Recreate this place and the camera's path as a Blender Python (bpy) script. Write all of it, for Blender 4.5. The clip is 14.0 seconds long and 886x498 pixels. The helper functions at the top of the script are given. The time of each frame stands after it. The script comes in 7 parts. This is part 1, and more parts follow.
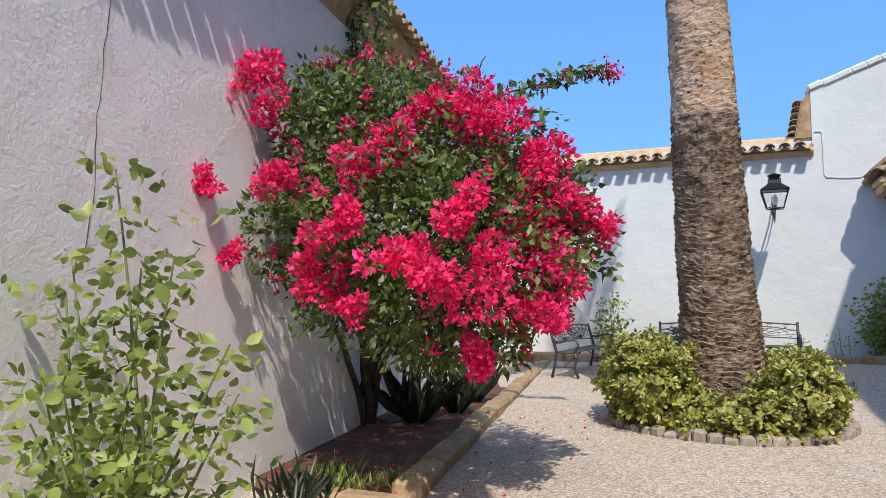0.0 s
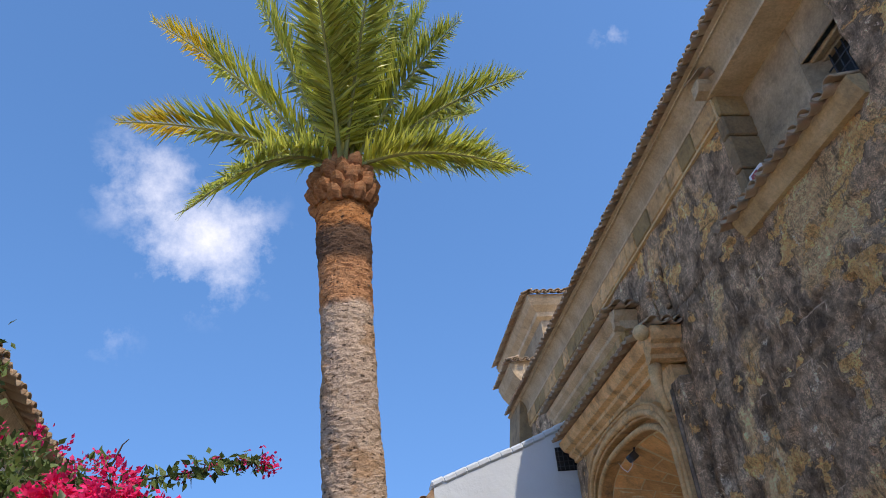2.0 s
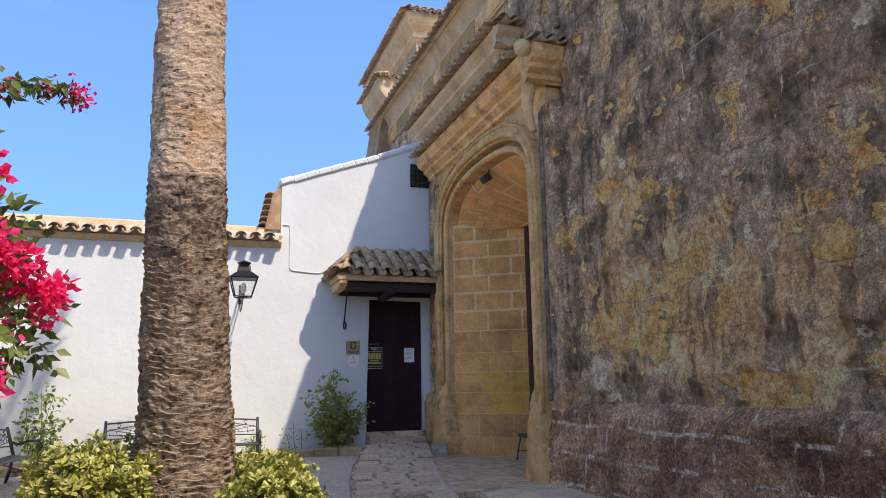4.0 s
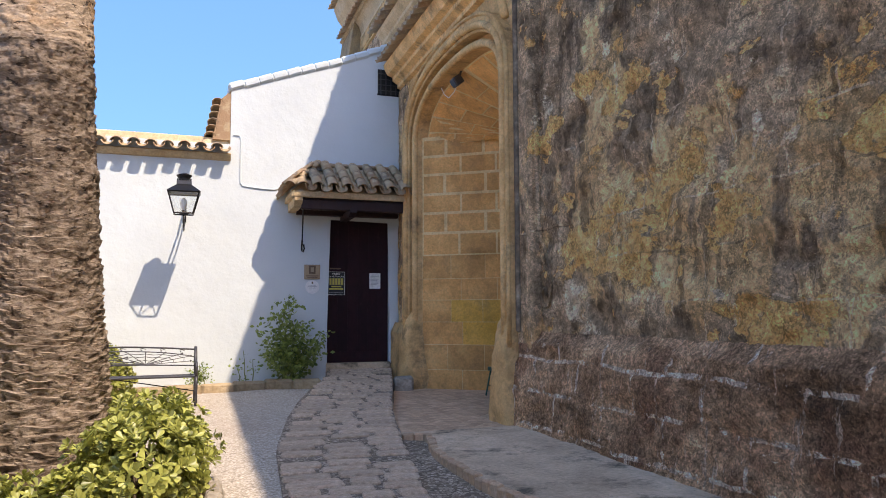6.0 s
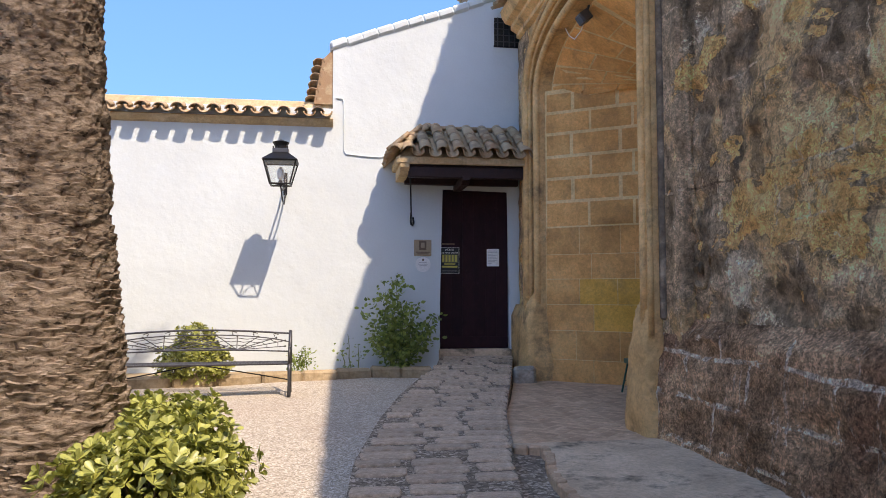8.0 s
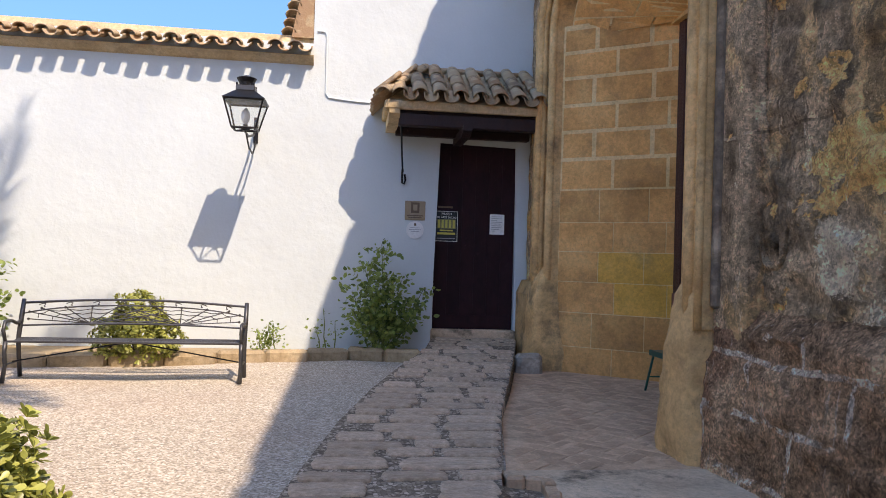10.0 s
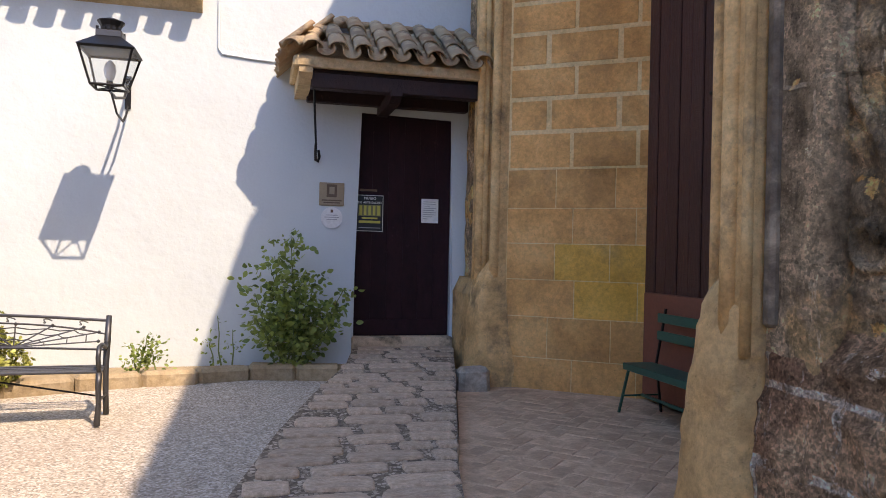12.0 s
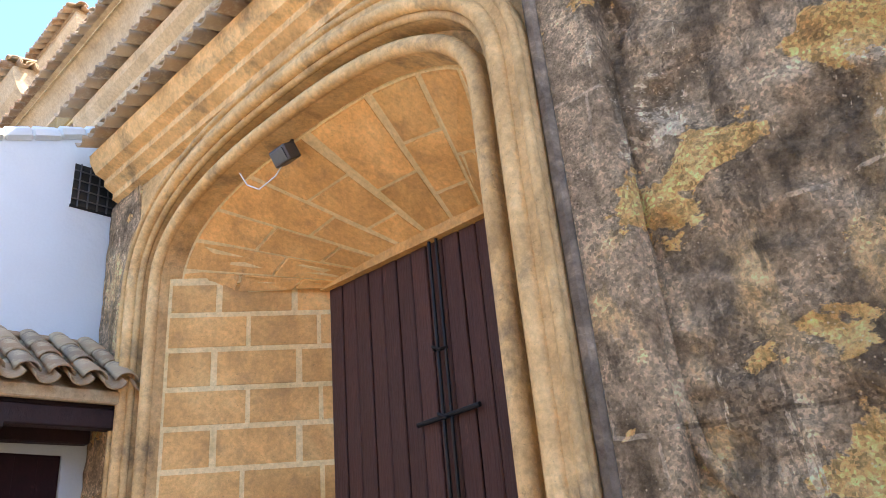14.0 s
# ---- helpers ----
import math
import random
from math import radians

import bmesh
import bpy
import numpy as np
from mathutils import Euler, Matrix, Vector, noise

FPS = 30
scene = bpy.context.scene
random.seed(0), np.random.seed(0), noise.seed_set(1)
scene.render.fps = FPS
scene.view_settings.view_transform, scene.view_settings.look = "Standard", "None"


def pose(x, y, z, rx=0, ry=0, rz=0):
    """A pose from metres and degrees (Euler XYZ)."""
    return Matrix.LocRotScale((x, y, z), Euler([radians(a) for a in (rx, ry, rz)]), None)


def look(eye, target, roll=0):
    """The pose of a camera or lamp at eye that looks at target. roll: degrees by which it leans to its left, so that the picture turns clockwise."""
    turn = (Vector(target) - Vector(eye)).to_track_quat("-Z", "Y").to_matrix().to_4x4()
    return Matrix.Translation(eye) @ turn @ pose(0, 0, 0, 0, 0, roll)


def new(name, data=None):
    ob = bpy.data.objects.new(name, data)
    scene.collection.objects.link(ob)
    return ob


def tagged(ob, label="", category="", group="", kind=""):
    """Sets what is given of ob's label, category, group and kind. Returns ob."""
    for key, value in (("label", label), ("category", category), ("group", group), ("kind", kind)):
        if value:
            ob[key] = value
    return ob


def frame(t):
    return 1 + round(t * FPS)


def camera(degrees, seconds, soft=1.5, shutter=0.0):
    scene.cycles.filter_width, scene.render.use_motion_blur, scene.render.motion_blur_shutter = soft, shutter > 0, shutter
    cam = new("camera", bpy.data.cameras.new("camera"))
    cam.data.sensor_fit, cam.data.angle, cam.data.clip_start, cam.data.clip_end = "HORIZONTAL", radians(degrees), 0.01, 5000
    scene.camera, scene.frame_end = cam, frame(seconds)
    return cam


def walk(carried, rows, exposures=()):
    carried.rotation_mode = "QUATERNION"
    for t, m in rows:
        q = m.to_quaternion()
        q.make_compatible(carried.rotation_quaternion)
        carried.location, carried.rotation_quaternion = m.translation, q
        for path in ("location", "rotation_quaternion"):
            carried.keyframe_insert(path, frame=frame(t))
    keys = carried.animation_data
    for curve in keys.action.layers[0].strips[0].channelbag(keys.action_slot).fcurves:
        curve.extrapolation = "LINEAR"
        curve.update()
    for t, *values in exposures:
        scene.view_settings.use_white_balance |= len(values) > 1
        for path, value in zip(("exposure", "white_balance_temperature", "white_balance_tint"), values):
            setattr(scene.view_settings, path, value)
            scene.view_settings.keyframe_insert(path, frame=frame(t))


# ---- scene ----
cam = camera(62.9, 14.0, soft=0.9)
PATH = [
    (0, (-0.096, 0.016, 1.558), (-0.871, 1.854, 1.693), -0.4),
    (0.5, (-0.27, 0.155, 1.641), (-0.61, 2.101, 1.953), -0.4),
    (1, (-0.395, 0.247, 1.729), (-0.441, 2.169, 2.277), -1.2),
    (1.5, (-0.45, 0.357, 1.817), (-0.333, 2.178, 2.636), -3.3),
    (2, (-0.496, 0.481, 1.854), (-0.24, 2.164, 2.904), -5.8),
    (2.5, (-0.602, 0.594, 1.917), (-0.204, 2.138, 3.124), -7.1),
    (3, (-0.676, 0.768, 1.898), (-0.202, 2.406, 2.943), -4.0),
    (3.5, (-0.54, 1.054, 1.729), (0.017, 2.847, 2.418), -0.5),
    (4, (-0.337, 1.358, 1.619), (0.293, 3.221, 1.981), -0.8),
    (6.5, (0.867, 2.893, 1.587), (1.508, 4.781, 1.749), -0.2),
    (7, (1.081, 3.274, 1.572), (1.611, 5.198, 1.714), -0.3),
    (7.5, (1.211, 3.652, 1.545), (1.622, 5.605, 1.667), -0.3),
    (8, (1.256, 4.036, 1.609), (1.543, 6.012, 1.727), 0.0),
    (10.5, (1.827, 6.134, 1.625), (2.093, 8.116, 1.649), 2.1),
    (11, (1.853, 6.564, 1.682), (2.177, 8.537, 1.704), 2.3),
    (11.5, (1.868, 6.975, 1.647), (2.281, 8.932, 1.665), 2.2),
    (12, (1.818, 7.391, 1.685), (2.314, 9.329, 1.694), 1.3),
    (12.5, (1.715, 7.791, 1.769), (2.458, 9.647, 1.827), 1.5),
    (13, (1.69, 8.168, 1.784), (2.742, 9.858, 1.983), 1.2),
    (13.5, (1.669, 8.504, 1.962), (2.968, 9.946, 2.444), -0.6),
    (14, (1.457, 8.774, 2.104), (2.836, 9.988, 2.893), -5.4),
]
EXPOSURES = [(0, 1.75, 7600, 12), (1.0, 1.5, 7600, 13), (2.0, 1.4, 7900, 16), (3.0, 1.45, 8100, 17), (4, 1.95, 8600, 18), (6.5, 2.15, 8800, 18), (8, 2.1, 8800, 18), (11, 2.15, 8900, 18), (12.5, 2.45, 9500, 21), (13.3, 3.15, 9800, 20), (14, 3.35, 9900, 19)]
walk(cam, [(t, look(eye, target, roll)) for t, eye, target, roll in PATH], EXPOSURES)

# ---- world, sun, exposure ----
SUN = Vector((0.335, -0.70, 1.0)).normalized()
world = bpy.data.worlds.new("sky")
scene.world = world
world.use_nodes = True
wn, wl = world.node_tree.nodes, world.node_tree.links
wn.clear()
w_out = wn.new("ShaderNodeOutputWorld")
w_bg = wn.new("ShaderNodeBackground")
w_sky = wn.new("ShaderNodeTexSky")
w_sky.sky_type = "NISHITA"
w_sky.sun_disc = False
w_sky.sun_elevation = math.asin(SUN.z)
w_sky.sun_rotation = math.atan2(SUN.x, SUN.y)
w_sky.altitude = 2500
w_sky.air_density, w_sky.dust_density, w_sky.ozone_density = 0.95, 3.0, 3.0
w_bg.inputs["Strength"].default_value = 0.15
# small fair-weather clouds: soft lumps about three directions
w_tc = wn.new("ShaderNodeTexCoord")
w_noise = wn.new("ShaderNodeTexNoise")
w_noise.inputs["Scale"].default_value = 10.0
w_noise.inputs["Detail"].default_value = 7.0
w_noise.inputs["Roughness"].default_value = 0.66
wl.new(w_tc.outputs["Generated"], w_noise.inputs["Vector"])


def wmath(op, a, b=None, clamp=False):
    n = wn.new("ShaderNodeMath")
    n.operation, n.use_clamp = op, clamp
    for i, v in enumerate((a, b)):
        if v is None:
            continue
        if isinstance(v, (int, float)):
            n.inputs[i].default_value = v
        else:
            wl.new(v, n.inputs[i])
    return n.outputs[0]


CLOUDS = [((-0.185, 0.82, 0.535), 0.125, 1.0), ((-0.25, 0.77, 0.59), 0.10, 0.75), ((0.34, 0.62, 0.71), 0.04, 0.45), ((-0.30, 0.86, 0.42), 0.05, 0.3)]
w_mask = None
for centre, size, gain in CLOUDS:
    d = wn.new("ShaderNodeVectorMath")
    d.operation = "DISTANCE"
    wl.new(w_tc.outputs["Generated"], d.inputs[0])
    d.inputs[1].default_value = Vector(centre).normalized()
    m = wmath("MULTIPLY", wmath("SUBTRACT", 1.0, wmath("DIVIDE", d.outputs["Value"], size), True), gain)
    w_mask = m if w_mask is None else wmath("MAXIMUM", w_mask, m)
w_cloud = wmath("MULTIPLY", wmath("SUBTRACT", wmath("ADD", w_noise.outputs["Fac"], wmath("MULTIPLY", w_mask, 0.42)), 0.61), 1.2, True)
w_cloud = wmath("MULTIPLY", w_cloud, wmath("MULTIPLY", w_mask, 2.2, True))
w_mix = wn.new("ShaderNodeMix")
w_mix.data_type = "RGBA"
wl.new(w_cloud, w_mix.inputs["Factor"])
w_sep, w_com, w_norm = wn.new("ShaderNodeSeparateXYZ"), wn.new("ShaderNodeCombineXYZ"), wn.new("ShaderNodeVectorMath")
w_norm.operation = "NORMALIZE"
wl.new(w_tc.outputs["Generated"], w_sep.inputs[0])
wl.new(w_sep.outputs[0], w_com.inputs[0])
wl.new(w_sep.outputs[1], w_com.inputs[1])
# a clear dry sky: the pale horizon haze is thin
wl.new(wmath("ADD", wmath("MULTIPLY", wmath("MAXIMUM", w_sep.outputs[2], 0.0), 0.70), 0.34), w_com.inputs[2])
wl.new(w_com.outputs[0], w_norm.inputs[0])
wl.new(w_norm.outputs[0], w_sky.inputs["Vector"])
w_hue = wn.new("ShaderNodeHueSaturation")
w_hue.inputs["Saturation"].default_value = 1.22
wl.new(w_sky.outputs[0], w_hue.inputs["Color"])
wl.new(w_hue.outputs[0], w_mix.inputs["A"])
w_mix.inputs["B"].default_value = (4.6, 4.8, 5.2, 1)
wl.new(w_mix.outputs["Result"], w_bg.inputs["Color"])
wl.new(w_bg.outputs[0], w_out.inputs[0])

sun = new("sun", bpy.data.lights.new("sun", "SUN"))
sun.data.energy, sun.data.angle, sun.data.color = 1.25, radians(0.53), (1.0, 0.99, 0.975)
sun.matrix_world = look(SUN * 40, (0, 0, 0))

# ---- materials ----


class Mat:
    """A small builder of procedural materials on object coordinates."""

    def __init__(self, name, rough=0.85, metal=0.0, spec=0.4):
        self.m = bpy.data.materials.new(name)
        self.m.use_nodes = True
        self.n, self.l = self.m.node_tree.nodes, self.m.node_tree.links
        self.b = self.n["Principled BSDF"]
        self.b.inputs["Roughness"].default_value = rough
        self.b.inputs["Metallic"].default_value = metal
        self.b.inputs["Specular IOR Level"].default_value = spec
        self.tc = self.n.new("ShaderNodeTexCoord").outputs["Object"]
        self.height = None

    def put(self, v, socket):
        if isinstance(v, (int, float)):
            socket.default_value = v
        elif isinstance(v, tuple):
            socket.default_value = v if len(v) == 4 else (*v, 1)
        else:
            self.l.new(v, socket)

    def mapped(self, sx, sy, sz):
        n = self.n.new("ShaderNodeMapping")
        n.inputs["Scale"].default_value = (sx, sy, sz)
        self.l.new(self.tc, n.inputs["Vector"])
        return n.outputs[0]

    def noise(self, scale, detail=4.0, rough=0.55, stretch=None, warp=0.0):
        n = self.n.new("ShaderNodeTexNoise")
        n.inputs["Scale"].default_value = scale
        n.inputs["Detail"].default_value = detail
        n.inputs["Roughness"].default_value = rough
        n.inputs["Distortion"].default_value = warp
        self.l.new(self.mapped(*stretch) if stretch else self.tc, n.inputs["Vector"])
        return n.outputs["Fac"]

    def cells(self, scale, feature="F1", stretch=None, out="Distance"):
        n = self.n.new("ShaderNodeTexVoronoi")
        n.feature = feature
        n.inputs["Scale"].default_value = scale
        self.l.new(self.mapped(*stretch) if stretch else self.tc, n.inputs["Vector"])
        return n.outputs[out]

    def ramp(self, fac, *stops):
        n = self.n.new("ShaderNodeValToRGB")
        e = n.color_ramp.elements
        while len(e) < len(stops):
            e.new(0.5)
        for s, (p, c) in zip(e, stops):
            s.position = p
            s.color = (c, c, c, 1) if isinstance(c, (int, float)) else (*c, 1)
        self.put(fac, n.inputs[0])
        return n.outputs[0]

    def math(self, op, a, b=0.0, clamp=False):
        n = self.n.new("ShaderNodeMath")
        n.operation, n.use_clamp = op, clamp
        self.put(a, n.inputs[0])
        self.put(b, n.inputs[1])
        return n.outputs[0]

    def mix(self, fac, a, b, mode="MIX"):
        n = self.n.new("ShaderNodeMix")
        n.data_type, n.blend_type = "RGBA", mode
        self.put(fac, n.inputs["Factor"])
        self.put(a, n.inputs["A"])
        self.put(b, n.inputs["B"])
        return n.outputs["Result"]

    def joints(self, width, height, size=0.02):
        """1 in the joints of coursed masonry on a wall that runs along y."""
        sep = self.n.new("ShaderNodeSeparateXYZ")
        self.l.new(self.tc, sep.inputs[0])
        com = self.n.new("ShaderNodeCombineXYZ")
        wob = self.math("MULTIPLY", self.math("SUBTRACT", self.noise(1.6, 4), 0.5), 0.16)
        self.l.new(self.math("ADD", sep.outputs[1], wob), com.inputs[0])
        self.l.new(self.math("ADD", sep.outputs[2], wob), com.inputs[1])
        n = self.n.new("ShaderNodeTexBrick")
        n.inputs["Scale"].default_value = 1.0
        n.inputs["Brick Width"].default_value = width
        n.inputs["Row Height"].default_value = height
        n.inputs["Mortar Size"].default_value = size
        n.inputs["Mortar Smooth"].default_value = 0.4
        self.l.new(com.outputs[0], n.inputs["Vector"])
        return n.outputs["Fac"]

    def random(self):
        return self.n.new("ShaderNodeObjectInfo").outputs["Random"]

    def island(self):
        return self.n.new("ShaderNodeNewGeometry").outputs["Random Per Island"]

    def vary(self, col, fac, low=0.7, high=1.3):
        return self.mix(1.0, col, self.ramp(fac, (0.0, low), (1.0, high)), "MULTIPLY")

    def tint(self, col, by):
        """Multiplied by a colour, held under white."""
        c = self.mix(1.0, col, by, "MULTIPLY")
        c.node.clamp_result = True
        return c

    def bump(self, fac, strength=0.4, dist=0.01):
        n = self.n.new("ShaderNodeBump")
        n.inputs["Strength"].default_value = strength
        n.inputs["Distance"].default_value = dist
        self.put(fac, n.inputs["Height"])
        if self.height is not None:
            self.l.new(self.height, n.inputs["Normal"])
        self.height = n.outputs[0]
        self.l.new(self.height, self.b.inputs["Normal"])
        return self

    def done(self, col, rough=None):
        self.put(col, self.b.inputs["Base Color"])
        if rough is not None:
            self.put(rough, self.b.inputs["Roughness"])
        return self.m


def plain(name, col, rough=0.6, metal=0.0, grain=30.0, low=0.8, high=1.2, bump=0.15, spec=0.4):
    """One paint or metal with a worn, slightly uneven face."""
    k = Mat(name, rough, metal, spec)
    c = k.vary(k.vary(col, k.noise(grain, 5), low, high), k.noise(grain / 12, 3), 0.85, 1.12)
    k.bump(k.noise(grain * 3, 3), bump, 0.004)
    return k.done(c)


def make_whitewash():
    k = Mat("whitewash", 0.9, spec=0.25)
    c = k.ramp(k.noise(0.7, 5), (0.3, (0.55, 0.60, 0.612)), (0.7, (0.61, 0.668, 0.675)))
    peel = k.ramp(k.noise(2.3, 8, 0.7), (0.66, 0.0), (0.72, 1.0))
    c = k.mix(k.math("MULTIPLY", peel, 0.3), c, (0.55, 0.52, 0.47))
    c = k.vary(c, k.noise(40, 4), 0.95, 1.04)
    k.bump(k.noise(1.8, 5, 0.6), 0.5, 0.05)
    k.bump(k.noise(20, 4, 0.6), 0.2, 0.012)
    return k.done(c)


def make_stucco():
    k = Mat("stucco", 0.92, spec=0.2)
    c = k.ramp(k.noise(0.9, 5), (0.3, (0.80, 0.80, 0.80)), (0.7, (0.885, 0.89, 0.89)))
    flake = k.ramp(k.noise(2.4, 9, 0.7), (0.60, 0.0), (0.64, 0.5))
    c = k.mix(flake, c, (0.70, 0.685, 0.66))
    k.bump(k.noise(2.4, 7, 0.6), 0.6, 0.05)
    k.bump(k.noise(30, 7, 0.72), 0.7, 0.02)
    return k.done(c)


def near_spot(k, centre, scale, size):
    """1 at a place on the wall, falling to 0 at a distance."""
    d = k.n.new("ShaderNodeVectorMath")
    d.operation = "DISTANCE"
    k.l.new(k.mapped(*scale), d.inputs[0])
    d.inputs[1].default_value = tuple(c * s for c, s in zip(centre, scale))
    return k.math("SUBTRACT", 1.0, k.math("DIVIDE", d.outputs["Value"], size), True)


def grit(k, c, scale, low, high, mask=1.0):
    """Salt-and-pepper grains of a coarse weathered render."""
    sep = k.n.new("ShaderNodeSeparateColor")
    k.l.new(k.cells(scale, "F1", None, "Color"), sep.inputs[0])
    return k.mix(mask, c, k.mix(1.0, c, k.ramp(sep.outputs[0], (0.0, low), (0.55, 1.0), (1.0, high)), "MULTIPLY"))


def make_old_wall():
    """Weathered lime render over rubble: grey-brown crust, tan render, ochre losses, lime chips and drips."""
    k = Mat("old_wall", 0.95, spec=0.12)
    upper = k.math("MULTIPLY", near_spot(k, (4.4, 6.3, 5.85), (1, 0.75, 1), 1.5), 0.20)
    lower = k.math("MULTIPLY", near_spot(k, (4.4, 6.9, 2.3), (1, 0.26, 0.8), 0.95), 0.08)
    jamb = k.math("MULTIPLY", near_spot(k, (4.4, 9.9, 4.2), (1, 1, 0.22), 0.95), 0.16)
    # warm tan render, mottled
    c = k.ramp(k.noise(1.6, 9, 0.64, None, 0.3), (0.36, (0.46, 0.33, 0.195)), (0.5, (0.70, 0.51, 0.305)), (0.64, (0.86, 0.65, 0.40)))
    # dark lichen crust in large ragged fields that run down the wall
    f = k.math("ADD", k.math("SUBTRACT", k.math("SUBTRACT", k.noise(0.8, 12, 0.64, (1, 1.1, 0.75), 0.3), upper), lower), jamb)
    crust = k.ramp(f, (0.42, 0.0), (0.46, 0.92))
    dark = k.ramp(k.noise(2.6, 10, 0.66), (0.36, (0.115, 0.09, 0.068)), (0.46, (0.30, 0.236, 0.178)), (0.57, (0.50, 0.40, 0.30)), (0.68, (0.72, 0.58, 0.43)))
    c = k.mix(crust, c, dark)
    soot = k.ramp(k.noise(1.9, 10, 0.66, (1, 2.2, 0.5), 0.2), (0.555, 0.0), (0.60, 0.6))
    c = k.mix(soot, c, (0.115, 0.09, 0.07))
    # fallen skin: broken ochre patches of bare stone, dark at the rim
    g = k.math("ADD", k.noise(1.7, 11, 0.62, (1, 0.85, 1.2), 0.2), k.math("ADD", k.math("MULTIPLY", upper, 0.6), k.math("MULTIPLY", lower, 0.22)))
    for spot, size in (((4.38, 8.16, 2.05), 0.6), ((4.38, 7.71, 2.67), 0.5), ((4.38, 6.55, 1.95), 0.8), ((4.38, 9.1, 2.3), 0.45), ((4.38, 9.06, 3.98), 0.3)):
        g = k.math("ADD", g, k.math("MULTIPLY", near_spot(k, spot, (1, 0.8, 1.4), size), 0.15))
    bare = k.ramp(g, (0.590, 0.0), (0.602, 1.0))
    rim = k.ramp(g, (0.566, 0.0), (0.580, 0.45), (0.590, 0.45), (0.598, 0.0))
    c = k.mix(rim, c, (0.15, 0.11, 0.075))
    stone = k.ramp(k.noise(3.6, 10, 0.70), (0.36, (0.46, 0.275, 0.125)), (0.47, (0.74, 0.47, 0.21)), (0.64, (0.82, 0.58, 0.31)))
    c = k.mix(bare, c, stone)
    # pale lime losses, drips and broken joint lines
    w = k.noise(1.5, 12, 0.72, (1, 0.9, 1.0), 0.3)
    for spot in ((4.38, 9.42, 1.62), (4.38, 6.3, 2.55), (4.38, 9.95, 4.1)):
        w = k.math("ADD", w, k.math("MULTIPLY", near_spot(k, spot, (1, 1.0, 1.0), 0.36), 0.15))
    loss = k.ramp(w, (0.632, 0.0), (0.638, 1.0))
    c = k.mix(k.math("MULTIPLY", loss, 0.9), c, k.ramp(k.noise(9, 6), (0.35, (0.58, 0.49, 0.38)), (0.65, (0.88, 0.79, 0.66))))
    drip = k.ramp(k.noise(3.2, 10, 0.68, (1, 2.6, 0.45), 0.25), (0.635, 0.0), (0.645, 0.7))
    c = k.mix(drip, c, (0.78, 0.68, 0.54))
    line = k.math("MULTIPLY", k.joints(0.85, 0.42, 0.012), k.ramp(k.noise(2.2, 9, 0.7), (0.52, 0.0), (0.55, 0.55)))
    c = k.mix(line, c, k.ramp(k.noise(1.7, 4), (0.47, (0.13, 0.095, 0.07)), (0.53, (0.74, 0.65, 0.53))))
    # coarse grit
    c = k.vary(c, k.ramp(k.noise(12, 8, 0.76), (0.42, 0.0), (0.58, 1.0)), 0.72, 1.28)
    some = k.ramp(k.noise(2.6, 8, 0.7), (0.42, 0.3), (0.56, 1.0))
    c = grit(k, c, 70, 0.62, 1.4, some)
    pebble = k.ramp(k.cells(36), (0.12, 1.0), (0.22, 0.0))
    c = k.mix(k.math("MULTIPLY", pebble, k.ramp(k.noise(3.1, 8, 0.7), (0.52, 0.0), (0.58, 0.6))), c, (0.88, 0.76, 0.58))
    c = k.tint(c, (1.34, 1.15, 0.97))
    k.bump(k.noise(5, 9, 0.66), 0.9, 0.07)
    k.bump(k.noise(14, 8, 0.75), 0.9, 0.035)
    k.bump(k.noise(38, 6, 0.78), 1.0, 0.02)
    k.bump(k.ramp(k.cells(52), (0.15, 1.0), (0.42, 0.0)), 0.7, 0.012)
    return k.done(c)


def make_plinth():
    """Near-black crust on coursed stone, with flaking lime along the joints."""
    k = Mat("plinth_crust", 0.95, spec=0.12)
    c = k.ramp(k.noise(1.6, 11, 0.72, (1, 0.8, 1.2), 0.3), (0.37, (0.15, 0.098, 0.062)), (0.49, (0.36, 0.245, 0.160)), (0.60, (0.58, 0.415, 0.28)), (0.68, (0.80, 0.60, 0.40)))
    red = k.ramp(k.noise(0.9, 9, 0.72), (0.50, 0.0), (0.60, 0.6))
    c = k.mix(red, c, (0.24, 0.132, 0.090))
    drip = k.ramp(k.noise(4.2, 11, 0.74, (1, 2.4, 0.45), 0.3), (0.60, 0.0), (0.62, 0.8))
    c = k.mix(drip, c, (0.52, 0.45, 0.37))
    joint = k.joints(0.95, 0.36, 0.024)
    broken = k.ramp(k.noise(3.3, 11, 0.76, None, 0.4), (0.485, 0.0), (0.51, 1.0))
    c = k.mix(k.math("MULTIPLY", joint, broken), c, k.ramp(k.noise(14, 6, 0.7), (0.40, (0.42, 0.36, 0.30)), (0.60, (0.86, 0.80, 0.71))))
    loss = k.ramp(k.noise(1.9, 12, 0.74, (1, 0.8, 1.3), 0.4), (0.650, 0.0), (0.656, 1.0))
    c = k.mix(k.math("MULTIPLY", loss, 0.95), c, (0.74, 0.67, 0.58))
    c = k.vary(c, k.ramp(k.noise(18, 8, 0.8), (0.42, 0.0), (0.58, 1.0)), 0.66, 1.38)
    c = grit(k, c, 70, 0.62, 1.45)
    c = k.tint(c, (1.30, 1.10, 0.97))
    k.bump(k.joints(0.95, 0.36, 0.02), -0.6, 0.025)
    k.bump(k.noise(5, 10, 0.72), 0.9, 0.06)
    k.bump(k.noise(26, 8, 0.8), 1.0, 0.03)
    return k.done(c)


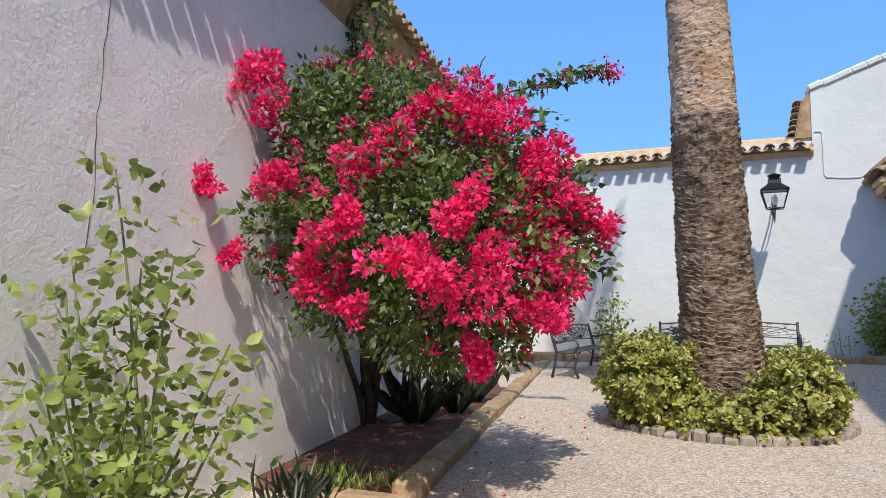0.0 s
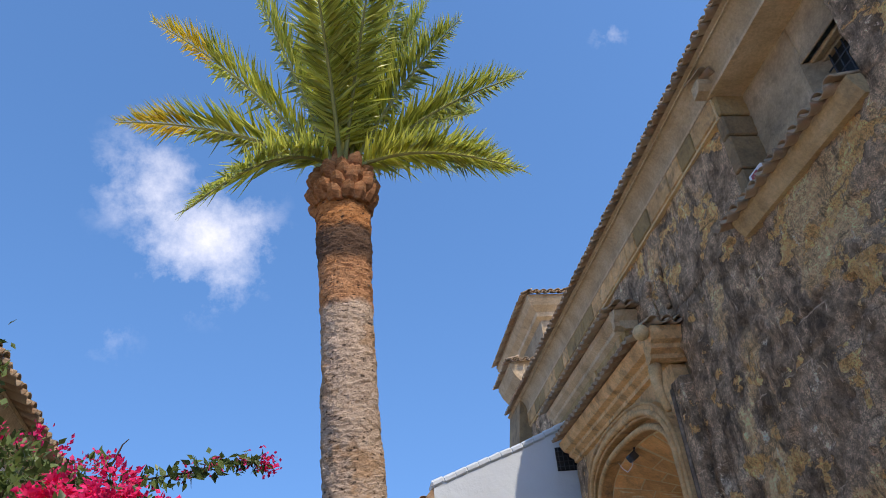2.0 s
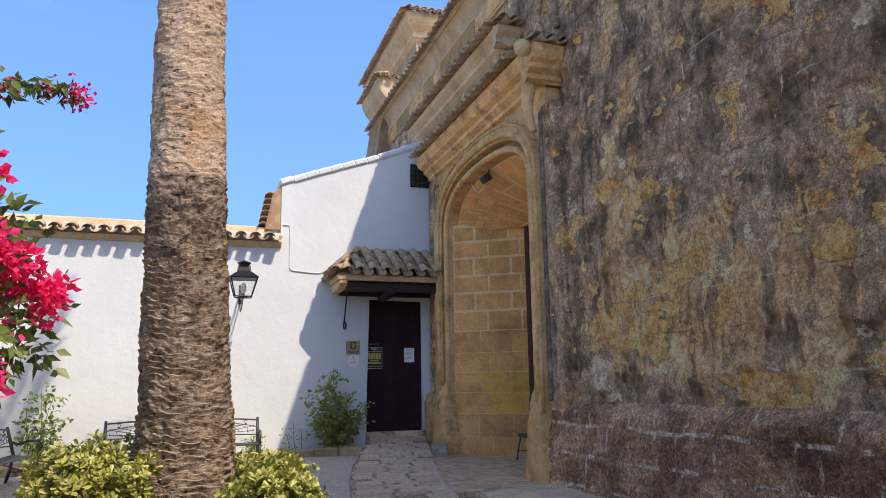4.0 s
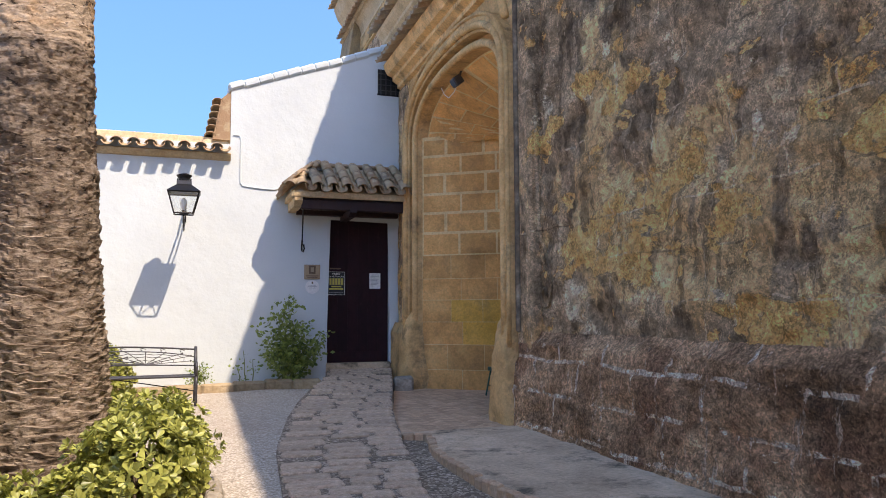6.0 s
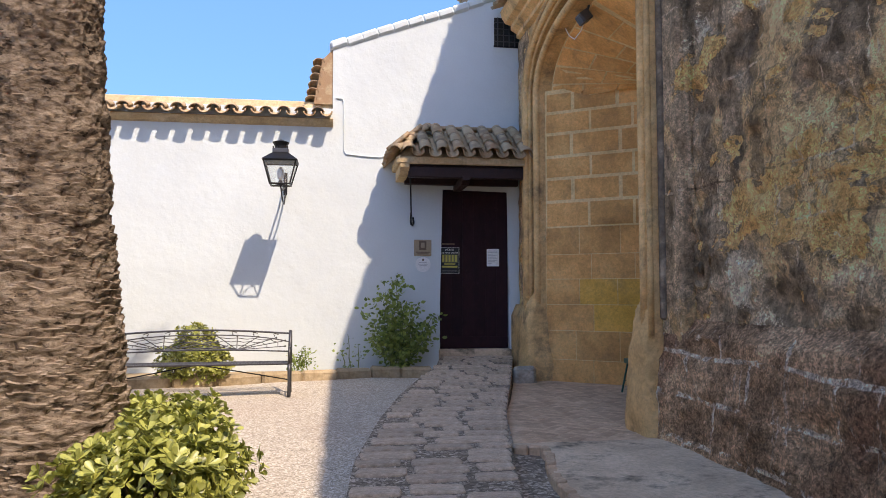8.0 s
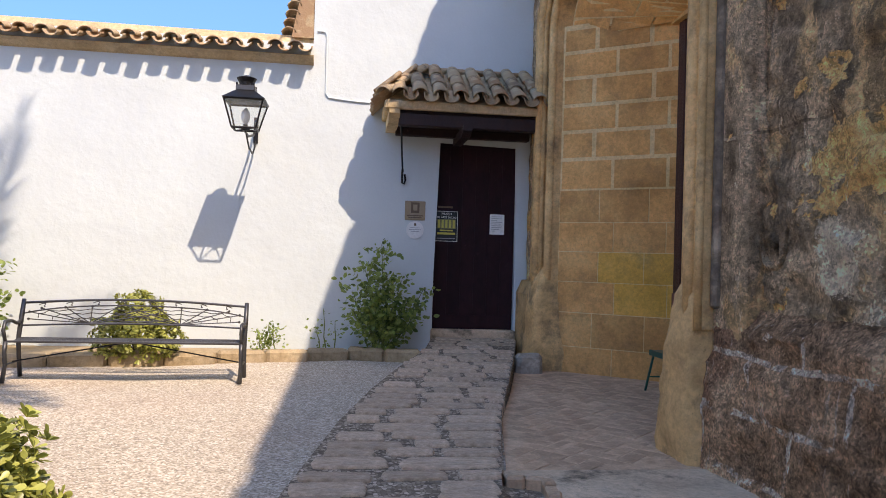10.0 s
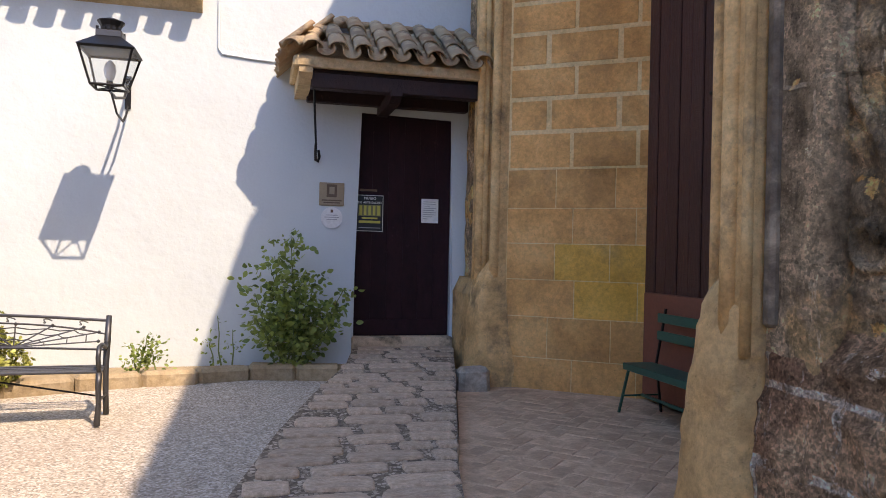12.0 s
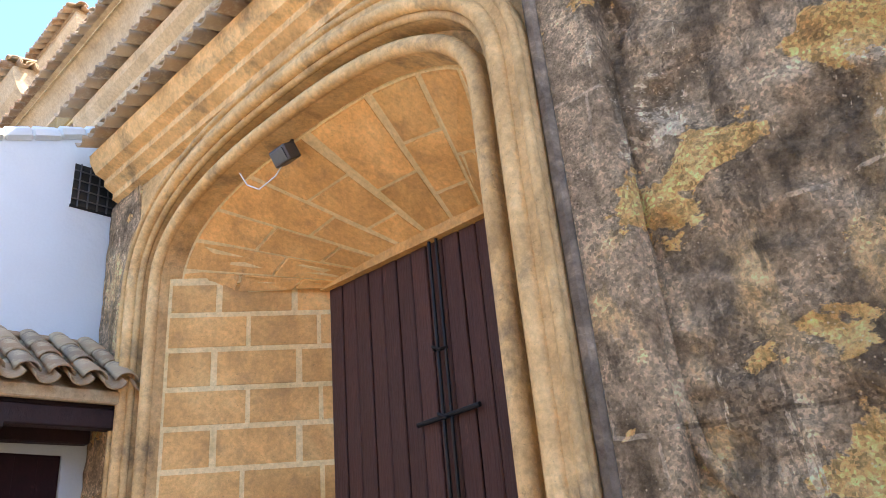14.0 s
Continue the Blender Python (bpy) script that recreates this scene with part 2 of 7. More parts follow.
def make_sandstone(name, a, b, c3, dirt=0.25, scale=1.0):
    k = Mat(name, 0.9, spec=0.2)
    f = k.noise(1.6 * scale, 7, 0.65, None, 0.3)
    c = k.ramp(f, (0.3, a), (0.52, b), (0.72, c3))
    c = k.vary(c, k.random(), 0.86, 1.12)
    c = k.vary(c, k.ramp(k.noise(24, 7, 0.75), (0.38, 0.0), (0.62, 1.0)), 0.84, 1.11)
    pit = k.ramp(k.noise(38, 3, 0.6), (0.28, 0.35), (0.35, 0.0))
    c = k.mix(pit, c, (0.10, 0.07, 0.04))
    d = k.ramp(k.noise(2.6, 8, 0.72), (0.52, 0.0), (0.66, dirt))
    c = k.mix(d, c, (0.10, 0.08, 0.06))
    k.bump(k.noise(9, 7, 0.7), 0.5, 0.03)
    k.bump(k.noise(60, 5, 0.7), 0.5, 0.008)
    return k.done(c)


def make_tile():
    k = Mat("roof_tile", 0.85, spec=0.25)
    c = k.ramp(k.random(), (0.0, (0.32, 0.19, 0.11)), (0.35, (0.42, 0.28, 0.17)), (0.7, (0.46, 0.34, 0.22)), (1.0, (0.27, 0.20, 0.14)))
    lich = k.ramp(k.noise(9, 7, 0.7), (0.48, 0.0), (0.62, 0.75))
    c = k.mix(lich, c, (0.50, 0.385, 0.24))
    soot = k.ramp(k.noise(5, 7, 0.7), (0.56, 0.0), (0.7, 0.7))
    c = k.mix(soot, c, (0.10, 0.085, 0.07))
    k.bump(k.noise(40, 5, 0.7), 0.5, 0.01)
    return k.done(c)


def make_gravel():
    k = Mat("gravel", 0.95, spec=0.2)
    cell = k.cells(75, "F1", None, "Color")
    sep = k.n.new("ShaderNodeSeparateColor")
    k.l.new(cell, sep.inputs[0])
    c = k.ramp(sep.outputs[0], (0.0, (0.25, 0.21, 0.17)), (0.4, (0.43, 0.365, 0.29)), (0.75, (0.54, 0.47, 0.385)), (1.0, (0.70, 0.645, 0.565)))
    c = k.vary(c, k.noise(0.8, 6, 0.6), 0.8, 1.15)
    c = k.vary(c, k.noise(9, 5, 0.6), 0.8, 1.15)
    red = k.ramp(k.noise(0.5, 5), (0.5, 0.0), (0.65, 0.15))
    c = k.mix(red, c, (0.36, 0.21, 0.14))
    k.bump(k.cells(75, "F1"), -0.9, 0.014)
    k.bump(k.noise(5, 4), 0.4, 0.03)
    return k.done(c)


def make_pebbles():
    """Small dark pebbles set on end in mortar."""
    k = Mat("pebble_bed", 0.9, spec=0.25)
    sep = k.n.new("ShaderNodeSeparateColor")
    k.l.new(k.cells(34, "F1", None, "Color"), sep.inputs[0])
    c = k.ramp(sep.outputs[0], (0.0, (0.13, 0.095, 0.068)), (0.5, (0.32, 0.245, 0.18)), (1.0, (0.62, 0.50, 0.39)))
    c = k.mix(k.ramp(k.cells(34, "DISTANCE_TO_EDGE"), (0.0, 1.0), (0.12, 0.0)), c, (0.14, 0.10, 0.07))
    c = k.vary(c, k.noise(1.2, 6, 0.6), 0.7, 1.25)
    k.bump(k.cells(34, "F1"), -1.0, 0.02)
    return k.done(c)


def make_leaf(name, dark, light, trans=0.25, rough=0.45):
    k = Mat(name, rough, spec=0.5)
    c = k.ramp(k.island(), (0.0, dark), (0.6, light), (1.0, tuple(v * 1.25 for v in light)))
    c = k.vary(c, k.noise(2.5, 3), 0.75, 1.2)
    k.b.inputs["Subsurface Weight"].default_value = 0.0
    k.done(c)
    t = k.n.new("ShaderNodeBsdfTranslucent")
    k.l.new(c, t.inputs["Color"])
    s = k.n.new("ShaderNodeMixShader")
    s.inputs[0].default_value = trans
    k.l.new(k.b.outputs[0], s.inputs[1])
    k.l.new(t.outputs[0], s.inputs[2])
    k.l.new(s.outputs[0], k.n["Material Output"].inputs[0])
    return k.m


def make_planks(name, a, b, rough=0.55):
    k = Mat(name, rough, spec=0.35)
    g = k.noise(9, 7, 0.7, (1, 7, 0.5))
    c = k.ramp(g, (0.3, a), (0.7, b))
    c = k.vary(c, k.random(), 0.8, 1.2)
    worn = k.ramp(k.noise(6, 7, 0.75, (1, 3, 0.6)), (0.62, 0.0), (0.70, 0.55))
    c = k.mix(worn, c, tuple(min(1, v * 2.4 + 0.02) for v in b))
    k.bump(g, 0.8, 0.016)
    return k.done(c)


def make_trunk():
    """Dark fibrous bark below, weathered pinkish grey above, fresh rust-brown under the crown."""
    k = Mat("palm_trunk", 0.92, spec=0.15)
    ring = k.noise(7.0, 9, 0.74, (1, 1, 2.6), 0.5)
    dark = k.ramp(ring, (0.36, (0.11, 0.078, 0.055)), (0.46, (0.28, 0.21, 0.155)), (0.58, (0.44, 0.345, 0.265)), (0.74, (0.56, 0.455, 0.36)))
    pale = k.ramp(ring, (0.37, (0.15, 0.10, 0.065)), (0.42, (0.52, 0.385, 0.275)), (0.6, (0.64, 0.495, 0.365)), (0.78, (0.72, 0.59, 0.46)))
    rust = k.ramp(ring, (0.35, (0.20, 0.075, 0.03)), (0.50, (0.55, 0.235, 0.085)), (0.75, (0.64, 0.33, 0.15)))
    sep = k.n.new("ShaderNodeSeparateXYZ")
    k.l.new(k.tc, sep.inputs[0])
    z = k.math("ADD", sep.outputs[2], k.math("MULTIPLY", k.math("SUBTRACT", k.noise(3.0, 4), 0.5), 0.18))
    up = k.ramp(k.math("SUBTRACT", z, 3.05), (0.44, 0.0), (0.50, 1.0))
    c = k.mix(up, dark, pale)
    flake = k.ramp(k.noise(1.6, 6, 0.6, (1, 1, 1.6)), (0.54, 0.0), (0.60, 0.7))
    c = k.mix(k.math("MULTIPLY", flake, up), c, (0.50, 0.31, 0.17))
    c = k.mix(k.ramp(k.math("SUBTRACT", z, 5.5), (0.36, 0.0), (0.44, 0.8)), c, rust)
    c = k.mix(k.ramp(k.math("SUBTRACT", z, 6.05), (0.38, 0.0), (0.48, 0.85)), c, (0.085, 0.06, 0.045))
    c = k.mix(k.ramp(k.math("SUBTRACT", z, 6.5), (0.40, 0.0), (0.50, 1.0)), c, rust)
    pits = k.ramp(k.noise(9, 5, 0.65, (1, 1, 2.6)), (0.375, 0.9), (0.40, 0.0))
    c = k.mix(pits, c, (0.06, 0.045, 0.035))
    c = k.vary(c, k.noise(1.1, 5, 0.6, (1, 1, 1.5)), 0.75, 1.2)
    c = k.vary(c, k.noise(60, 6, 0.78, (1, 1, 1.6)), 0.55, 1.42)
    gap = k.ramp(k.noise(13, 7, 0.72, (1, 1, 2.2), 0.6), (0.36, 0.8), (0.39, 0.0))
    c = k.mix(gap, c, (0.075, 0.055, 0.04))
    k.bump(ring, 0.8, 0.035)
    k.bump(k.noise(45, 6, 0.75, (1, 1, 1.8)), 0.9, 0.018)
    return k.done(c)


M = {
    "whitewash": make_whitewash(),
    "stucco": make_stucco(),
    "old_wall": make_old_wall(),
    "plinth": make_plinth(),
    "sandstone": make_sandstone("sandstone", (0.52, 0.262, 0.092), (0.76, 0.405, 0.155), (0.88, 0.53, 0.225), 0.3),
    "moulding": make_sandstone("moulding_stone", (0.48, 0.285, 0.125), (0.72, 0.44, 0.20), (0.85, 0.57, 0.285), 0.6, 1.6),
    "yellow_stone": make_sandstone("yellow_limewashed_stone", (0.66, 0.365, 0.075), (0.80, 0.455, 0.11), (0.88, 0.55, 0.18), 0.3),
    "mortar": make_sandstone("mortar", (0.638, 0.457, 0.217), (0.79, 0.571, 0.3), (0.8, 0.657, 0.361), 0.1),
    "black_crust": make_sandstone("black_crust", (0.10, 0.073, 0.052), (0.22, 0.165, 0.12), (0.46, 0.35, 0.25), 0.6, 4.0),
    "recess": make_sandstone("recess_ashlar", (0.30, 0.225, 0.14), (0.46, 0.35, 0.22), (0.58, 0.45, 0.30), 0.45),
    "grey_ashlar": make_sandstone("grey_ashlar", (0.21, 0.147, 0.085), (0.335, 0.227, 0.119), (0.462, 0.307, 0.15), 0.6),
    "eave_stone": make_sandstone("eave_render", (0.46, 0.33, 0.19), (0.60, 0.45, 0.275), (0.68, 0.54, 0.36), 0.3),
    "ochre_light": make_sandstone("golden_render", (0.48, 0.33, 0.16), (0.64, 0.46, 0.24), (0.74, 0.57, 0.33), 0.35),
    "ochre": make_sandstone("ochre_render", (0.30, 0.20, 0.09), (0.42, 0.28, 0.12), (0.50, 0.36, 0.18), 0.45),
    "tile": make_tile(),
    "gravel": make_gravel(),
    "path_bed": make_pebbles(),
    "cobble": make_sandstone("cobble_stone", (0.42, 0.30, 0.21), (0.60, 0.45, 0.33), (0.75, 0.59, 0.45), 0.5, 3.0),
    "edging": make_sandstone("edging_stone", (0.22, 0.19, 0.155), (0.36, 0.315, 0.26), (0.50, 0.445, 0.375), 0.4, 5.0),
    "brick": make_sandstone("floor_brick", (0.44, 0.28, 0.18), (0.60, 0.40, 0.262), (0.72, 0.51, 0.345), 0.4, 3.0),
    "cement": make_sandstone("cement", (0.40, 0.28, 0.19), (0.60, 0.44, 0.305), (0.74, 0.565, 0.405), 0.9),
    "kerb": make_sandstone("kerb_stone", (0.28, 0.20, 0.12), (0.38, 0.285, 0.175), (0.46, 0.36, 0.24), 0.35, 2.0),
    "soil": make_sandstone("soil", (0.085, 0.046, 0.032), (0.15, 0.085, 0.058), (0.26, 0.165, 0.115), 0.4, 6.0),
    "door": make_planks("dark_door_paint", (0.016, 0.004, 0.006), (0.030, 0.007, 0.010), 0.85),
    "portal_door": make_planks("maroon_door_paint", (0.058, 0.019, 0.014), (0.10, 0.036, 0.026)),
    "red_panel": plain("red_oxide_panel", (0.20, 0.065, 0.042), 0.6),
    "iron": plain("black_iron", (0.020, 0.020, 0.022), 0.45, 0.6),
    "grey_iron": plain("grey_iron", (0.09, 0.09, 0.095), 0.45, 0.7),
    "green": plain("green_paint", (0.016, 0.085, 0.065), 0.4),
    "beam": make_planks("dark_beam", (0.022, 0.009, 0.010), (0.045, 0.018, 0.017)),
    "paper": plain("paper", (0.80, 0.80, 0.77), 0.7, bump=0.02),
    # poster and spotlight black; also stands in for the shade inside openings
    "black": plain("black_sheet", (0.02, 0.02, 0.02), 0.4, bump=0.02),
    "yellow": plain("yellow_print", (0.55, 0.48, 0.10), 0.5, bump=0.02),
    "olive": plain("olive_print", (0.20, 0.19, 0.08), 0.5, bump=0.02),
    "grey_print": plain("grey_print", (0.36, 0.36, 0.37), 0.6, bump=0.02),
    "tile_glaze": plain("glazed_tile", (0.34, 0.25, 0.16), 0.35, bump=0.05),
    "tile_dark": plain("glaze_figure", (0.14, 0.085, 0.05), 0.35, bump=0.05),
    "white_plastic": plain("white_plastic", (0.75, 0.75, 0.74), 0.45, bump=0.03),
    "red_plastic": plain("red_plastic", (0.40, 0.05, 0.035), 0.4, bump=0.03),
    "dark_glass": plain("floodlight_glass", (0.05, 0.055, 0.06), 0.15, bump=0.0),
    "trunk": make_trunk(),
    "palm_boss": make_sandstone("cut_leaf_base", (0.17, 0.07, 0.03), (0.36, 0.16, 0.068), (0.50, 0.28, 0.14), 0.7, 6.0),
    "bark": make_sandstone("bark", (0.07, 0.05, 0.038), (0.12, 0.09, 0.068), (0.18, 0.14, 0.11), 0.4, 6.0),
    "leaf": make_leaf("bougainvillea_leaf", (0.035, 0.068, 0.02), (0.15, 0.215, 0.06), 0.32),
    "bract": make_leaf("magenta_bract", (0.74, 0.013, 0.13), (0.93, 0.042, 0.215), 0.4, 0.6),
    "shrub": make_leaf("shrub_leaf", (0.13, 0.15, 0.035), (0.42, 0.43, 0.115), 0.3, 0.38),
    "rose_leaf": make_leaf("rose_leaf", (0.10, 0.16, 0.04), (0.29, 0.37, 0.10), 0.42),
    "rose_stem": plain("rose_stem", (0.16, 0.21, 0.07), 0.6),
    "palm_leaf": make_leaf("palm_leaflet", (0.21, 0.24, 0.04), (0.56, 0.58, 0.11), 0.5, 0.33),
    "palm_old": make_leaf("yellowed_leaflet", (0.55, 0.42, 0.04), (0.75, 0.58, 0.06), 0.4, 0.45),
    "rachis": plain("palm_rachis", (0.26, 0.27, 0.09), 0.5),
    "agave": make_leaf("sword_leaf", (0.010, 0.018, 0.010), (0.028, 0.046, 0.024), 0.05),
}
glass = Mat("lantern_glass", 0.05)
g_clear, g_mix = glass.n.new("ShaderNodeBsdfTransparent"), glass.n.new("ShaderNodeMixShader")
g_clear.inputs[0].default_value = (0.95, 0.97, 0.97, 1)
g_mix.inputs[0].default_value = 0.10
glass.l.new(g_clear.outputs[0], g_mix.inputs[1])
glass.l.new(glass.b.outputs[0], g_mix.inputs[2])
glass.l.new(g_mix.outputs[0], glass.n["Material Output"].inputs[0])
M["glass"] = glass.done((0.9, 0.92, 0.92))

# ---- mesh helpers ----


def link(name, bm, material, smooth=False):
    me = bpy.data.meshes.new(name)
    bmesh.ops.recalc_face_normals(bm, faces=bm.faces)
    bm.to_mesh(me)
    bm.free()
    me.materials.append(M[material])
    if smooth:
        me.polygons.foreach_set("use_smooth", [True] * len(me.polygons))
    return new(name, me)


def thing(name, at, label, category, group="", kind=""):
    ob = new(name)
    ob.location = at
    ob.empty_display_size = 0.1
    return tagged(ob, label, category, group, kind)


def world_of(ob):
    if ob is None:
        return Matrix.Identity(4)
    return world_of(ob.parent) @ ob.matrix_parent_inverse @ Matrix.LocRotScale(ob.location, ob.rotation_euler, ob.scale)


def under(ob, parent):
    """Parents ob so that its mesh, made in world places, stays where it is."""
    ob.parent = parent
    ob.matrix_parent_inverse = world_of(parent).inverted()
    return ob


def part(name, bm, material, parent, label="", smooth=False):
    ob = under(link(name, bm, material, smooth), parent)
    if label:
        ob["label"] = label
    return ob


def piece(name, mesh, parent, m):
    ob = under(new(name, mesh), parent)
    ob.matrix_basis = m
    return ob


def mesh_of(name, bm, material, smooth=False):
    me = bpy.data.meshes.new(name)
    bmesh.ops.recalc_face_normals(bm, faces=bm.faces)
    bm.to_mesh(me)
    bm.free()
    me.materials.append(M[material])
    if smooth:
        me.polygons.foreach_set("use_smooth", [True] * len(me.polygons))
    return me


def box(bm, x0, x1, y0, y1, z0, z1, bevel=0.0):
    vs = [bm.verts.new(p) for p in ((x0, y0, z0), (x1, y0, z0), (x1, y1, z0), (x0, y1, z0), (x0, y0, z1), (x1, y0, z1), (x1, y1, z1), (x0, y1, z1))]
    fs = [bm.faces.new([vs[i] for i in f]) for f in ((0, 3, 2, 1), (4, 5, 6, 7), (0, 1, 5, 4), (1, 2, 6, 5), (2, 3, 7, 6), (3, 0, 4, 7))]
    if bevel:
        bmesh.ops.bevel(bm, geom=list({e for f in fs for e in f.edges}), offset=bevel, segments=1, affect="EDGES")
    return bm


def boxed(*args, **kw):
    return box(bmesh.new(), *args, **kw)


def prism(bm, outline, axis, a, b):
    """A closed outline of two coordinates, drawn along an axis from a to b."""
    def at(p, v):
        return {"x": (v, p[0], p[1]), "y": (p[0], v, p[1]), "z": (p[0], p[1], v)}[axis]
    lo = [bm.verts.new(at(p, a)) for p in outline]
    hi = [bm.verts.new(at(p, b)) for p in outline]
    n = len(outline)
    bm.faces.new(lo)
    bm.faces.new(hi[::-1])
    for i in range(n):
        bm.faces.new((lo[i], lo[(i + 1) % n], hi[(i + 1) % n], hi[i]))
    return bm


def tube(bm, pts, radii, sides=8, cap=True):
    """A round bar along points."""
    pts = [Vector(p) for p in pts]
    if isinstance(radii, (int, float)):
        radii = [radii] * len(pts)
    rings = []
    side = None
    for i, p in enumerate(pts):
        d = (pts[min(i + 1, len(pts) - 1)] - pts[max(i - 1, 0)]).normalized()
        if side is None:
            side = d.orthogonal().normalized()
        side = (side - d * side.dot(d)).normalized()
        up = d.cross(side)
        rings.append([bm.verts.new(p + radii[i] * (math.cos(a) * side + math.sin(a) * up)) for a in (2 * math.pi * j / sides for j in range(sides))])
    for r0, r1 in zip(rings, rings[1:]):
        for j in range(sides):
            bm.faces.new((r0[j], r0[(j + 1) % sides], r1[(j + 1) % sides], r1[j]))
    if cap:
        bm.faces.new(rings[0][::-1])
        bm.faces.new(rings[-1])
    return bm


def raw(name, verts, faces, material, smooth=False):
    me = bpy.data.meshes.new(name)
    me.from_pydata([tuple(v) for v in verts], [], [tuple(int(i) for i in f) for f in faces])
    me.materials.append(M[material])
    if smooth:
        me.polygons.foreach_set("use_smooth", [True] * len(me.polygons))
    me.update()
    return me


def scatter(name, shape, faces, spots, turns, sizes, material):
    """Many copies of one small shape joined into one mesh: spots (n,3), turns (n,3,3), sizes (n,)."""
    shape = np.array(shape, float)
    v = np.einsum("nij,kj->nki", turns, shape) * sizes[:, None, None] + spots[:, None, :]
    k = len(shape)
    n = len(spots)
    f = [np.array(fc)[None, :] + k * np.arange(n)[:, None] for fc in faces]
    me = bpy.data.meshes.new(name)
    total = sum(a.shape[0] for a in f)
    loops = np.concatenate([a.ravel() for a in f])
    starts = np.cumsum([0] + [a.shape[1] for a in f for _ in range(n)])[:-1]
    me.vertices.add(n * k)
    me.vertices.foreach_set("co", v.ravel())
    me.loops.add(len(loops))
    me.loops.foreach_set("vertex_index", loops.astype(np.int32))
    me.polygons.add(total)
    me.polygons.foreach_set("loop_start", starts.astype(np.int32))
    me.update(calc_edges=True)
    me.validate()
    me.materials.append(M[material])
    return me


def turns_to(d, rng, jitter=0.0):
    """Rotations whose x axis runs along d (n,3), with free spin about it."""
    d = d + rng.normal(0, jitter, d.shape) if jitter else d
    d = d / np.linalg.norm(d, axis=1)[:, None]
    r = rng.normal(0, 1, d.shape)
    y = np.cross(r, d)
    y /= np.linalg.norm(y, axis=1)[:, None]
    return np.stack([d, y, np.cross(d, y)], axis=2)


def lumpy(bm, amount, scale, seed=0.0):
    for v in bm.verts:
        p = v.co * scale + Vector((seed, seed * 1.7, -seed))
        v.co += amount * noise.noise_vector(p)
    return bm

# ---- ground ----


def ground_z(y):
    return float(np.interp(y, (-20, 0, 7, 11, 16, 30), (0.08, 0.12, 0.22, 0.26, 0.30, 0.30)))


def axis_steps(lo, hi, fine, far):
    a = list(np.arange(lo, hi + fine / 2, fine))
    out, s = [], fine
    v = hi
    while v < far:
        s *= 1.6
        v += s
        out.append(v)
    low, s, v = [], fine, lo
    while v > -far:
        s *= 1.6
        v -= s
        low.append(v)
    return low[::-1] + a + out


def make_ground():
    xs, ys = axis_steps(-6, 5, 0.12, 1500), axis_steps(-4, 17, 0.12, 1500)
    verts = []
    for y in ys:
        for x in xs:
            near = -7 < x < 6 and -5 < y < 18
            sunk = 0.10 if 3.05 < x < 6 and -5 < y < 15.5 else (0.07 if 2.0 < x <= 3.05 and 3.0 < y < 10.3 else 0.0)
            verts.append((x, y, ground_z(y) - sunk + (0.018 * noise.noise(Vector((x * 0.9, y * 0.9, 0))) if near else 0)))
    w = len(xs)
    faces = [(j * w + i, j * w + i + 1, (j + 1) * w + i + 1, (j + 1) * w + i) for j in range(len(ys) - 1) for i in range(w - 1)]
    return tagged(new("ground", raw("ground", verts, faces, "gravel", True)), "pale pinkish-beige fine gravel courtyard ground", "ground", kind="structure")


make_ground()

# ---- roof tiles ----


def tile_mesh(length, r0, r1, up=True, material="tile"):
    """A canal tile: a tapered half round of clay, along +x, mouth at x = 0."""
    bm = bmesh.new()
    n, t = 7, 0.016
    rings = []
    for x, r in ((0, r0), (length, r1)):
        out = [bm.verts.new((x, r * math.cos(a), r * 0.8 * math.sin(a) * (1 if up else -1))) for a in (math.pi * i / n for i in range(n + 1))]
        inn = [bm.verts.new((x, (r - t) * math.cos(a), (r - t) * 0.8 * math.sin(a) * (1 if up else -1))) for a in (math.pi * i / n for i in range(n + 1))]
        rings.append((out, inn))
    (o0, i0), (o1, i1) = rings
    for i in range(n):
        bm.faces.new((o0[i], o0[i + 1], o1[i + 1], o1[i]))
        bm.faces.new((i0[i + 1], i0[i], i1[i], i1[i + 1]))
        bm.faces.new((o0[i], i0[i], i0[i + 1], o0[i + 1]))
    bm.faces.new((o0[0], o1[0], i1[0], i0[0]))
    bm.faces.new((o0[n], i0[n], i1[n], o1[n]))
    return mesh_of("tile", bm, material, True)


COVER = tile_mesh(0.42, 0.105, 0.085)
PAN = tile_mesh(0.42, 0.10, 0.085, False)
rnd = random.Random(4)


def tile_row(parent, start, along, up_slope, count, spacing, cover_only=False):
    """A row of canal tiles: start point, unit direction of the row, unit direction up the slope."""
    along, up_slope = Vector(along).normalized(), Vector(up_slope).normalized()
    n = up_slope.cross(along)
    if n.z < 0:
        n = -n
    for i in range(count):
        p = Vector(start) + along * spacing * i
        for mesh, off, lift, out in ((COVER, 0.0, 0.055, 0.0), (PAN, 0.5, 0.075, -0.08)):
            if cover_only and mesh is PAN:
                continue
            yv = n.cross(up_slope)
            tilt = rnd.uniform(-0.03, 0.03)
            rot = Matrix((up_slope, yv, n)).transposed().to_4x4()
            q = p + along * spacing * off + n * (lift + rnd.uniform(-0.008, 0.008)) + up_slope * (out + rnd.uniform(-0.02, 0.02))
            piece("tile", mesh, parent, Matrix.Translation(q) @ rot @ Matrix.Rotation(tilt, 4, "Z"))


def tile_field(parent, start, along, up_slope, count, spacing, rows, step=0.33):
    for r in range(rows):
        tile_row(parent, Vector(start) + Vector(up_slope).normalized() * step * r + Vector((0, 0, 0.006 * r)), along, up_slope, count, spacing)


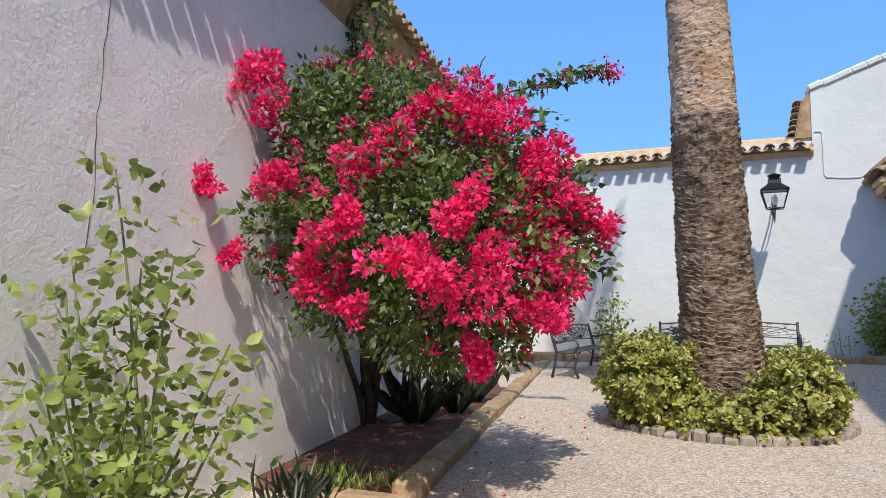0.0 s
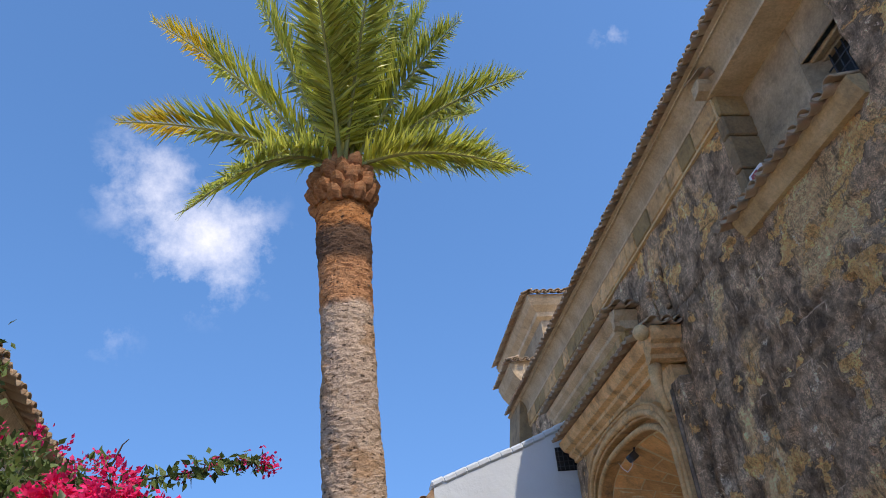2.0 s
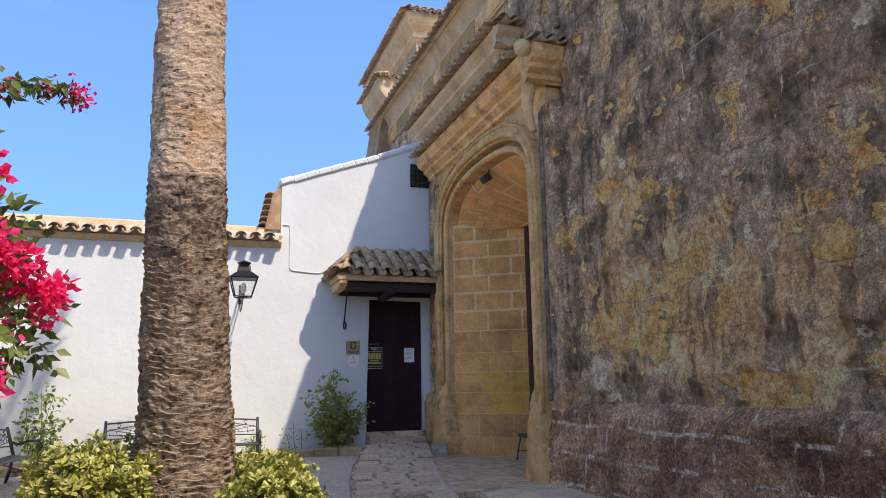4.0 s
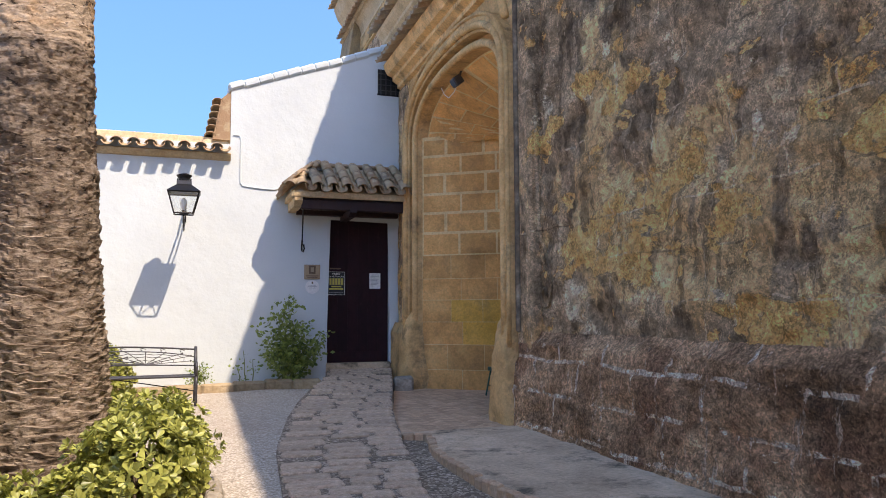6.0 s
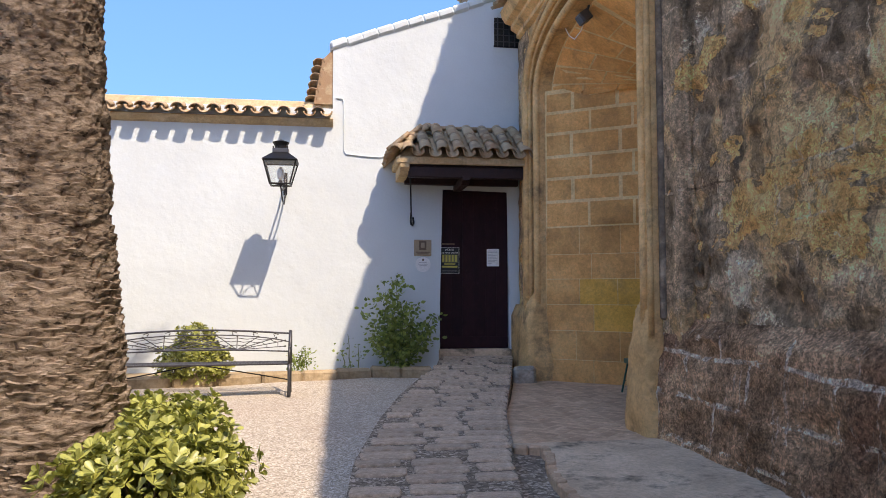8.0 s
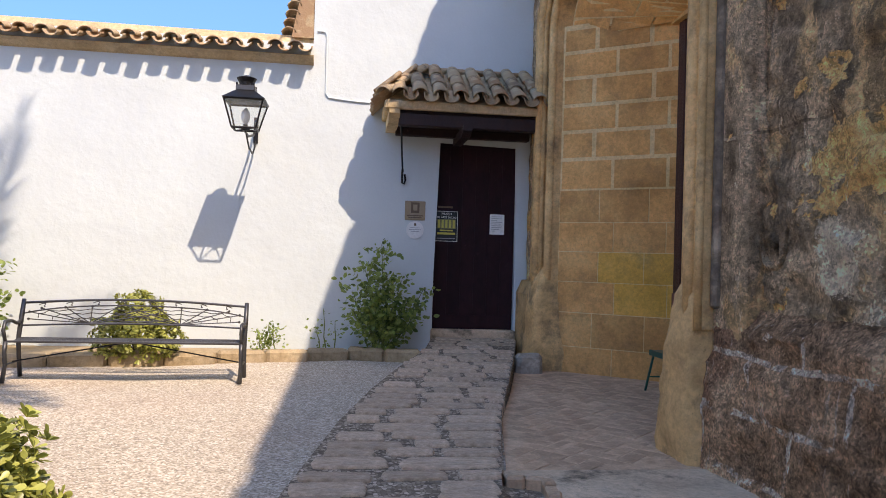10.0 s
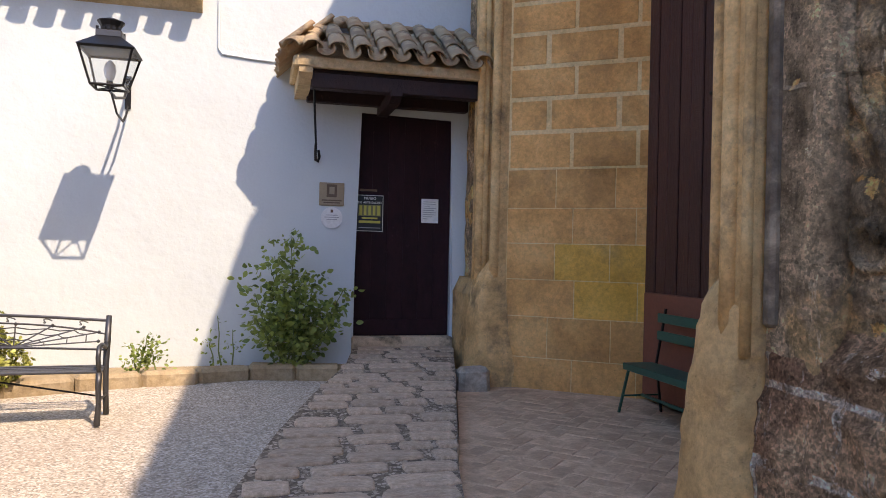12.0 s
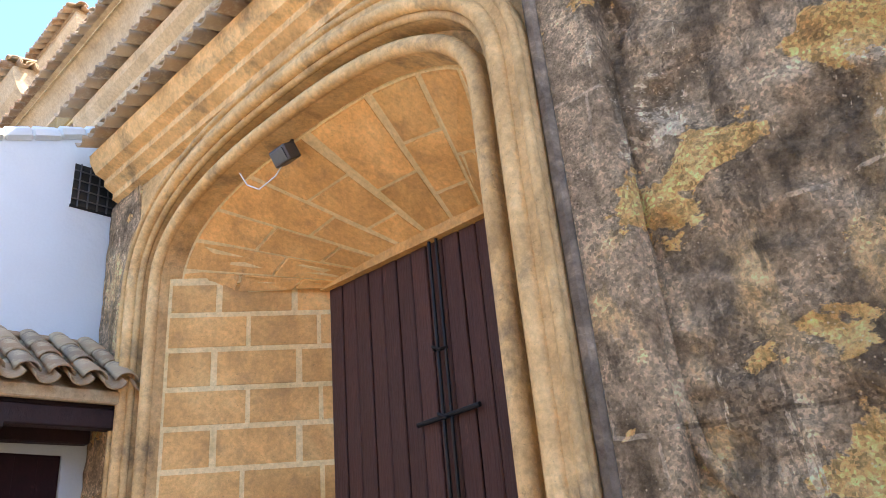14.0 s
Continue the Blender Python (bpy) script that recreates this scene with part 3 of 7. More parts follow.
# ---- church wall ----


def rough_skin(name, y0, y1, z0, z1, x_of, step, material, parent, amp=0.03, depth=0.12, courses=0.0, label=""):
    """A wall face towards -x, uneven like weathered masonry, with a closed back."""
    ny, nz = max(2, round((y1 - y0) / step)), max(2, round((z1 - z0) / step))
    verts = []
    for j in range(nz + 1):
        z = z0 + (z1 - z0) * j / nz
        for i in range(ny + 1):
            y = y0 + (y1 - y0) * i / ny
            p = Vector((0.0, y, z))
            d = amp * noise.fractal(p * 1.7, 0.6, 2.1, 5)
            d += amp * 0.55 * noise.fractal(p * 7.0 + Vector((9, 3, 1)), 0.7, 2.0, 3)
            chip = noise.noise(p * 2.3 + Vector((4, 0, 7)))
            if chip > 0.28:
                d -= amp * 0.8 * min(1, (chip - 0.28) * 22)
            coat = noise.fractal(p * 1.9 + Vector((1, 6, 2)), 0.8, 2.0, 4)
            d += amp * 0.45 * min(1.0, max(0.0, coat * 14))
            if courses:
                row = math.floor((z + 0.05 * noise.noise(p * 0.8)) / courses)
                fz = (z + 0.05 * noise.noise(p * 0.8)) / courses - row
                fy = (y / (courses * 1.9) + 0.37 * row + 0.2 * noise.noise(Vector((row * 3.1, y * 0.4, 0)))) % 1.0
                edge = min(fz, 1 - fz) * courses, min(fy, 1 - fy) * courses * 1.9
                soft = noise.noise(p * 1.1 + Vector((2, 8, 5))) * 0.5 + 0.5
                d -= 0.022 * soft * max(0.0, 1 - min(edge) / 0.035)
            verts.append((x_of(y, z) - d, y, z))
    w = ny + 1
    faces = [(j * w + i, (j + 1) * w + i, (j + 1) * w + i + 1, j * w + i + 1) for j in range(nz) for i in range(ny)]
    rim = [i for i in range(w)] + [j * w + ny for j in range(1, nz + 1)] + [nz * w + i for i in range(ny - 1, -1, -1)] + [j * w for j in range(nz - 1, 0, -1)]
    k = len(verts)
    for i in rim:
        x, y, z = verts[i]
        verts.append((x_of(y, z) + depth, y, z))
    m = len(rim)
    for a in range(m):
        faces.append((rim[a], rim[(a + 1) % m], k + (a + 1) % m, k + a))
    faces.append(tuple(k + a for a in range(m))[::-1])
    ob = new(name, raw(name, verts, faces, material, True))
    if parent:
        under(ob, parent)
    if label:
        ob["label"] = label
    return ob


WX = 4.44      # face of the church wall
church = thing("wall_church", (WX, 4, 0), "tall weathered stone church side wall with blackened crust and ochre patches", "church wall", kind="structure")
YB = 7.34      # the upper wall stands back on the near side of this line

# masonry core, with the portal recess left open
core = bmesh.new()
box(core, WX + 0.10, 12, -9, 10.5, 0.0, 6.55)
box(core, WX + 0.10, 12, -9, 5.0, 6.55, 8.7)
box(core, WX + 0.55, 12, 6.16, YB, 6.55, 8.7)
box(core, 5.40, 12, 5.0, 6.16, 6.55, 8.7)
box(core, WX + 0.55, 5.40, 5.0, 6.16, 6.55, 6.95)
box(core, WX + 0.55, 5.40, 5.0, 6.16, 7.86, 8.7)
box(core, WX + 0.10, 12, YB, 10.5, 6.55, 8.7)
box(core, WX + 0.10, 12, 10.5, 15.0, 5.9, 8.7)
box(core, 5.72, 12, 10.5, 15.0, 0.0, 5.9)
box(core, WX + 0.10, 12, 15.0, 21.5, 0.0, 8.7)
part("masonry_core", core, "grey_ashlar", church)


def lower_x(y, z):
    return WX + 0.02 - 0.012 * (6.5 - z)


rough_skin("lower_face", -6.0, 10.12, 1.30, 6.56, lower_x, 0.032, "old_wall", church, 0.035, 0.16, 0.47)
rough_skin("upper_face", YB, 21.5, 6.56, 8.35, lambda y, z: WX + 0.03, 0.09, "old_wall", church, 0.03, 0.12)
rough_skin("side_face", 15.0, 21.5, 0.0, 6.56, lambda y, z: WX + 0.03, 0.14, "old_wall", church, 0.03, 0.12)
for y0, y1, z0, z1 in ((6.12, YB - 0.02, 6.70, 8.50), (5.09, 6.12, 7.84, 8.50), (5.09, 6.12, 6.70, 6.98)):
    rough_skin("set_back_face", y0, y1, z0, z1, lambda y, z: WX + 0.42, 0.07, "recess", church, 0.012, 0.12, 0.36)
rough_skin("upper_face", -6.0, 5.07, 6.56, 8.46, lambda y, z: WX + 0.02, 0.06, "old_wall", church, 0.035, 0.30, 0.47)


def plinth_x(y, z):
    return WX - 0.17 - 0.10 * max(0.0, (1.2 - z)) - (0.0 if z < 1.22 else -0.9 * (z - 1.22))


rough_skin("plinth", -6.0, 10.55, 0.0, 1.40, plinth_x, 0.030, "plinth", church, 0.030, 0.42, 0.36, "near-black crusted stone plinth with pale chips")

# ashlar band under the eave
blk = random.Random(9)
y = YB + 0.02
while y < 21.3:
    w = blk.uniform(0.45, 0.95)
    bm = boxed(WX - 0.045, WX + 0.10, y + 0.015, min(y + w, 21.4) - 0.015, 8.12, 8.46, bevel=0.015)
    part("ashlar_block", bm, "moulding" if blk.random() < 0.6 else "ochre", church)
    y += w
bm = boxed(WX - 0.02, WX + 0.12, YB, 21.4, 8.08, 8.5)
part("mortar_bed", bm, "mortar", church)
# return of the pier at the setback
for z0, z1, mt in ((6.62, 7.2, "grey_ashlar"), (7.22, 7.75, "grey_ashlar"), (7.77, 8.1, "grey_ashlar"), (8.12, 8.46, "ochre")):
    part("ashlar_block", boxed(WX + 0.0, WX + 0.5, YB - 0.06, YB + 0.12, z0, z1, bevel=0.02), mt, church)

# main eave: cove cornice and tiles
eave = thing("roof_church", (4.2, 8, 9.0), "church eave with a plastered cove cornice and old clay tiles", "roof", kind="structure")
cove = [(WX + 0.55, 8.46)] + [(WX - 0.02 - 0.26 * (1 - math.cos(a)), 8.50 + 0.40 * math.sin(a)) for a in (math.pi / 2 * i / 7 for i in range(8))] + [(WX + 0.55, 8.95)]
part("cove", prism(bmesh.new(), cove, "y", -8.0, 21.6), "eave_stone", eave, smooth=False)
part("string_course", boxed(WX - 0.05, WX + 0.5, -8.0, 21.6, 8.455, 8.50), "eave_stone", eave)
slope = Vector((0.93, 0, 0.36))
part("roof_deck", prism(bmesh.new(), [(4.22, 8.91), (12, 11.9), (12, 11.8), (4.22, 8.86)], "y", -8.0, 21.6), "eave_stone", eave)
tile_row(eave, (4.14, -5.0, 8.94), (0, 1, 0), slope, 106, 0.25)
tile_row(eave, (4.47, -5.0, 9.08), (0, 1, 0), slope, 106, 0.25)

# pier cap: short tiled return at the setback
cap = thing("pier_cap", (4.3, YB, 8.5), "short tiled cap of the wall pier under the eave", "roof", kind="structure")
part("cornice", prism(bmesh.new(), [(YB + 0.05, 8.46), (YB - 0.10, 8.50), (YB - 0.16, 8.58), (YB - 0.16, 8.66), (YB + 0.05, 8.66)], "x", 4.22, 5.0), "eave_stone", cap)
tile_row(cap, (4.30, YB - 0.22, 8.66), (1, 0, 0), (0, 0.95, 0.25), 3, 0.23)

# tiled drip ledge over the lower wall
ledge = thing("drip_ledge", (4.3, 6, 6.6), "tiled drip ledge of curved clay tiles on the wall", "ledge", kind="structure")
part("shelf", prism(bmesh.new(), [(WX - 0.05, 6.38), (WX - 0.10, 6.44), (WX - 0.16, 6.56), (WX - 0.16, 6.60), (WX + 0.5, 6.74), (WX + 0.5, 6.38)], "y", 5.08, 7.62), "ochre_light", ledge)
tile_row(ledge, (WX - 0.24, 5.20, 6.55), (0, 1, 0), (0.95, 0, 0.25), 11, 0.24)

# barred window in the set-back wall
win = thing("window_1", (5.2, 5.6, 7.1), "small deep barred window with splayed stone reveals in the church wall", "window", kind="structure")
part("window_reveal", prism(bmesh.new(), [(WX + 0.40, 6.13), (WX + 0.40, 6.19), (5.16, 6.19), (5.16, 5.97)], "z", 6.94, 7.87), "recess", win)
part("window_reveal", prism(bmesh.new(), [(WX + 0.40, 5.09), (WX + 0.40, 5.0), (5.16, 5.0), (5.16, 5.2)], "z", 6.94, 7.87), "recess", win)
for i in range(3):
    x0 = WX + 0.41 + 0.10 * i
    part("lintel_stone", boxed(x0, x0 + 0.093, 5.05, 6.14, 7.84 - 0.03 * i, 7.95, bevel=0.012), "recess", win)
part("window_sill", prism(bmesh.new(), [(WX + 0.40, 6.90), (WX + 0.40, 6.97), (5.16, 7.04), (5.16, 6.90)], "y", 5.0, 6.17), "recess", win)
# flat black panel in place of the unlit depth behind the bars
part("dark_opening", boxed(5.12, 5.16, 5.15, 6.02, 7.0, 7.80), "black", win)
for i in range(6):
    part("bar", tube(bmesh.new(), [(5.07, 5.32 + 0.12 * i, 7.0), (5.07, 5.32 + 0.12 * i, 7.80)], 0.013, 6), "grey_iron", win)
for i in range(4):
    part("bar", tube(bmesh.new(), [(5.062, 5.2, 7.16 + 0.15 * i), (5.062, 6.02, 7.16 + 0.15 * i)], 0.011, 6), "grey_iron", win)

# alarm box on the ledge
alarm = thing("alarm_box", (4.5, 6.97, 6.78), "white plastic alarm siren box with a red lens", "alarm box")
part("housing", boxed(4.36, 4.50, 6.82, 7.12, 6.70, 6.94, bevel=0.02), "white_plastic", alarm)
part("lens", boxed(4.345, 4.37, 6.90, 7.04, 6.82, 6.89, bevel=0.006), "red_plastic", alarm, "red lens")

# ---- portal ----
portal = thing("wall_portal", (4.25, 12.8, 0.2), "golden sandstone church portal with a moulded basket arch", "portal", kind="structure")
PY0, PY1, SPR, RISE = 10.94, 14.72, 4.55, 0.80
PC = (PY0 + PY1) / 2


def arch(grow, n=28, spring=SPR, e=2.5):
    """Points (y, z) of the basket arch from the near to the far springing."""
    hw, r = (PY1 - PY0) / 2 + grow, RISE + grow
    out = []
    for i in range(n + 1):
        a = math.pi * i / n
        c, s = math.cos(a), math.sin(a)
        out.append((PC - hw * math.copysign(abs(c) ** (2 / e), c), spring + r * abs(s) ** (2 / e)))
    return out


def arch_band(g0, g1, x0, x1, foot):
    """A moulding that runs up one jamb, round the arch and down the other."""
    a = [(arch(g0)[0][0], foot)] + arch(g0) + [(arch(g0)[-1][0], foot)]
    b = [(arch(g1)[0][0], foot)] + arch(g1) + [(arch(g1)[-1][0], foot)]
    bm = bmesh.new()
    va = [[bm.verts.new((x, *p)) for p in a] for x in (x0, x1)]
    vb = [[bm.verts.new((x, *p)) for p in b] for x in (x0, x1)]
    for i in range(len(a) - 1):
        bm.faces.new((va[0][i], va[0][i + 1], vb[0][i + 1], vb[0][i]))
        bm.faces.new((va[1][i], vb[1][i], vb[1][i + 1], va[1][i + 1]))
        bm.faces.new((va[0][i], va[1][i], va[1][i + 1], va[0][i + 1]))
        bm.faces.new((vb[0][i], vb[0][i + 1], vb[1][i + 1], vb[1][i]))
    for k in (0, -1):
        bm.faces.new((va[0][k], vb[0][k], vb[1][k], va[1][k]))
    return bm


def arch_roll(g, x, r, foot):
    """A round moulding along the arch line."""
    line = [(x, arch(g)[0][0], z) for z in np.linspace(foot, SPR - 0.1, 6)] + [(x, *p) for p in arch(g)] + [(x, arch(g)[-1][0], z) for z in np.linspace(SPR - 0.1, foot, 6)]
    return tube(bmesh.new(), line, r, 10)


# wall face round the arch: spandrels, jambs, up to the cornice
def portal_face():
    bm = bmesh.new()
    pts = arch(0.44)
    foot = 0.1
    lower = [(pts[0][0], foot)] + pts + [(pts[-1][0], foot)]
    top = 6.0
    y_lo, y_hi = 10.16, 15.90
    for x in (4.30, 4.7):
        inner = [bm.verts.new((x, *p)) for p in lower]
        outer = [bm.verts.new((x, min(max(p[0] + (p[0] - PC) * 9, y_lo), y_hi) if i in (0, 1, len(lower) - 2, len(lower) - 1) else y_lo + (y_hi - y_lo) * (i - 1) / (len(lower) - 3), foot if i in (0, len(lower) - 1) else (SPR if i in (1, len(lower) - 2) else top))) for i, p in enumerate(lower)]
        for i in range(len(lower) - 1):
            bm.faces.new((inner[i], inner[i + 1], outer[i + 1], outer[i]))
        if x == 4.30:
            f_in, f_out = inner, outer
        else:
            for i in range(len(lower) - 1):
                bm.faces.new((f_in[i], f_in[i + 1], inner[i + 1], inner[i]))
                bm.faces.new((f_out[i], f_out[i + 1], outer[i + 1], outer[i]))
            for k in (0, -1):
                bm.faces.new((f_in[k], f_out[k], outer[k], inner[k]))
    return bm


part("spandrel", portal_face(), "moulding", portal)
part("arch_moulding", arch_band(0.30, 0.46, 4.17, 4.5, 1.2), "moulding", portal)
part("arch_moulding", arch_band(0.02, 0.125, 4.28, 4.75, 1.25), "moulding", portal)
part("arch_moulding", arch_band(0.124, 0.215, 4.41, 4.75, 1.25), "moulding", portal, "deep hollow of the arch")
part("arch_moulding", arch_band(0.214, 0.31, 4.25, 4.75, 1.25), "moulding", portal)
part("roll_moulding", arch_roll(0.30, 4.18, 0.055, 1.2), "moulding", portal, smooth=True)
part("roll_moulding", arch_roll(0.235, 4.225, 0.032, 1.2), "moulding", portal, smooth=True)
part("roll_moulding", arch_roll(0.07, 4.285, 0.06, 1.2), "moulding", portal, smooth=True)
part("roll_moulding", arch_roll(0.44, 4.17, 0.03, 1.2), "moulding", portal, smooth=True)
# jamb pedestals


def worn_foot(y0, y1, seed):
    """The battered foot of a jamb: a rounded block that narrows towards the mouldings."""
    bm = bmesh.new()
    rings = []
    for z in np.linspace(0.05, 1.62, 26):
        front = float(np.interp(z, (0.05, 0.5, 1.0, 1.3, 1.45, 1.62), (4.04, 4.07, 4.09, 4.115, 4.17, 4.29)))
        grow = float(np.interp(z, (0.05, 0.6, 1.2, 1.62), (0.05, 0.03, 0.0, -0.07)))
        cx, hx, cy, hy = (front + 4.8) / 2, (4.8 - front) / 2, (y0 + y1) / 2, (y1 - y0) / 2 + grow
        row = []
        for i in range(28):
            a = 2 * math.pi * i / 28
            c, s = math.cos(a), math.sin(a)
            p = Vector((cx + hx * math.copysign(abs(c) ** 0.35, c), cy + hy * math.copysign(abs(s) ** 0.35, s), z))
            row.append(bm.verts.new(p + 0.035 * noise.noise_vector(p * 3.1 + Vector((seed, 0, 0))) + 0.022 * noise.noise_vector(p * 9)))
        rings.append(row)
    for r0, r1 in zip(rings, rings[1:]):
        for i in range(28):
            bm.faces.new((r0[i], r0[(i + 1) % 28], r1[(i + 1) % 28], r1[i]))
    bm.faces.new(rings[-1])
    return bm


for y0, y1 in ((10.47, 10.94), (14.71, 15.22)):
    part("pedestal", worn_foot(y0, y1, y0), "moulding", portal, "worn sandstone pedestal", True)
# far pier beside the small door
bm = prism(bmesh.new(), [(4.22, 0.2), (4.14, 0.25), (4.14, 1.22), (4.22, 1.40), (4.6, 1.40), (4.6, 0.2)], "y", 15.22, 15.93)
part("pier_base", bm, "moulding", portal)

# splayed reveals, soffit and lintel
YN, YF, DX, LINT = 11.15, 13.80, 5.52, 4.56   # door opening at the back of the recess


def strip(a, b, material, name, thick):
    """A sheet between two lines of points, given thickness by an offset."""
    bm = bmesh.new()
    va, vb = [bm.verts.new(p) for p in a], [bm.verts.new(p) for p in b]
    ta, tb = [bm.verts.new(Vector(p) + Vector(thick)) for p in a], [bm.verts.new(Vector(p) + Vector(thick)) for p in b]
    n = len(a)
    for i in range(n - 1):
        bm.faces.new((va[i], va[i + 1], vb[i + 1], vb[i]))
        bm.faces.new((ta[i], tb[i], tb[i + 1], ta[i + 1]))
        bm.faces.new((va[i], ta[i], ta[i + 1], va[i + 1]))
        bm.faces.new((vb[i], vb[i + 1], tb[i + 1], tb[i]))
    for k in (0, -1):
        bm.faces.new((va[k], vb[k], tb[k], ta[k]))
    return part(name, bm, material, portal)


front = [(4.5, *p) for p in arch(0.0)]
back = [(DX + 0.02, YN + (YF - YN) * i / 28, LINT + 0.03 * math.sin(math.pi * i / 28)) for i in range(29)]
strip(front, back, "mortar", "soffit", (0.1, 0, 0.35))
strip([(4.40, PY1 + 0.01, 0.1), (4.40, PY1 + 0.01, SPR + 0.15)], [(DX + 0.15, YF, 0.1), (DX + 0.15, YF, LINT + 0.15)], "mortar", "reveal_bed", (0.1, 0.35, 0))
strip([(4.45, PY0, 0.1), (4.45, PY0, SPR + 0.15)], [(DX + 0.2, YN, 0.1), (DX + 0.2, YN, LINT + 0.15)], "sandstone", "near_reveal", (0.1, -0.35, 0))
part("lintel", boxed(DX - 0.05, DX + 0.2, YN - 0.1, YF + 0.1, LINT - 0.02, LINT + 0.35), "sandstone", portal)

# ashlar blocks of the far reveal
rv = random.Random(12)
p0, p1 = Vector((4.40, PY1 + 0.01)), Vector((DX + 0.15, YF + 0.0))
rd = (p1 - p0).normalized()
rn = Vector((rd.y, -rd.x))
if rn.y > 0:
    rn = -rn
LEN = (p1 - p0).length
courses = [0.26, 0.60, 1.03, 1.42, 1.80, 2.17, 2.58, 2.97, 3.33, 3.66, 4.02, 4.34, 4.66]
for ci in range(len(courses) - 1):
    z0, z1 = courses[ci], courses[ci + 1]
    cuts = [0.0, LEN * (0.30 if ci % 2 else 0.46) + rv.uniform(-0.06, 0.06), LEN * (0.72 if ci % 2 else 0.86) + rv.uniform(-0.05, 0.05), LEN]
    for a, b in zip(cuts, cuts[1:]):
        bm = bmesh.new()
        g = 0.005 if z1 < 2.7 else 0.020 + 0.008 * (ci % 2)
        box(bm, a + g, b - g, -0.03, 0.0035 + rv.uniform(-0.001, 0.003), z0 + g, z1 - g, bevel=0.002)
        for v in bm.verts:
            q = p0 + rd * v.co.x + rn * v.co.y
            v.co = (q.x, q.y, v.co.z)
        painted = z1 < 1.85 and a > 0.3 * LEN and ci >= 1
        part("ashlar_block", bm, "yellow_stone" if painted and ci in (2, 3) else "sandstone", portal)
# voussoir blocks of the soffit, with pale joints between
k = 0
row = 0
while k < 28:
    step = 2 if k in (0, 26) else 3
    cuts = (0.0, 0.36, 0.74, 1.0) if row % 2 else (0.0, 0.55, 1.0)
    for s0, s1 in zip(cuts, cuts[1:]):
        bm = bmesh.new()
        q = []
        g = 0.24 + rv.uniform(-0.10, 0.10)
        for f, w in ((g, s0 + 0.012), (step - g, s0 + 0.012), (step - g, s1 - 0.012), (g, s1 - 0.012)):
            i0 = min(int(k + f), 27)
            fr = k + f - i0
            a = Vector(front[i0]).lerp(Vector(front[i0 + 1]), fr)
            c = Vector(back[i0]).lerp(Vector(back[i0 + 1]), fr)
            q.append(a.lerp(c, w))
        drop = Vector((0, 0, -0.004 - rv.uniform(0, 0.005)))
        lo = [bm.verts.new(v + drop) for v in q]
        hi = [bm.verts.new(v + Vector((0, 0, 0.04))) for v in q]
        bm.faces.new(lo)
        bm.faces.new(hi[::-1])
        for i in range(4):
            bm.faces.new((lo[i], lo[(i + 1) % 4], hi[(i + 1) % 4], hi[i]))
        part("voussoir", bm, "sandstone", portal)
    k += step
    row += 1

# horizontal cornice with tile crest
cornice = [(4.34, 5.86), (4.22, 5.90), (4.22, 5.97), (4.12, 6.03), (4.12, 6.10), (4.02, 6.14), (3.96, 6.24), (3.94, 6.33), (4.6, 6.40), (4.6, 5.86)]
part("cornice", prism(bmesh.new(), cornice, "y", 10.25, 15.78), "moulding", portal)
cor2 = [(y, z) for y, z in ((10.30, 5.86), (10.20, 5.90), (10.20, 5.97), (10.10, 6.03), (10.10, 6.10), (10.02, 6.14), (9.97, 6.24), (9.95, 6.33), (10.4, 6.40), (10.4, 5.86))]
part("cornice_return", prism(bmesh.new(), cor2, "x", 3.96, 4.6), "moulding", portal)
tile_row(portal, (3.86, 10.45, 6.34), (0, 1, 0), (0.95, 0, 0.28), 22, 0.24)
tile_row(portal, (4.02, 9.93, 6.34), (1, 0, 0), (0, 0.95, 0.2), 3, 0.22)
bm = bmesh.new()
bmesh.ops.create_uvsphere(bm, u_segments=16, v_segments=10, radius=0.125, matrix=Matrix.Translation((3.85, 10.09, 6.28)))
part("ball_finial", bm, "mortar", portal, "pale stone ball on the cornice corner", True)
# pilaster beside the near jamb, with a volute under the cornice and a scroll at its foot
part("pilaster", lumpy(boxed(4.275, 4.6, 10.10, 10.50, 0.8, 5.6, bevel=0.03), 0.012, 3), "old_wall", portal, "blackened pilaster strip")
part("pilaster_edge", lumpy(boxed(4.235, 4.5, 10.40, 10.475, 1.35, 5.5, bevel=0.02), 0.010, 3), "black_crust", portal, "blackened edge of the pilaster")
rough_skin("far_pier", 15.24, 15.93, 1.40, 5.88, lambda y, z: 4.285, 0.06, "old_wall", portal, 0.015, 0.1)
vol = [(4.06 - 0.06 * math.sin(t * 3), 10.36 - 0.12 * t, 5.85 - 0.75 * t) for t in np.linspace(0, 1, 9)]
part("volute", tube(bmesh.new(), vol, [0.10, 0.11, 0.10, 0.09, 0.08, 0.07, 0.06, 0.06, 0.05], 8), "moulding", portal, "", True)
sc = [(4.36, 10.12, 4.3), (4.37, 10.12, 3.2), (4.39, 10.11, 2.65), (4.40, 10.07, 2.42), (4.405, 9.98, 2.28), (4.405, 9.90, 2.14), (4.40, 9.86, 1.98)]
sc += [(4.395, 9.98 + (0.135 - 0.018 * t) * math.cos(t + 3.6), 1.78 + (0.15 - 0.02 * t) * math.sin(t + 3.6)) for t in np.linspace(0, 6.0, 20)][::1]
part("scroll", tube(bmesh.new(), sc, [0.034] * 7 + [0.027] * 20, 8), "old_wall", portal, "worn scroll carving", True)

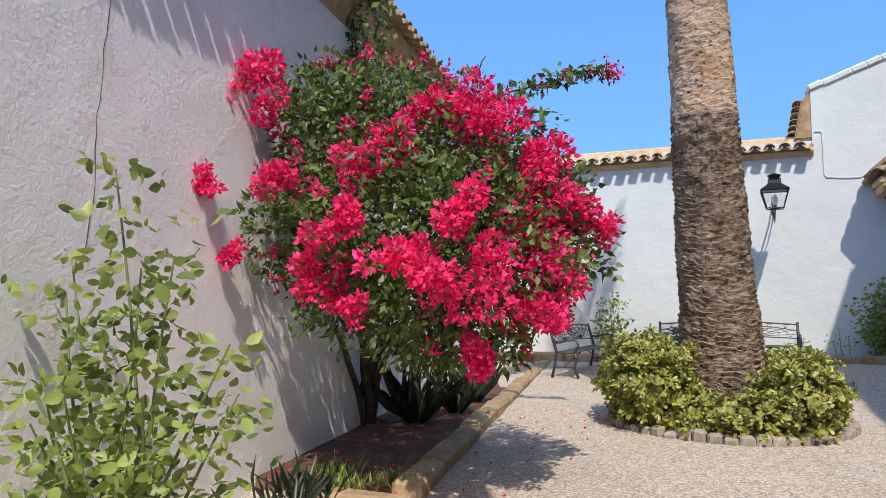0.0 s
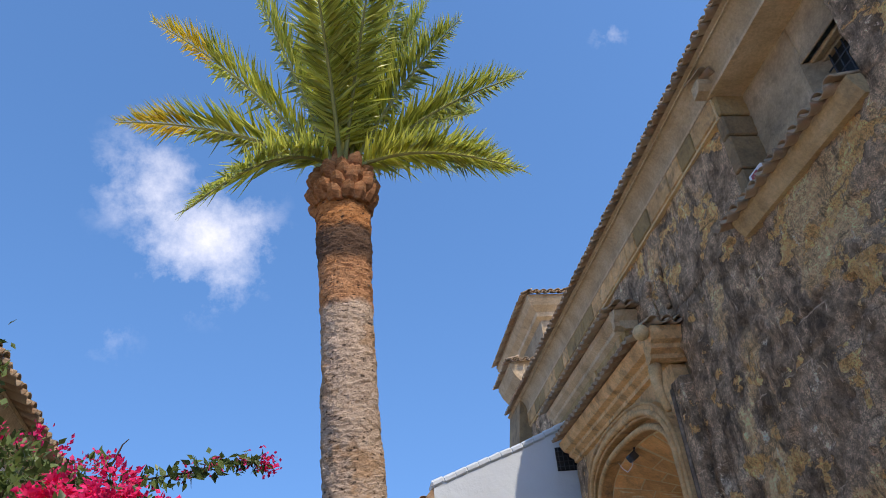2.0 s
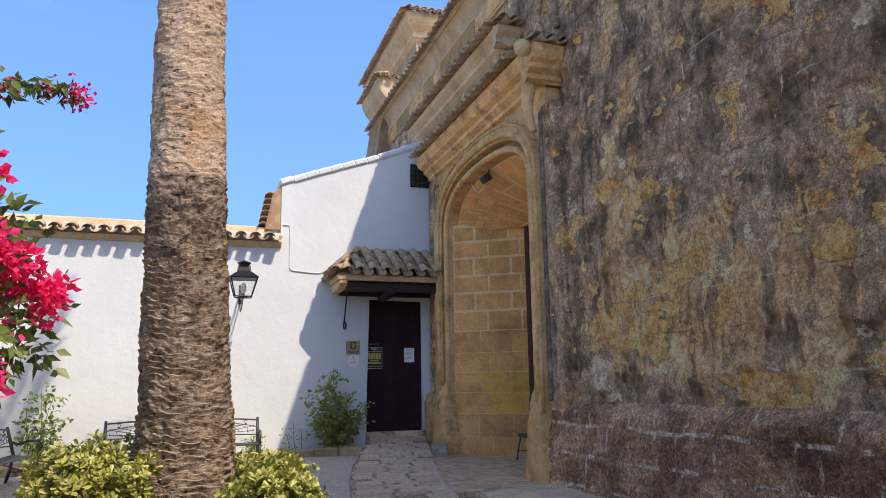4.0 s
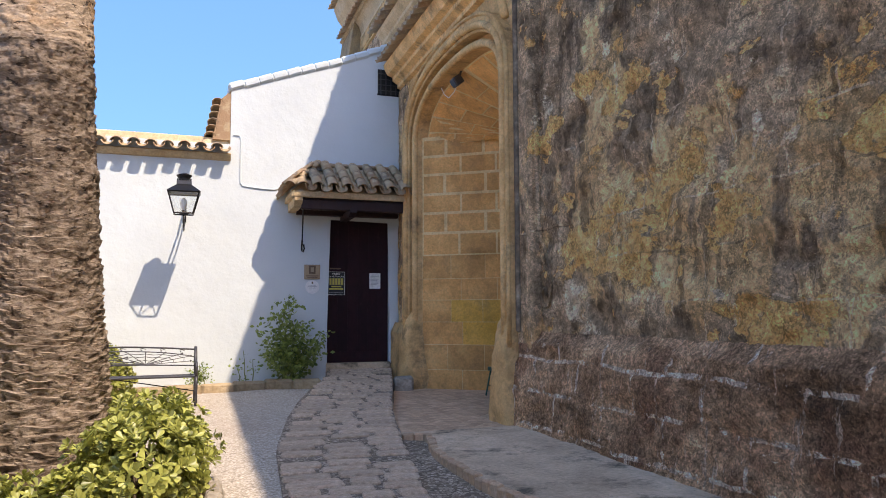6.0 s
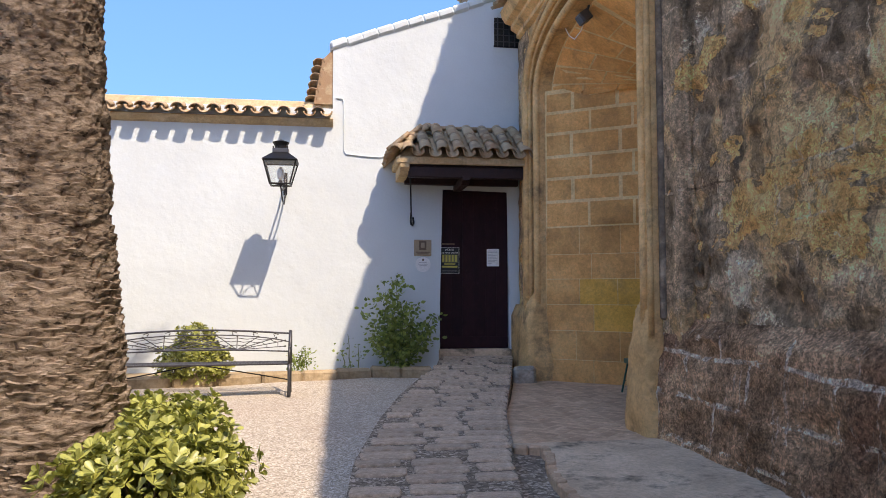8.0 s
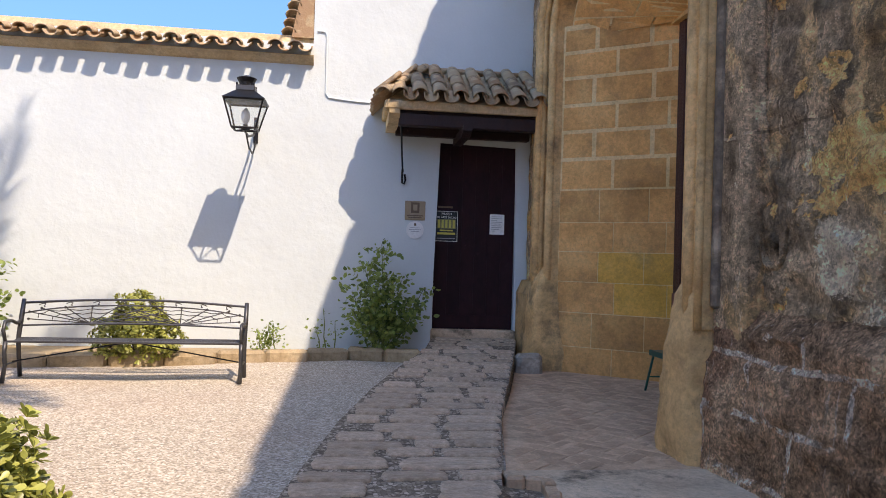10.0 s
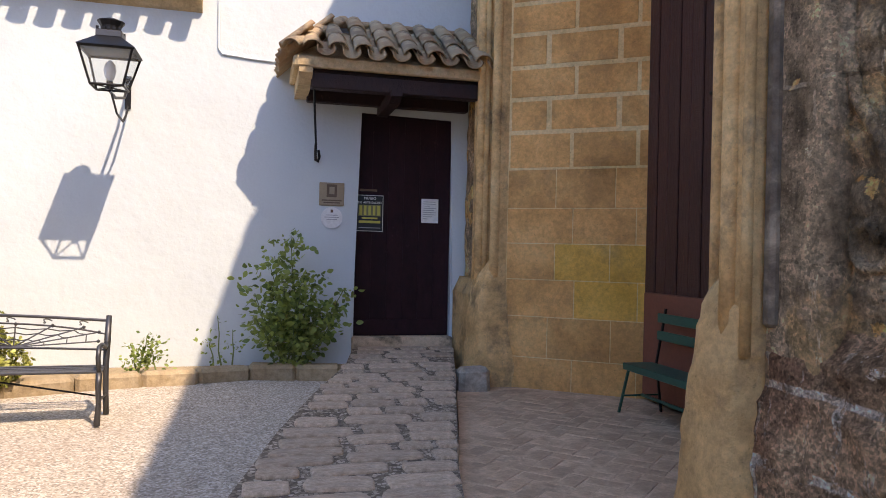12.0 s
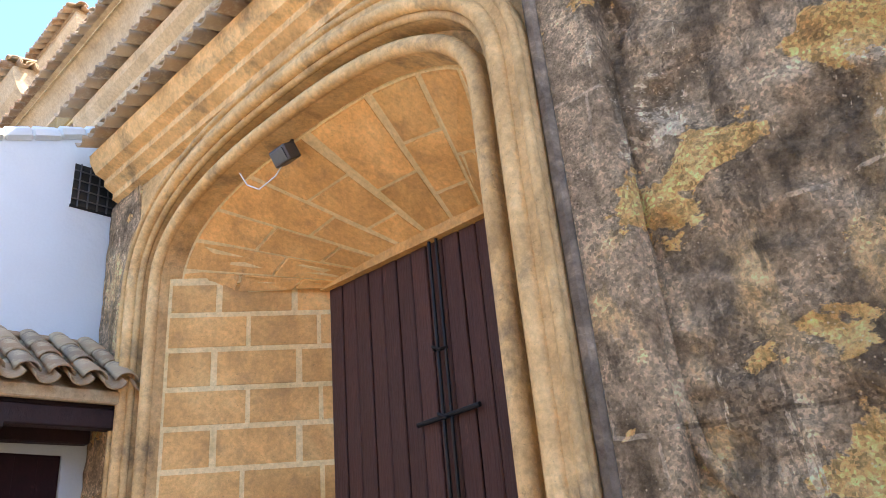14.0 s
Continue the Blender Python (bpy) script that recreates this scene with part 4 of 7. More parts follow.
# attic block over the portal
attic = thing("attic_block", (4.2, 13, 6.4), "low stone attic above the portal with a tiled cornice", "masonry", kind="structure")
part("attic_wall", lumpy(boxed(4.22, 4.7, 11.55, 16.6, 6.35, 7.25), 0.0, 1), "ochre", attic)
part("cornice", prism(bmesh.new(), [(4.22, 7.0), (4.14, 7.06), (4.14, 7.14), (4.04, 7.22), (4.02, 7.32), (4.7, 7.38), (4.7, 7.0)], "y", 11.45, 16.7), "eave_stone", attic)
part("cornice_return", prism(bmesh.new(), [(11.55, 7.0), (11.47, 7.06), (11.47, 7.14), (11.38, 7.22), (11.36, 7.32), (11.6, 7.38), (11.6, 7.0)], "x", 4.04, 4.7), "eave_stone", attic)
tile_row(attic, (3.94, 11.6, 7.33), (0, 1, 0), (0.95, 0, 0.28), 21, 0.25)
tile_row(attic, (4.1, 11.26, 7.33), (1, 0, 0), (0, 0.95, 0.2), 3, 0.22)
part("niche_back", boxed(4.17, 4.24, 11.75, 11.95, 6.4, 7.0, bevel=0.02), "moulding", attic)
part("niche_back", boxed(4.17, 4.24, 13.3, 13.5, 6.4, 7.0, bevel=0.02), "moulding", attic)
for yy in (10.1, 10.6):
    part("carved_scroll", tube(bmesh.new(), [(WX - 0.02, yy + 0.12 * math.sin(3 * t), 6.7 + 0.75 * t) for t in np.linspace(0, 1, 9)], [0.05, 0.07, 0.08, 0.08, 0.08, 0.07, 0.07, 0.06, 0.04], 8), "old_wall", attic, "", True)

# ---- tower behind ----
tower = thing("tower", (7, 24, 0), "square stone church tower with a tiled hipped roof and a slit window", "tower", kind="structure")
TX0, TX1, TY0, TY1, TZ = 5.9, 12.5, 22.2, 27.6, 13.05
part("wall", boxed(TX0, TX1, TY0, TY1, 0, TZ), "recess", tower)
for x0, y0, x1, y1 in ((TX0 - 0.45, TY0 - 0.45, TX1 + 0.45, TY1 + 0.45),):
    prof = [(0.0, 0.0), (-0.15, 0.08), (-0.15, 0.25), (-0.35, 0.42), (-0.45, 0.62), (-0.45, 0.75)]
    for (a, za), (b, zb) in zip(prof, prof[1:]):
        bm = bmesh.new()
        lo = [bm.verts.new(p) for p in ((TX0 + a, TY0 + a, TZ - 0.6 + za), (TX1 - a, TY0 + a, TZ - 0.6 + za), (TX1 - a, TY1 - a, TZ - 0.6 + za), (TX0 + a, TY1 - a, TZ - 0.6 + za))]
        hi = [bm.verts.new(p) for p in ((TX0 + b, TY0 + b, TZ - 0.6 + zb), (TX1 - b, TY0 + b, TZ - 0.6 + zb), (TX1 - b, TY1 - b, TZ - 0.6 + zb), (TX0 + b, TY1 - b, TZ - 0.6 + zb))]
        for i in range(4):
            bm.faces.new((lo[i], lo[(i + 1) % 4], hi[(i + 1) % 4], hi[i]))
        bm.faces.new(lo[::-1])
        bm.faces.new(hi)
        part("cornice", bm, "eave_stone", tower)
bm = bmesh.new()
rv4 = [bm.verts.new(p) for p in ((TX0 - 0.5, TY0 - 0.5, TZ + 0.15), (TX1 + 0.5, TY0 - 0.5, TZ + 0.15), (TX1 + 0.5, TY1 + 0.5, TZ + 0.15), (TX0 - 0.5, TY1 + 0.5, TZ + 0.15), ((TX0 + TX1) / 2, (TY0 + TY1) / 2, TZ + 1.6))]
for i in range(4):
    bm.faces.new((rv4[i], rv4[(i + 1) % 4], rv4[4]))
bm.faces.new(rv4[:4][::-1])
part("roof", bm, "tile", tower)
tile_row(tower, (TX0 - 0.6, TY0 - 0.4, TZ + 0.15), (0, 1, 0), (0.9, 0, 0.4), 25, 0.25)
tile_row(tower, (TX0 - 0.4, TY0 - 0.6, TZ + 0.15), (1, 0, 0), (0, 0.9, 0.4), 28, 0.25)
tile_row(tower, (TX0 - 0.3, TY0 - 0.3, TZ + 0.29), (1, 0, 0), (0, 0.9, 0.4), 27, 0.25)
# no hole is cut: a black block paints the slit's inner shade
part("slit_window", boxed(TX0 - 0.02, TX0 + 0.2, 23.4, 23.75, 10.6, 11.5), "black", tower, "black panel in place of the slit window's inner shade")
buttress = thing("buttress", (5, 20, 0), "sloping stone buttress with a small tiled head", "buttress", kind="structure")
part("shaft", prism(bmesh.new(), [(5.6, 0), (2.9, 0), (4.35, 9.6), (5.6, 9.6)], "y", 20.0, 21.6), "grey_ashlar", buttress)
part("cornice", prism(bmesh.new(), [(5.6, 9.4), (4.3, 9.4), (4.15, 9.6), (4.05, 9.85), (4.05, 9.95), (5.6, 10.2)], "y", 19.8, 21.8), "eave_stone", buttress)
tile_row(buttress, (3.98, 19.8, 9.95), (0, 1, 0), (0.95, 0, 0.25), 9, 0.24)
tile_row(buttress, (4.05, 19.72, 9.95), (1, 0, 0), (0, 0.95, 0.25), 6, 0.24)

# ---- portal door ----
gate = thing("door_1", (DX, 12.5, 0.3), "tall maroon plank double door with iron bolts", "door", kind="structure")
pw = (YF - YN + 0.1) / 15
for i in range(15):
    y0 = YN - 0.05 + pw * i
    part("plank", boxed(DX + 0.02 + 0.006 * (i % 2), DX + 0.09, y0 + 0.006, y0 + pw - 0.006, 0.30, LINT, bevel=0.008), "portal_door", gate)
part("backing", boxed(DX + 0.085, DX + 0.13, YN - 0.1, YF + 0.1, 0.28, LINT + 0.02), "portal_door", gate)
part("foot_panel", boxed(DX - 0.03, DX + 0.03, YN, YF - 0.03, 0.32, 1.34, bevel=0.008), "red_panel", gate, "red oxide metal panel")
yc = 12.46
part("bolt_rod", tube(bmesh.new(), [(DX - 0.01, yc + 0.03, 1.9), (DX - 0.01, yc + 0.03, 4.62)], 0.014, 8), "iron", gate)
part("bolt_rod", tube(bmesh.new(), [(DX - 0.01, yc - 0.05, 2.2), (DX - 0.01, yc - 0.05, 4.66)], 0.014, 8), "iron", gate)
part("bolt", tube(bmesh.new(), [(DX - 0.02, yc + 0.3, 3.08), (DX - 0.02, yc - 0.34, 3.12)], 0.02, 8), "iron", gate)
for z in (1.95, 3.1, 3.62):
    part("staple", tube(bmesh.new(), [(DX + 0.0, yc + 0.07, z), (DX - 0.05, yc + 0.05, z + 0.02), (DX - 0.05, yc - 0.03, z - 0.02), (DX + 0.0, yc - 0.06, z)], 0.014, 6), "iron", gate)
for yy in (yc + 0.1, yc - 0.12):
    part("ring", tube(bmesh.new(), [(DX - 0.03, yy + 0.05 * math.cos(a), 1.90 + 0.06 * math.sin(a)) for a in np.linspace(0, 2 * math.pi, 13)], 0.010, 6), "iron", gate)

# ---- white back wall ----
WY = 15.95
white = thing("wall_north", (0, WY, 0.2), "whitewashed lumpy courtyard wall", "wall", kind="structure")
DOX0, DOX1, DOZ0, DOZ1 = 2.94, 4.12, 0.66, 3.34


def white_wall():
    """The face with its door opening; the gable rises to the church."""
    bm = bmesh.new()
    depth = 0.45
    outl = [(-9, 0), (-9, 4.62), (1.15, 4.62), (1.15, 5.62), (2.0, 5.93), (3.0, 6.27), (4.4, 6.85), (4.4, 0.0), (DOX1 + 0.0, 0.0), (DOX1, DOZ1 - 0.01), (DOX0, DOZ1 + 0.02), (DOX0, 0.0)]
    prism(bm, outl, "y", WY, WY + depth)
    bmesh.ops.bevel(bm, geom=[e for e in bm.edges if abs(e.verts[0].co.y - WY) < 1e-4 and abs(e.verts[1].co.y - WY) < 1e-4 and all(2 < v.co.x < 4.3 and v.co.z < 3.5 for v in e.verts)], offset=0.04, segments=3, affect="EDGES")
    return bm


part("wall", white_wall(), "whitewash", white)
# coping of the gable: whitewashed tiles
for i in range(13):
    x0 = 1.12 + 0.255 * i
    z0 = float(np.interp(x0, (1.15, 2.0, 3.0, 4.4), (5.62, 5.93, 6.27, 6.85)))
    bm = boxed(x0, x0 + 0.31, WY - 0.05, WY + 0.5, z0 - 0.03, z0 + 0.12, bevel=0.04)
    bmesh.ops.rotate(bm, verts=bm.verts, cent=(x0, WY, z0), matrix=Matrix.Rotation(-0.36, 3, "Y"))
    part("coping", lumpy(bm, 0.012, 5, i), "whitewash", white)
part("threshold", boxed(DOX0 - 0.02, DOX1 + 0.02, WY - 0.04, WY + 0.3, 0.3, DOZ0, bevel=0.015), "cement", white)
# black sheet in place of the unlit space behind the closed door
part("back_wall", boxed(DOX0 - 0.3, DOX1 + 0.3, WY + 0.35, WY + 0.4, 0, 4), "black", white)

# tiled eave of the low wall
low_roof = thing("roof_north", (0, WY, 4.6), "low tiled eave along the whitewashed wall", "roof", kind="structure")
part("cornice", prism(bmesh.new(), [(WY, 4.31), (WY - 0.05, 4.33), (WY - 0.10, 4.38), (WY - 0.12, 4.42), (WY + 0.4, 4.58), (WY + 0.4, 4.31)], "x", -9, 1.16), "eave_stone", low_roof)
tile_row(low_roof, (-8.6, WY - 0.22, 4.44), (1, 0, 0), (0, 0.95, 0.28), 36, 0.272)
part("ridge", lumpy(prism(bmesh.new(), [(WY + 0.08, 4.56), (WY + 0.5, 4.56), (WY + 0.45, 4.76), (WY + 0.28, 4.80), (WY + 0.10, 4.74)], "x", -9, 1.14), 0.015, 3), "eave_stone", low_roof)
# gable's verge tiles, seen end on
part("verge", prism(bmesh.new(), [(1.15, 4.70), (0.84, 4.70), (0.98, 5.45), (1.15, 5.62)], "y", WY + 0.02, WY + 0.3), "tile", low_roof, "terracotta verge of the gable")
for i in range(6):
    piece("tile", COVER, low_roof, Matrix.Translation((0.80 + 0.024 * i, WY + 0.02, 4.76 + 0.125 * i)) @ Matrix.Rotation(radians(90), 4, "Z"))

# small door
small = thing("door_2", (3.5, 16.07, DOZ0), "dark maroon double door, closed, with notices pinned on", "door", kind="structure")
for i in range(6):
    x0 = DOX0 + 0.01 + 0.194 * i
    part("plank", boxed(x0 + 0.0008, x0 + 0.1932, 16.07 + 0.001 * (i % 2), 16.12, DOZ0, DOZ1 + 0.05, bevel=0.0015), "door", small)
part("lower_rail", boxed(DOX0 + 0.02, DOX1 - 0.02, 16.055, 16.09, DOZ0 + 0.01, DOZ0 + 0.2, bevel=0.006), "door", small)

# tiled canopy over the small door
canopy = thing("canopy", (3.2, 15.4, 3.5), "tiled lean-to canopy on dark wooden beams over the door", "canopy", kind="structure")
CX0, CX1 = 2.14, 4.24
cslope = Vector((0, 0.86, 0.52)).normalized()
HX = 2.72     # where the hip meets the wall
bm = bmesh.new()
dv = [bm.verts.new(p) for p in ((CX0, 15.02, 3.68), (CX1, 15.02, 3.68), (CX1, WY, 4.24), (HX, WY, 4.24), (CX0, WY, 3.68))]
dl = [bm.verts.new(p) for p in ((CX0, 15.02, 3.62), (CX1, 15.02, 3.62), (CX1, WY, 3.62), (HX, WY, 3.62), (CX0, WY, 3.62))]
for f in ((0, 1, 2, 3), (0, 3, 4)):
    bm.faces.new([dv[q] for q in f])
bm.faces.new(dl[::-1])
for a in range(5):
    bm.faces.new((dv[a], dl[a], dl[(a + 1) % 5], dv[(a + 1) % 5]))
part("deck", bm, "eave_stone", canopy)
part("fascia", boxed(CX0 + 0.02, CX1, 14.985, 15.06, 3.575, 3.69, bevel=0.015), "eave_stone", canopy)
part("fascia", boxed(CX0 - 0.01, CX0 + 0.06, 15.0, WY, 3.575, 3.69, bevel=0.015), "eave_stone", canopy)
part("corbel", prism(bmesh.new(), [(15.0, 3.58), (15.0, 3.52), (15.14, 3.42), (WY, 3.42), (WY, 3.58)], "x", CX0 + 0.05, CX0 + 0.19), "eave_stone", canopy)
part("beam", boxed(2.32, CX1 - 0.02, 15.07, 15.22, 3.38, 3.55, bevel=0.012), "beam", canopy)
part("beam", boxed(2.32, CX1 - 0.02, 15.70, 15.82, 3.36, 3.50, bevel=0.012), "beam", canopy)
part("board_ceiling", boxed(2.30, CX1 - 0.02, 15.1, WY, 3.54, 3.585), "beam", canopy)
for x in (3.22,):
    part("bracket", prism(bmesh.new(), [(15.0, 3.42), (15.0, 3.34), (15.15, 3.28), (WY, 3.28), (WY, 3.38)], "x", x - 0.06, x + 0.06), "beam", canopy)
for r in range(3):
    first = math.ceil((0.62 * r / 3) / 0.262)
    tile_row(canopy, Vector((CX0 + 0.18 + 0.262 * first, 14.93, 3.71)) + cslope * 0.36 * r, (1, 0, 0), cslope, 8 - first, 0.262)
hslope = Vector((0.74, 0, 0.67)).normalized()
for r, (n0, y0) in enumerate(((4, 15.12), (2, 15.55))):
    tile_row(canopy, Vector((CX0 - 0.08, y0, 3.71)) + hslope * 0.36 * r, (0, 1, 0), hslope, n0, 0.22)
hip = (Vector((HX, WY, 4.27)) - Vector((CX0, 15.02, 3.70)))
for i in range(4):
    q = Vector((CX0 - 0.04, 14.96, 3.76)) + hip * 0.25 * i
    u = hip.normalized()
    sd = Vector((0, 0, 1)).cross(u).normalized()
    rot = Matrix((u, sd, u.cross(sd))).transposed().to_4x4()
    piece("tile", COVER, canopy, Matrix.Translation(q) @ rot)
part("ridge", lumpy(boxed(HX - 0.05, CX1 - 0.02, WY - 0.12, WY + 0.02, 4.29, 4.37, bevel=0.03), 0.012, 4), "tile", canopy)

# ---- left building ----
LA = radians(9.3)
LDIR = Vector((-math.sin(LA), math.cos(LA), 0))
LN = Vector((math.cos(LA), math.sin(LA), 0))     # into the courtyard
L0 = Vector((-3.65, 5.7, 0))


def left_at(s, off, z):
    """A place s metres along the left wall, off metres out from its face."""
    p = L0 + LDIR * s + LN * off
    return Vector((p.x, p.y, z))


west = thing("wall_west", L0, "rough pale stucco house wall in half shade", "wall", kind="structure")


def left_prism(name, outline, s0, s1, material, parent):
    bm = bmesh.new()
    lo = [bm.verts.new(left_at(s0, o, z)) for o, z in outline]
    hi = [bm.verts.new(left_at(s1, o, z)) for o, z in outline]
    bm.faces.new(lo)
    bm.faces.new(hi[::-1])
    n = len(outline)
    for i in range(n):
        bm.faces.new((lo[i], lo[(i + 1) % n], hi[(i + 1) % n], hi[i]))
    return part(name, bm, material, parent)


LZ = 4.62
left_prism("wall", [(0, 0), (0, LZ), (-0.5, LZ), (-0.5, 0)], -14, 11.2, "stucco", west)
left_roof = thing("roof_west", left_at(2, 0.2, LZ), "clay tile eave of the stucco house", "roof", kind="structure")
left_prism("cove", [(-0.1, LZ - 0.35), (0.0, LZ - 0.35), (0.03, LZ - 0.25), (0.07, LZ - 0.14), (0.13, LZ - 0.06), (0.15, LZ), (-0.1, LZ)], -14, 11.2, "eave_stone", left_roof)
left_prism("deck", [(0.16, LZ), (0.16, LZ + 0.05), (-4, LZ + 1.7), (-4, LZ + 1.6)], -14, 11.2, "eave_stone", left_roof)
tile_row(left_roof, left_at(-8.0, 0.25, LZ + 0.03), LDIR, -LN * 0.93 + Vector((0, 0, 0.36)), 76, 0.25)

# closing walls behind the camera
# a long hairline crack down the stucco
ck = random.Random(2)
crack = bmesh.new()
tube(crack, [left_at(-2.93 - 0.008 * i + ck.uniform(-0.02, 0.02), -0.001, 3.5 - 0.09 * i) for i in range(20)], [0.0022 + 0.002 * ck.random() for i in range(20)], 4)
part("crack", crack, "soil", west)
part("wall", boxed(-9.5, 12, -9.4, -9.0, 0, 4.5), "whitewash", thing("wall_south", (0, -9.2, 0), "plain whitewashed wall", "wall", kind="structure"))

# ---- palm ----
LEAFLET = [(0, 0, 0), (0.3, 0.042, 0.016), (0.3, -0.042, 0.016), (0.3, 0, -0.010), (1.0, 0, -0.16)]
LEAFLET_F = [(0, 3, 1), (0, 2, 3), (1, 3, 4), (3, 2, 4)]


def palm_trunk():
    """A stout leaning trunk, ringed with leaf scars, rough below and smoother above."""
    zs = np.concatenate([np.arange(0.15, 3.6, 0.0065), np.arange(3.6, 7.56, 0.012)])
    nz, na = len(zs), 110
    verts = []
    for z in zs:
        r = float(np.interp(z, (0.1, 0.7, 1.1, 2.0, 3.4, 3.7, 5.0, 6.3, 6.7, 7.2, 7.55), (0.475, 0.45, 0.42, 0.38, 0.355, 0.34, 0.315, 0.32, 0.345, 0.35, 0.335)))
        cx = float(np.interp(z, (0, 1.0, 3.0, 4.8, 7.2, 8), (-0.385, -0.405, -0.48, -0.53, -0.565, -0.57)))
        cy = float(np.interp(z, (0, 7.5), (8.56, 8.28)))
        for i in range(na):
            a = 2 * math.pi * i / na
            p = Vector((math.cos(a) * r * 2.4, math.sin(a) * r * 2.4, z))
            warp = noise.noise(Vector((p.x * 1.3, p.y * 1.3, z * 0.8)))
            ph = z / 0.066 + 1.6 * warp + 0.8 * noise.noise(Vector((p.x * 4, p.y * 4, z * 5)))
            row = math.floor(ph)
            fu = (a * 20 / (2 * math.pi) + 0.5 * row + 0.35 * noise.noise(Vector((p.x * 3, p.y * 3, z * 4)))) % 1.0
            fv = ph - row
            depth = 0.036 if z < 3.5 else 0.012
            d = depth * (fv - 0.5) * (0.45 + 0.8 * abs(noise.noise(Vector((p.x * 2.2, p.y * 2.2, z * 3)))))
            d -= depth * 0.7 * max(0.0, 1 - min(fu, 1 - fu) / 0.13) * (1 - fv)
            d += 0.020 * noise.fractal(Vector((p.x * 2.5, p.y * 2.5, z * 6)), 0.7, 2.0, 4)
            d += 0.02 * noise.noise(Vector((p.x, p.y, z * 1.2)))
            verts.append((cx + (r + d) * math.cos(a), cy + (r + d) * math.sin(a), z))
    faces = [(j * na + i, j * na + (i + 1) % na, (j + 1) * na + (i + 1) % na, (j + 1) * na + i) for j in range(nz - 1) for i in range(na)]
    faces.append(tuple(range((nz - 1) * na, nz * na)))
    return raw("trunk", verts, faces, "trunk")


palm = thing("palm_tree", (-0.31, 8.24, 0.2), "tall date palm with a ringed trunk and pruned green crown", "palm tree")
under(new("trunk", palm_trunk()), palm)
CROWN = Vector((-0.565, 8.24, 7.95))


def boss_mesh():
    """A cut leaf base: a thick scale that leans outward."""
    bm = bmesh.new()
    pts = [(0.0, 0.15, 0.0), (0.05, 0.16, 0.18), (0.065, 0.12, 0.38), (0.03, 0.05, 0.47)]
    rows = []
    for x, w, z in pts:
        rows.append([bm.verts.new((x - 0.06, -w, z)), bm.verts.new((x + 0.02, -w * 0.6, z)), bm.verts.new((x + 0.05, 0, z)), bm.verts.new((x + 0.02, w * 0.6, z)), bm.verts.new((x - 0.06, w, z))])
    for r0, r1 in zip(rows, rows[1:]):
        for i in range(4):
            bm.faces.new((r0[i], r0[i + 1], r1[i + 1], r1[i]))
        bm.faces.new((r0[4], r0[0], r1[0], r1[4]))
    bm.faces.new(rows[-1])
    bm.faces.new(rows[0][::-1])
    return mesh_of("leaf_base", bm, "palm_boss")


BOSS = boss_mesh()
pr = random.Random(3)
for ring, (z, r, n, tilt) in enumerate(((7.30, 0.325, 13, 0.10), (7.44, 0.345, 13, 0.16), (7.58, 0.33, 12, 0.18), (7.72, 0.27, 10, 0.16))):
    for i in range(n):
        a = 2 * math.pi * (i + 0.5 * (ring % 2)) / n + pr.uniform(-0.08, 0.08)
        m = Matrix.Translation((CROWN.x + r * math.cos(a), CROWN.y + r * math.sin(a), z + pr.uniform(-0.04, 0.04))) @ Matrix.Rotation(a, 4, "Z") @ Matrix.Rotation(tilt + pr.uniform(-0.05, 0.1), 4, "Y") @ Matrix.Diagonal((1.1, 0.74, pr.uniform(0.42, 0.60), 1))
        piece("leaf_base", BOSS, palm, m)
part("core", tube(bmesh.new(), [(CROWN.x, CROWN.y, 7.5), (CROWN.x, CROWN.y, 8.35)], [0.31, 0.12], 12), "palm_boss", palm)


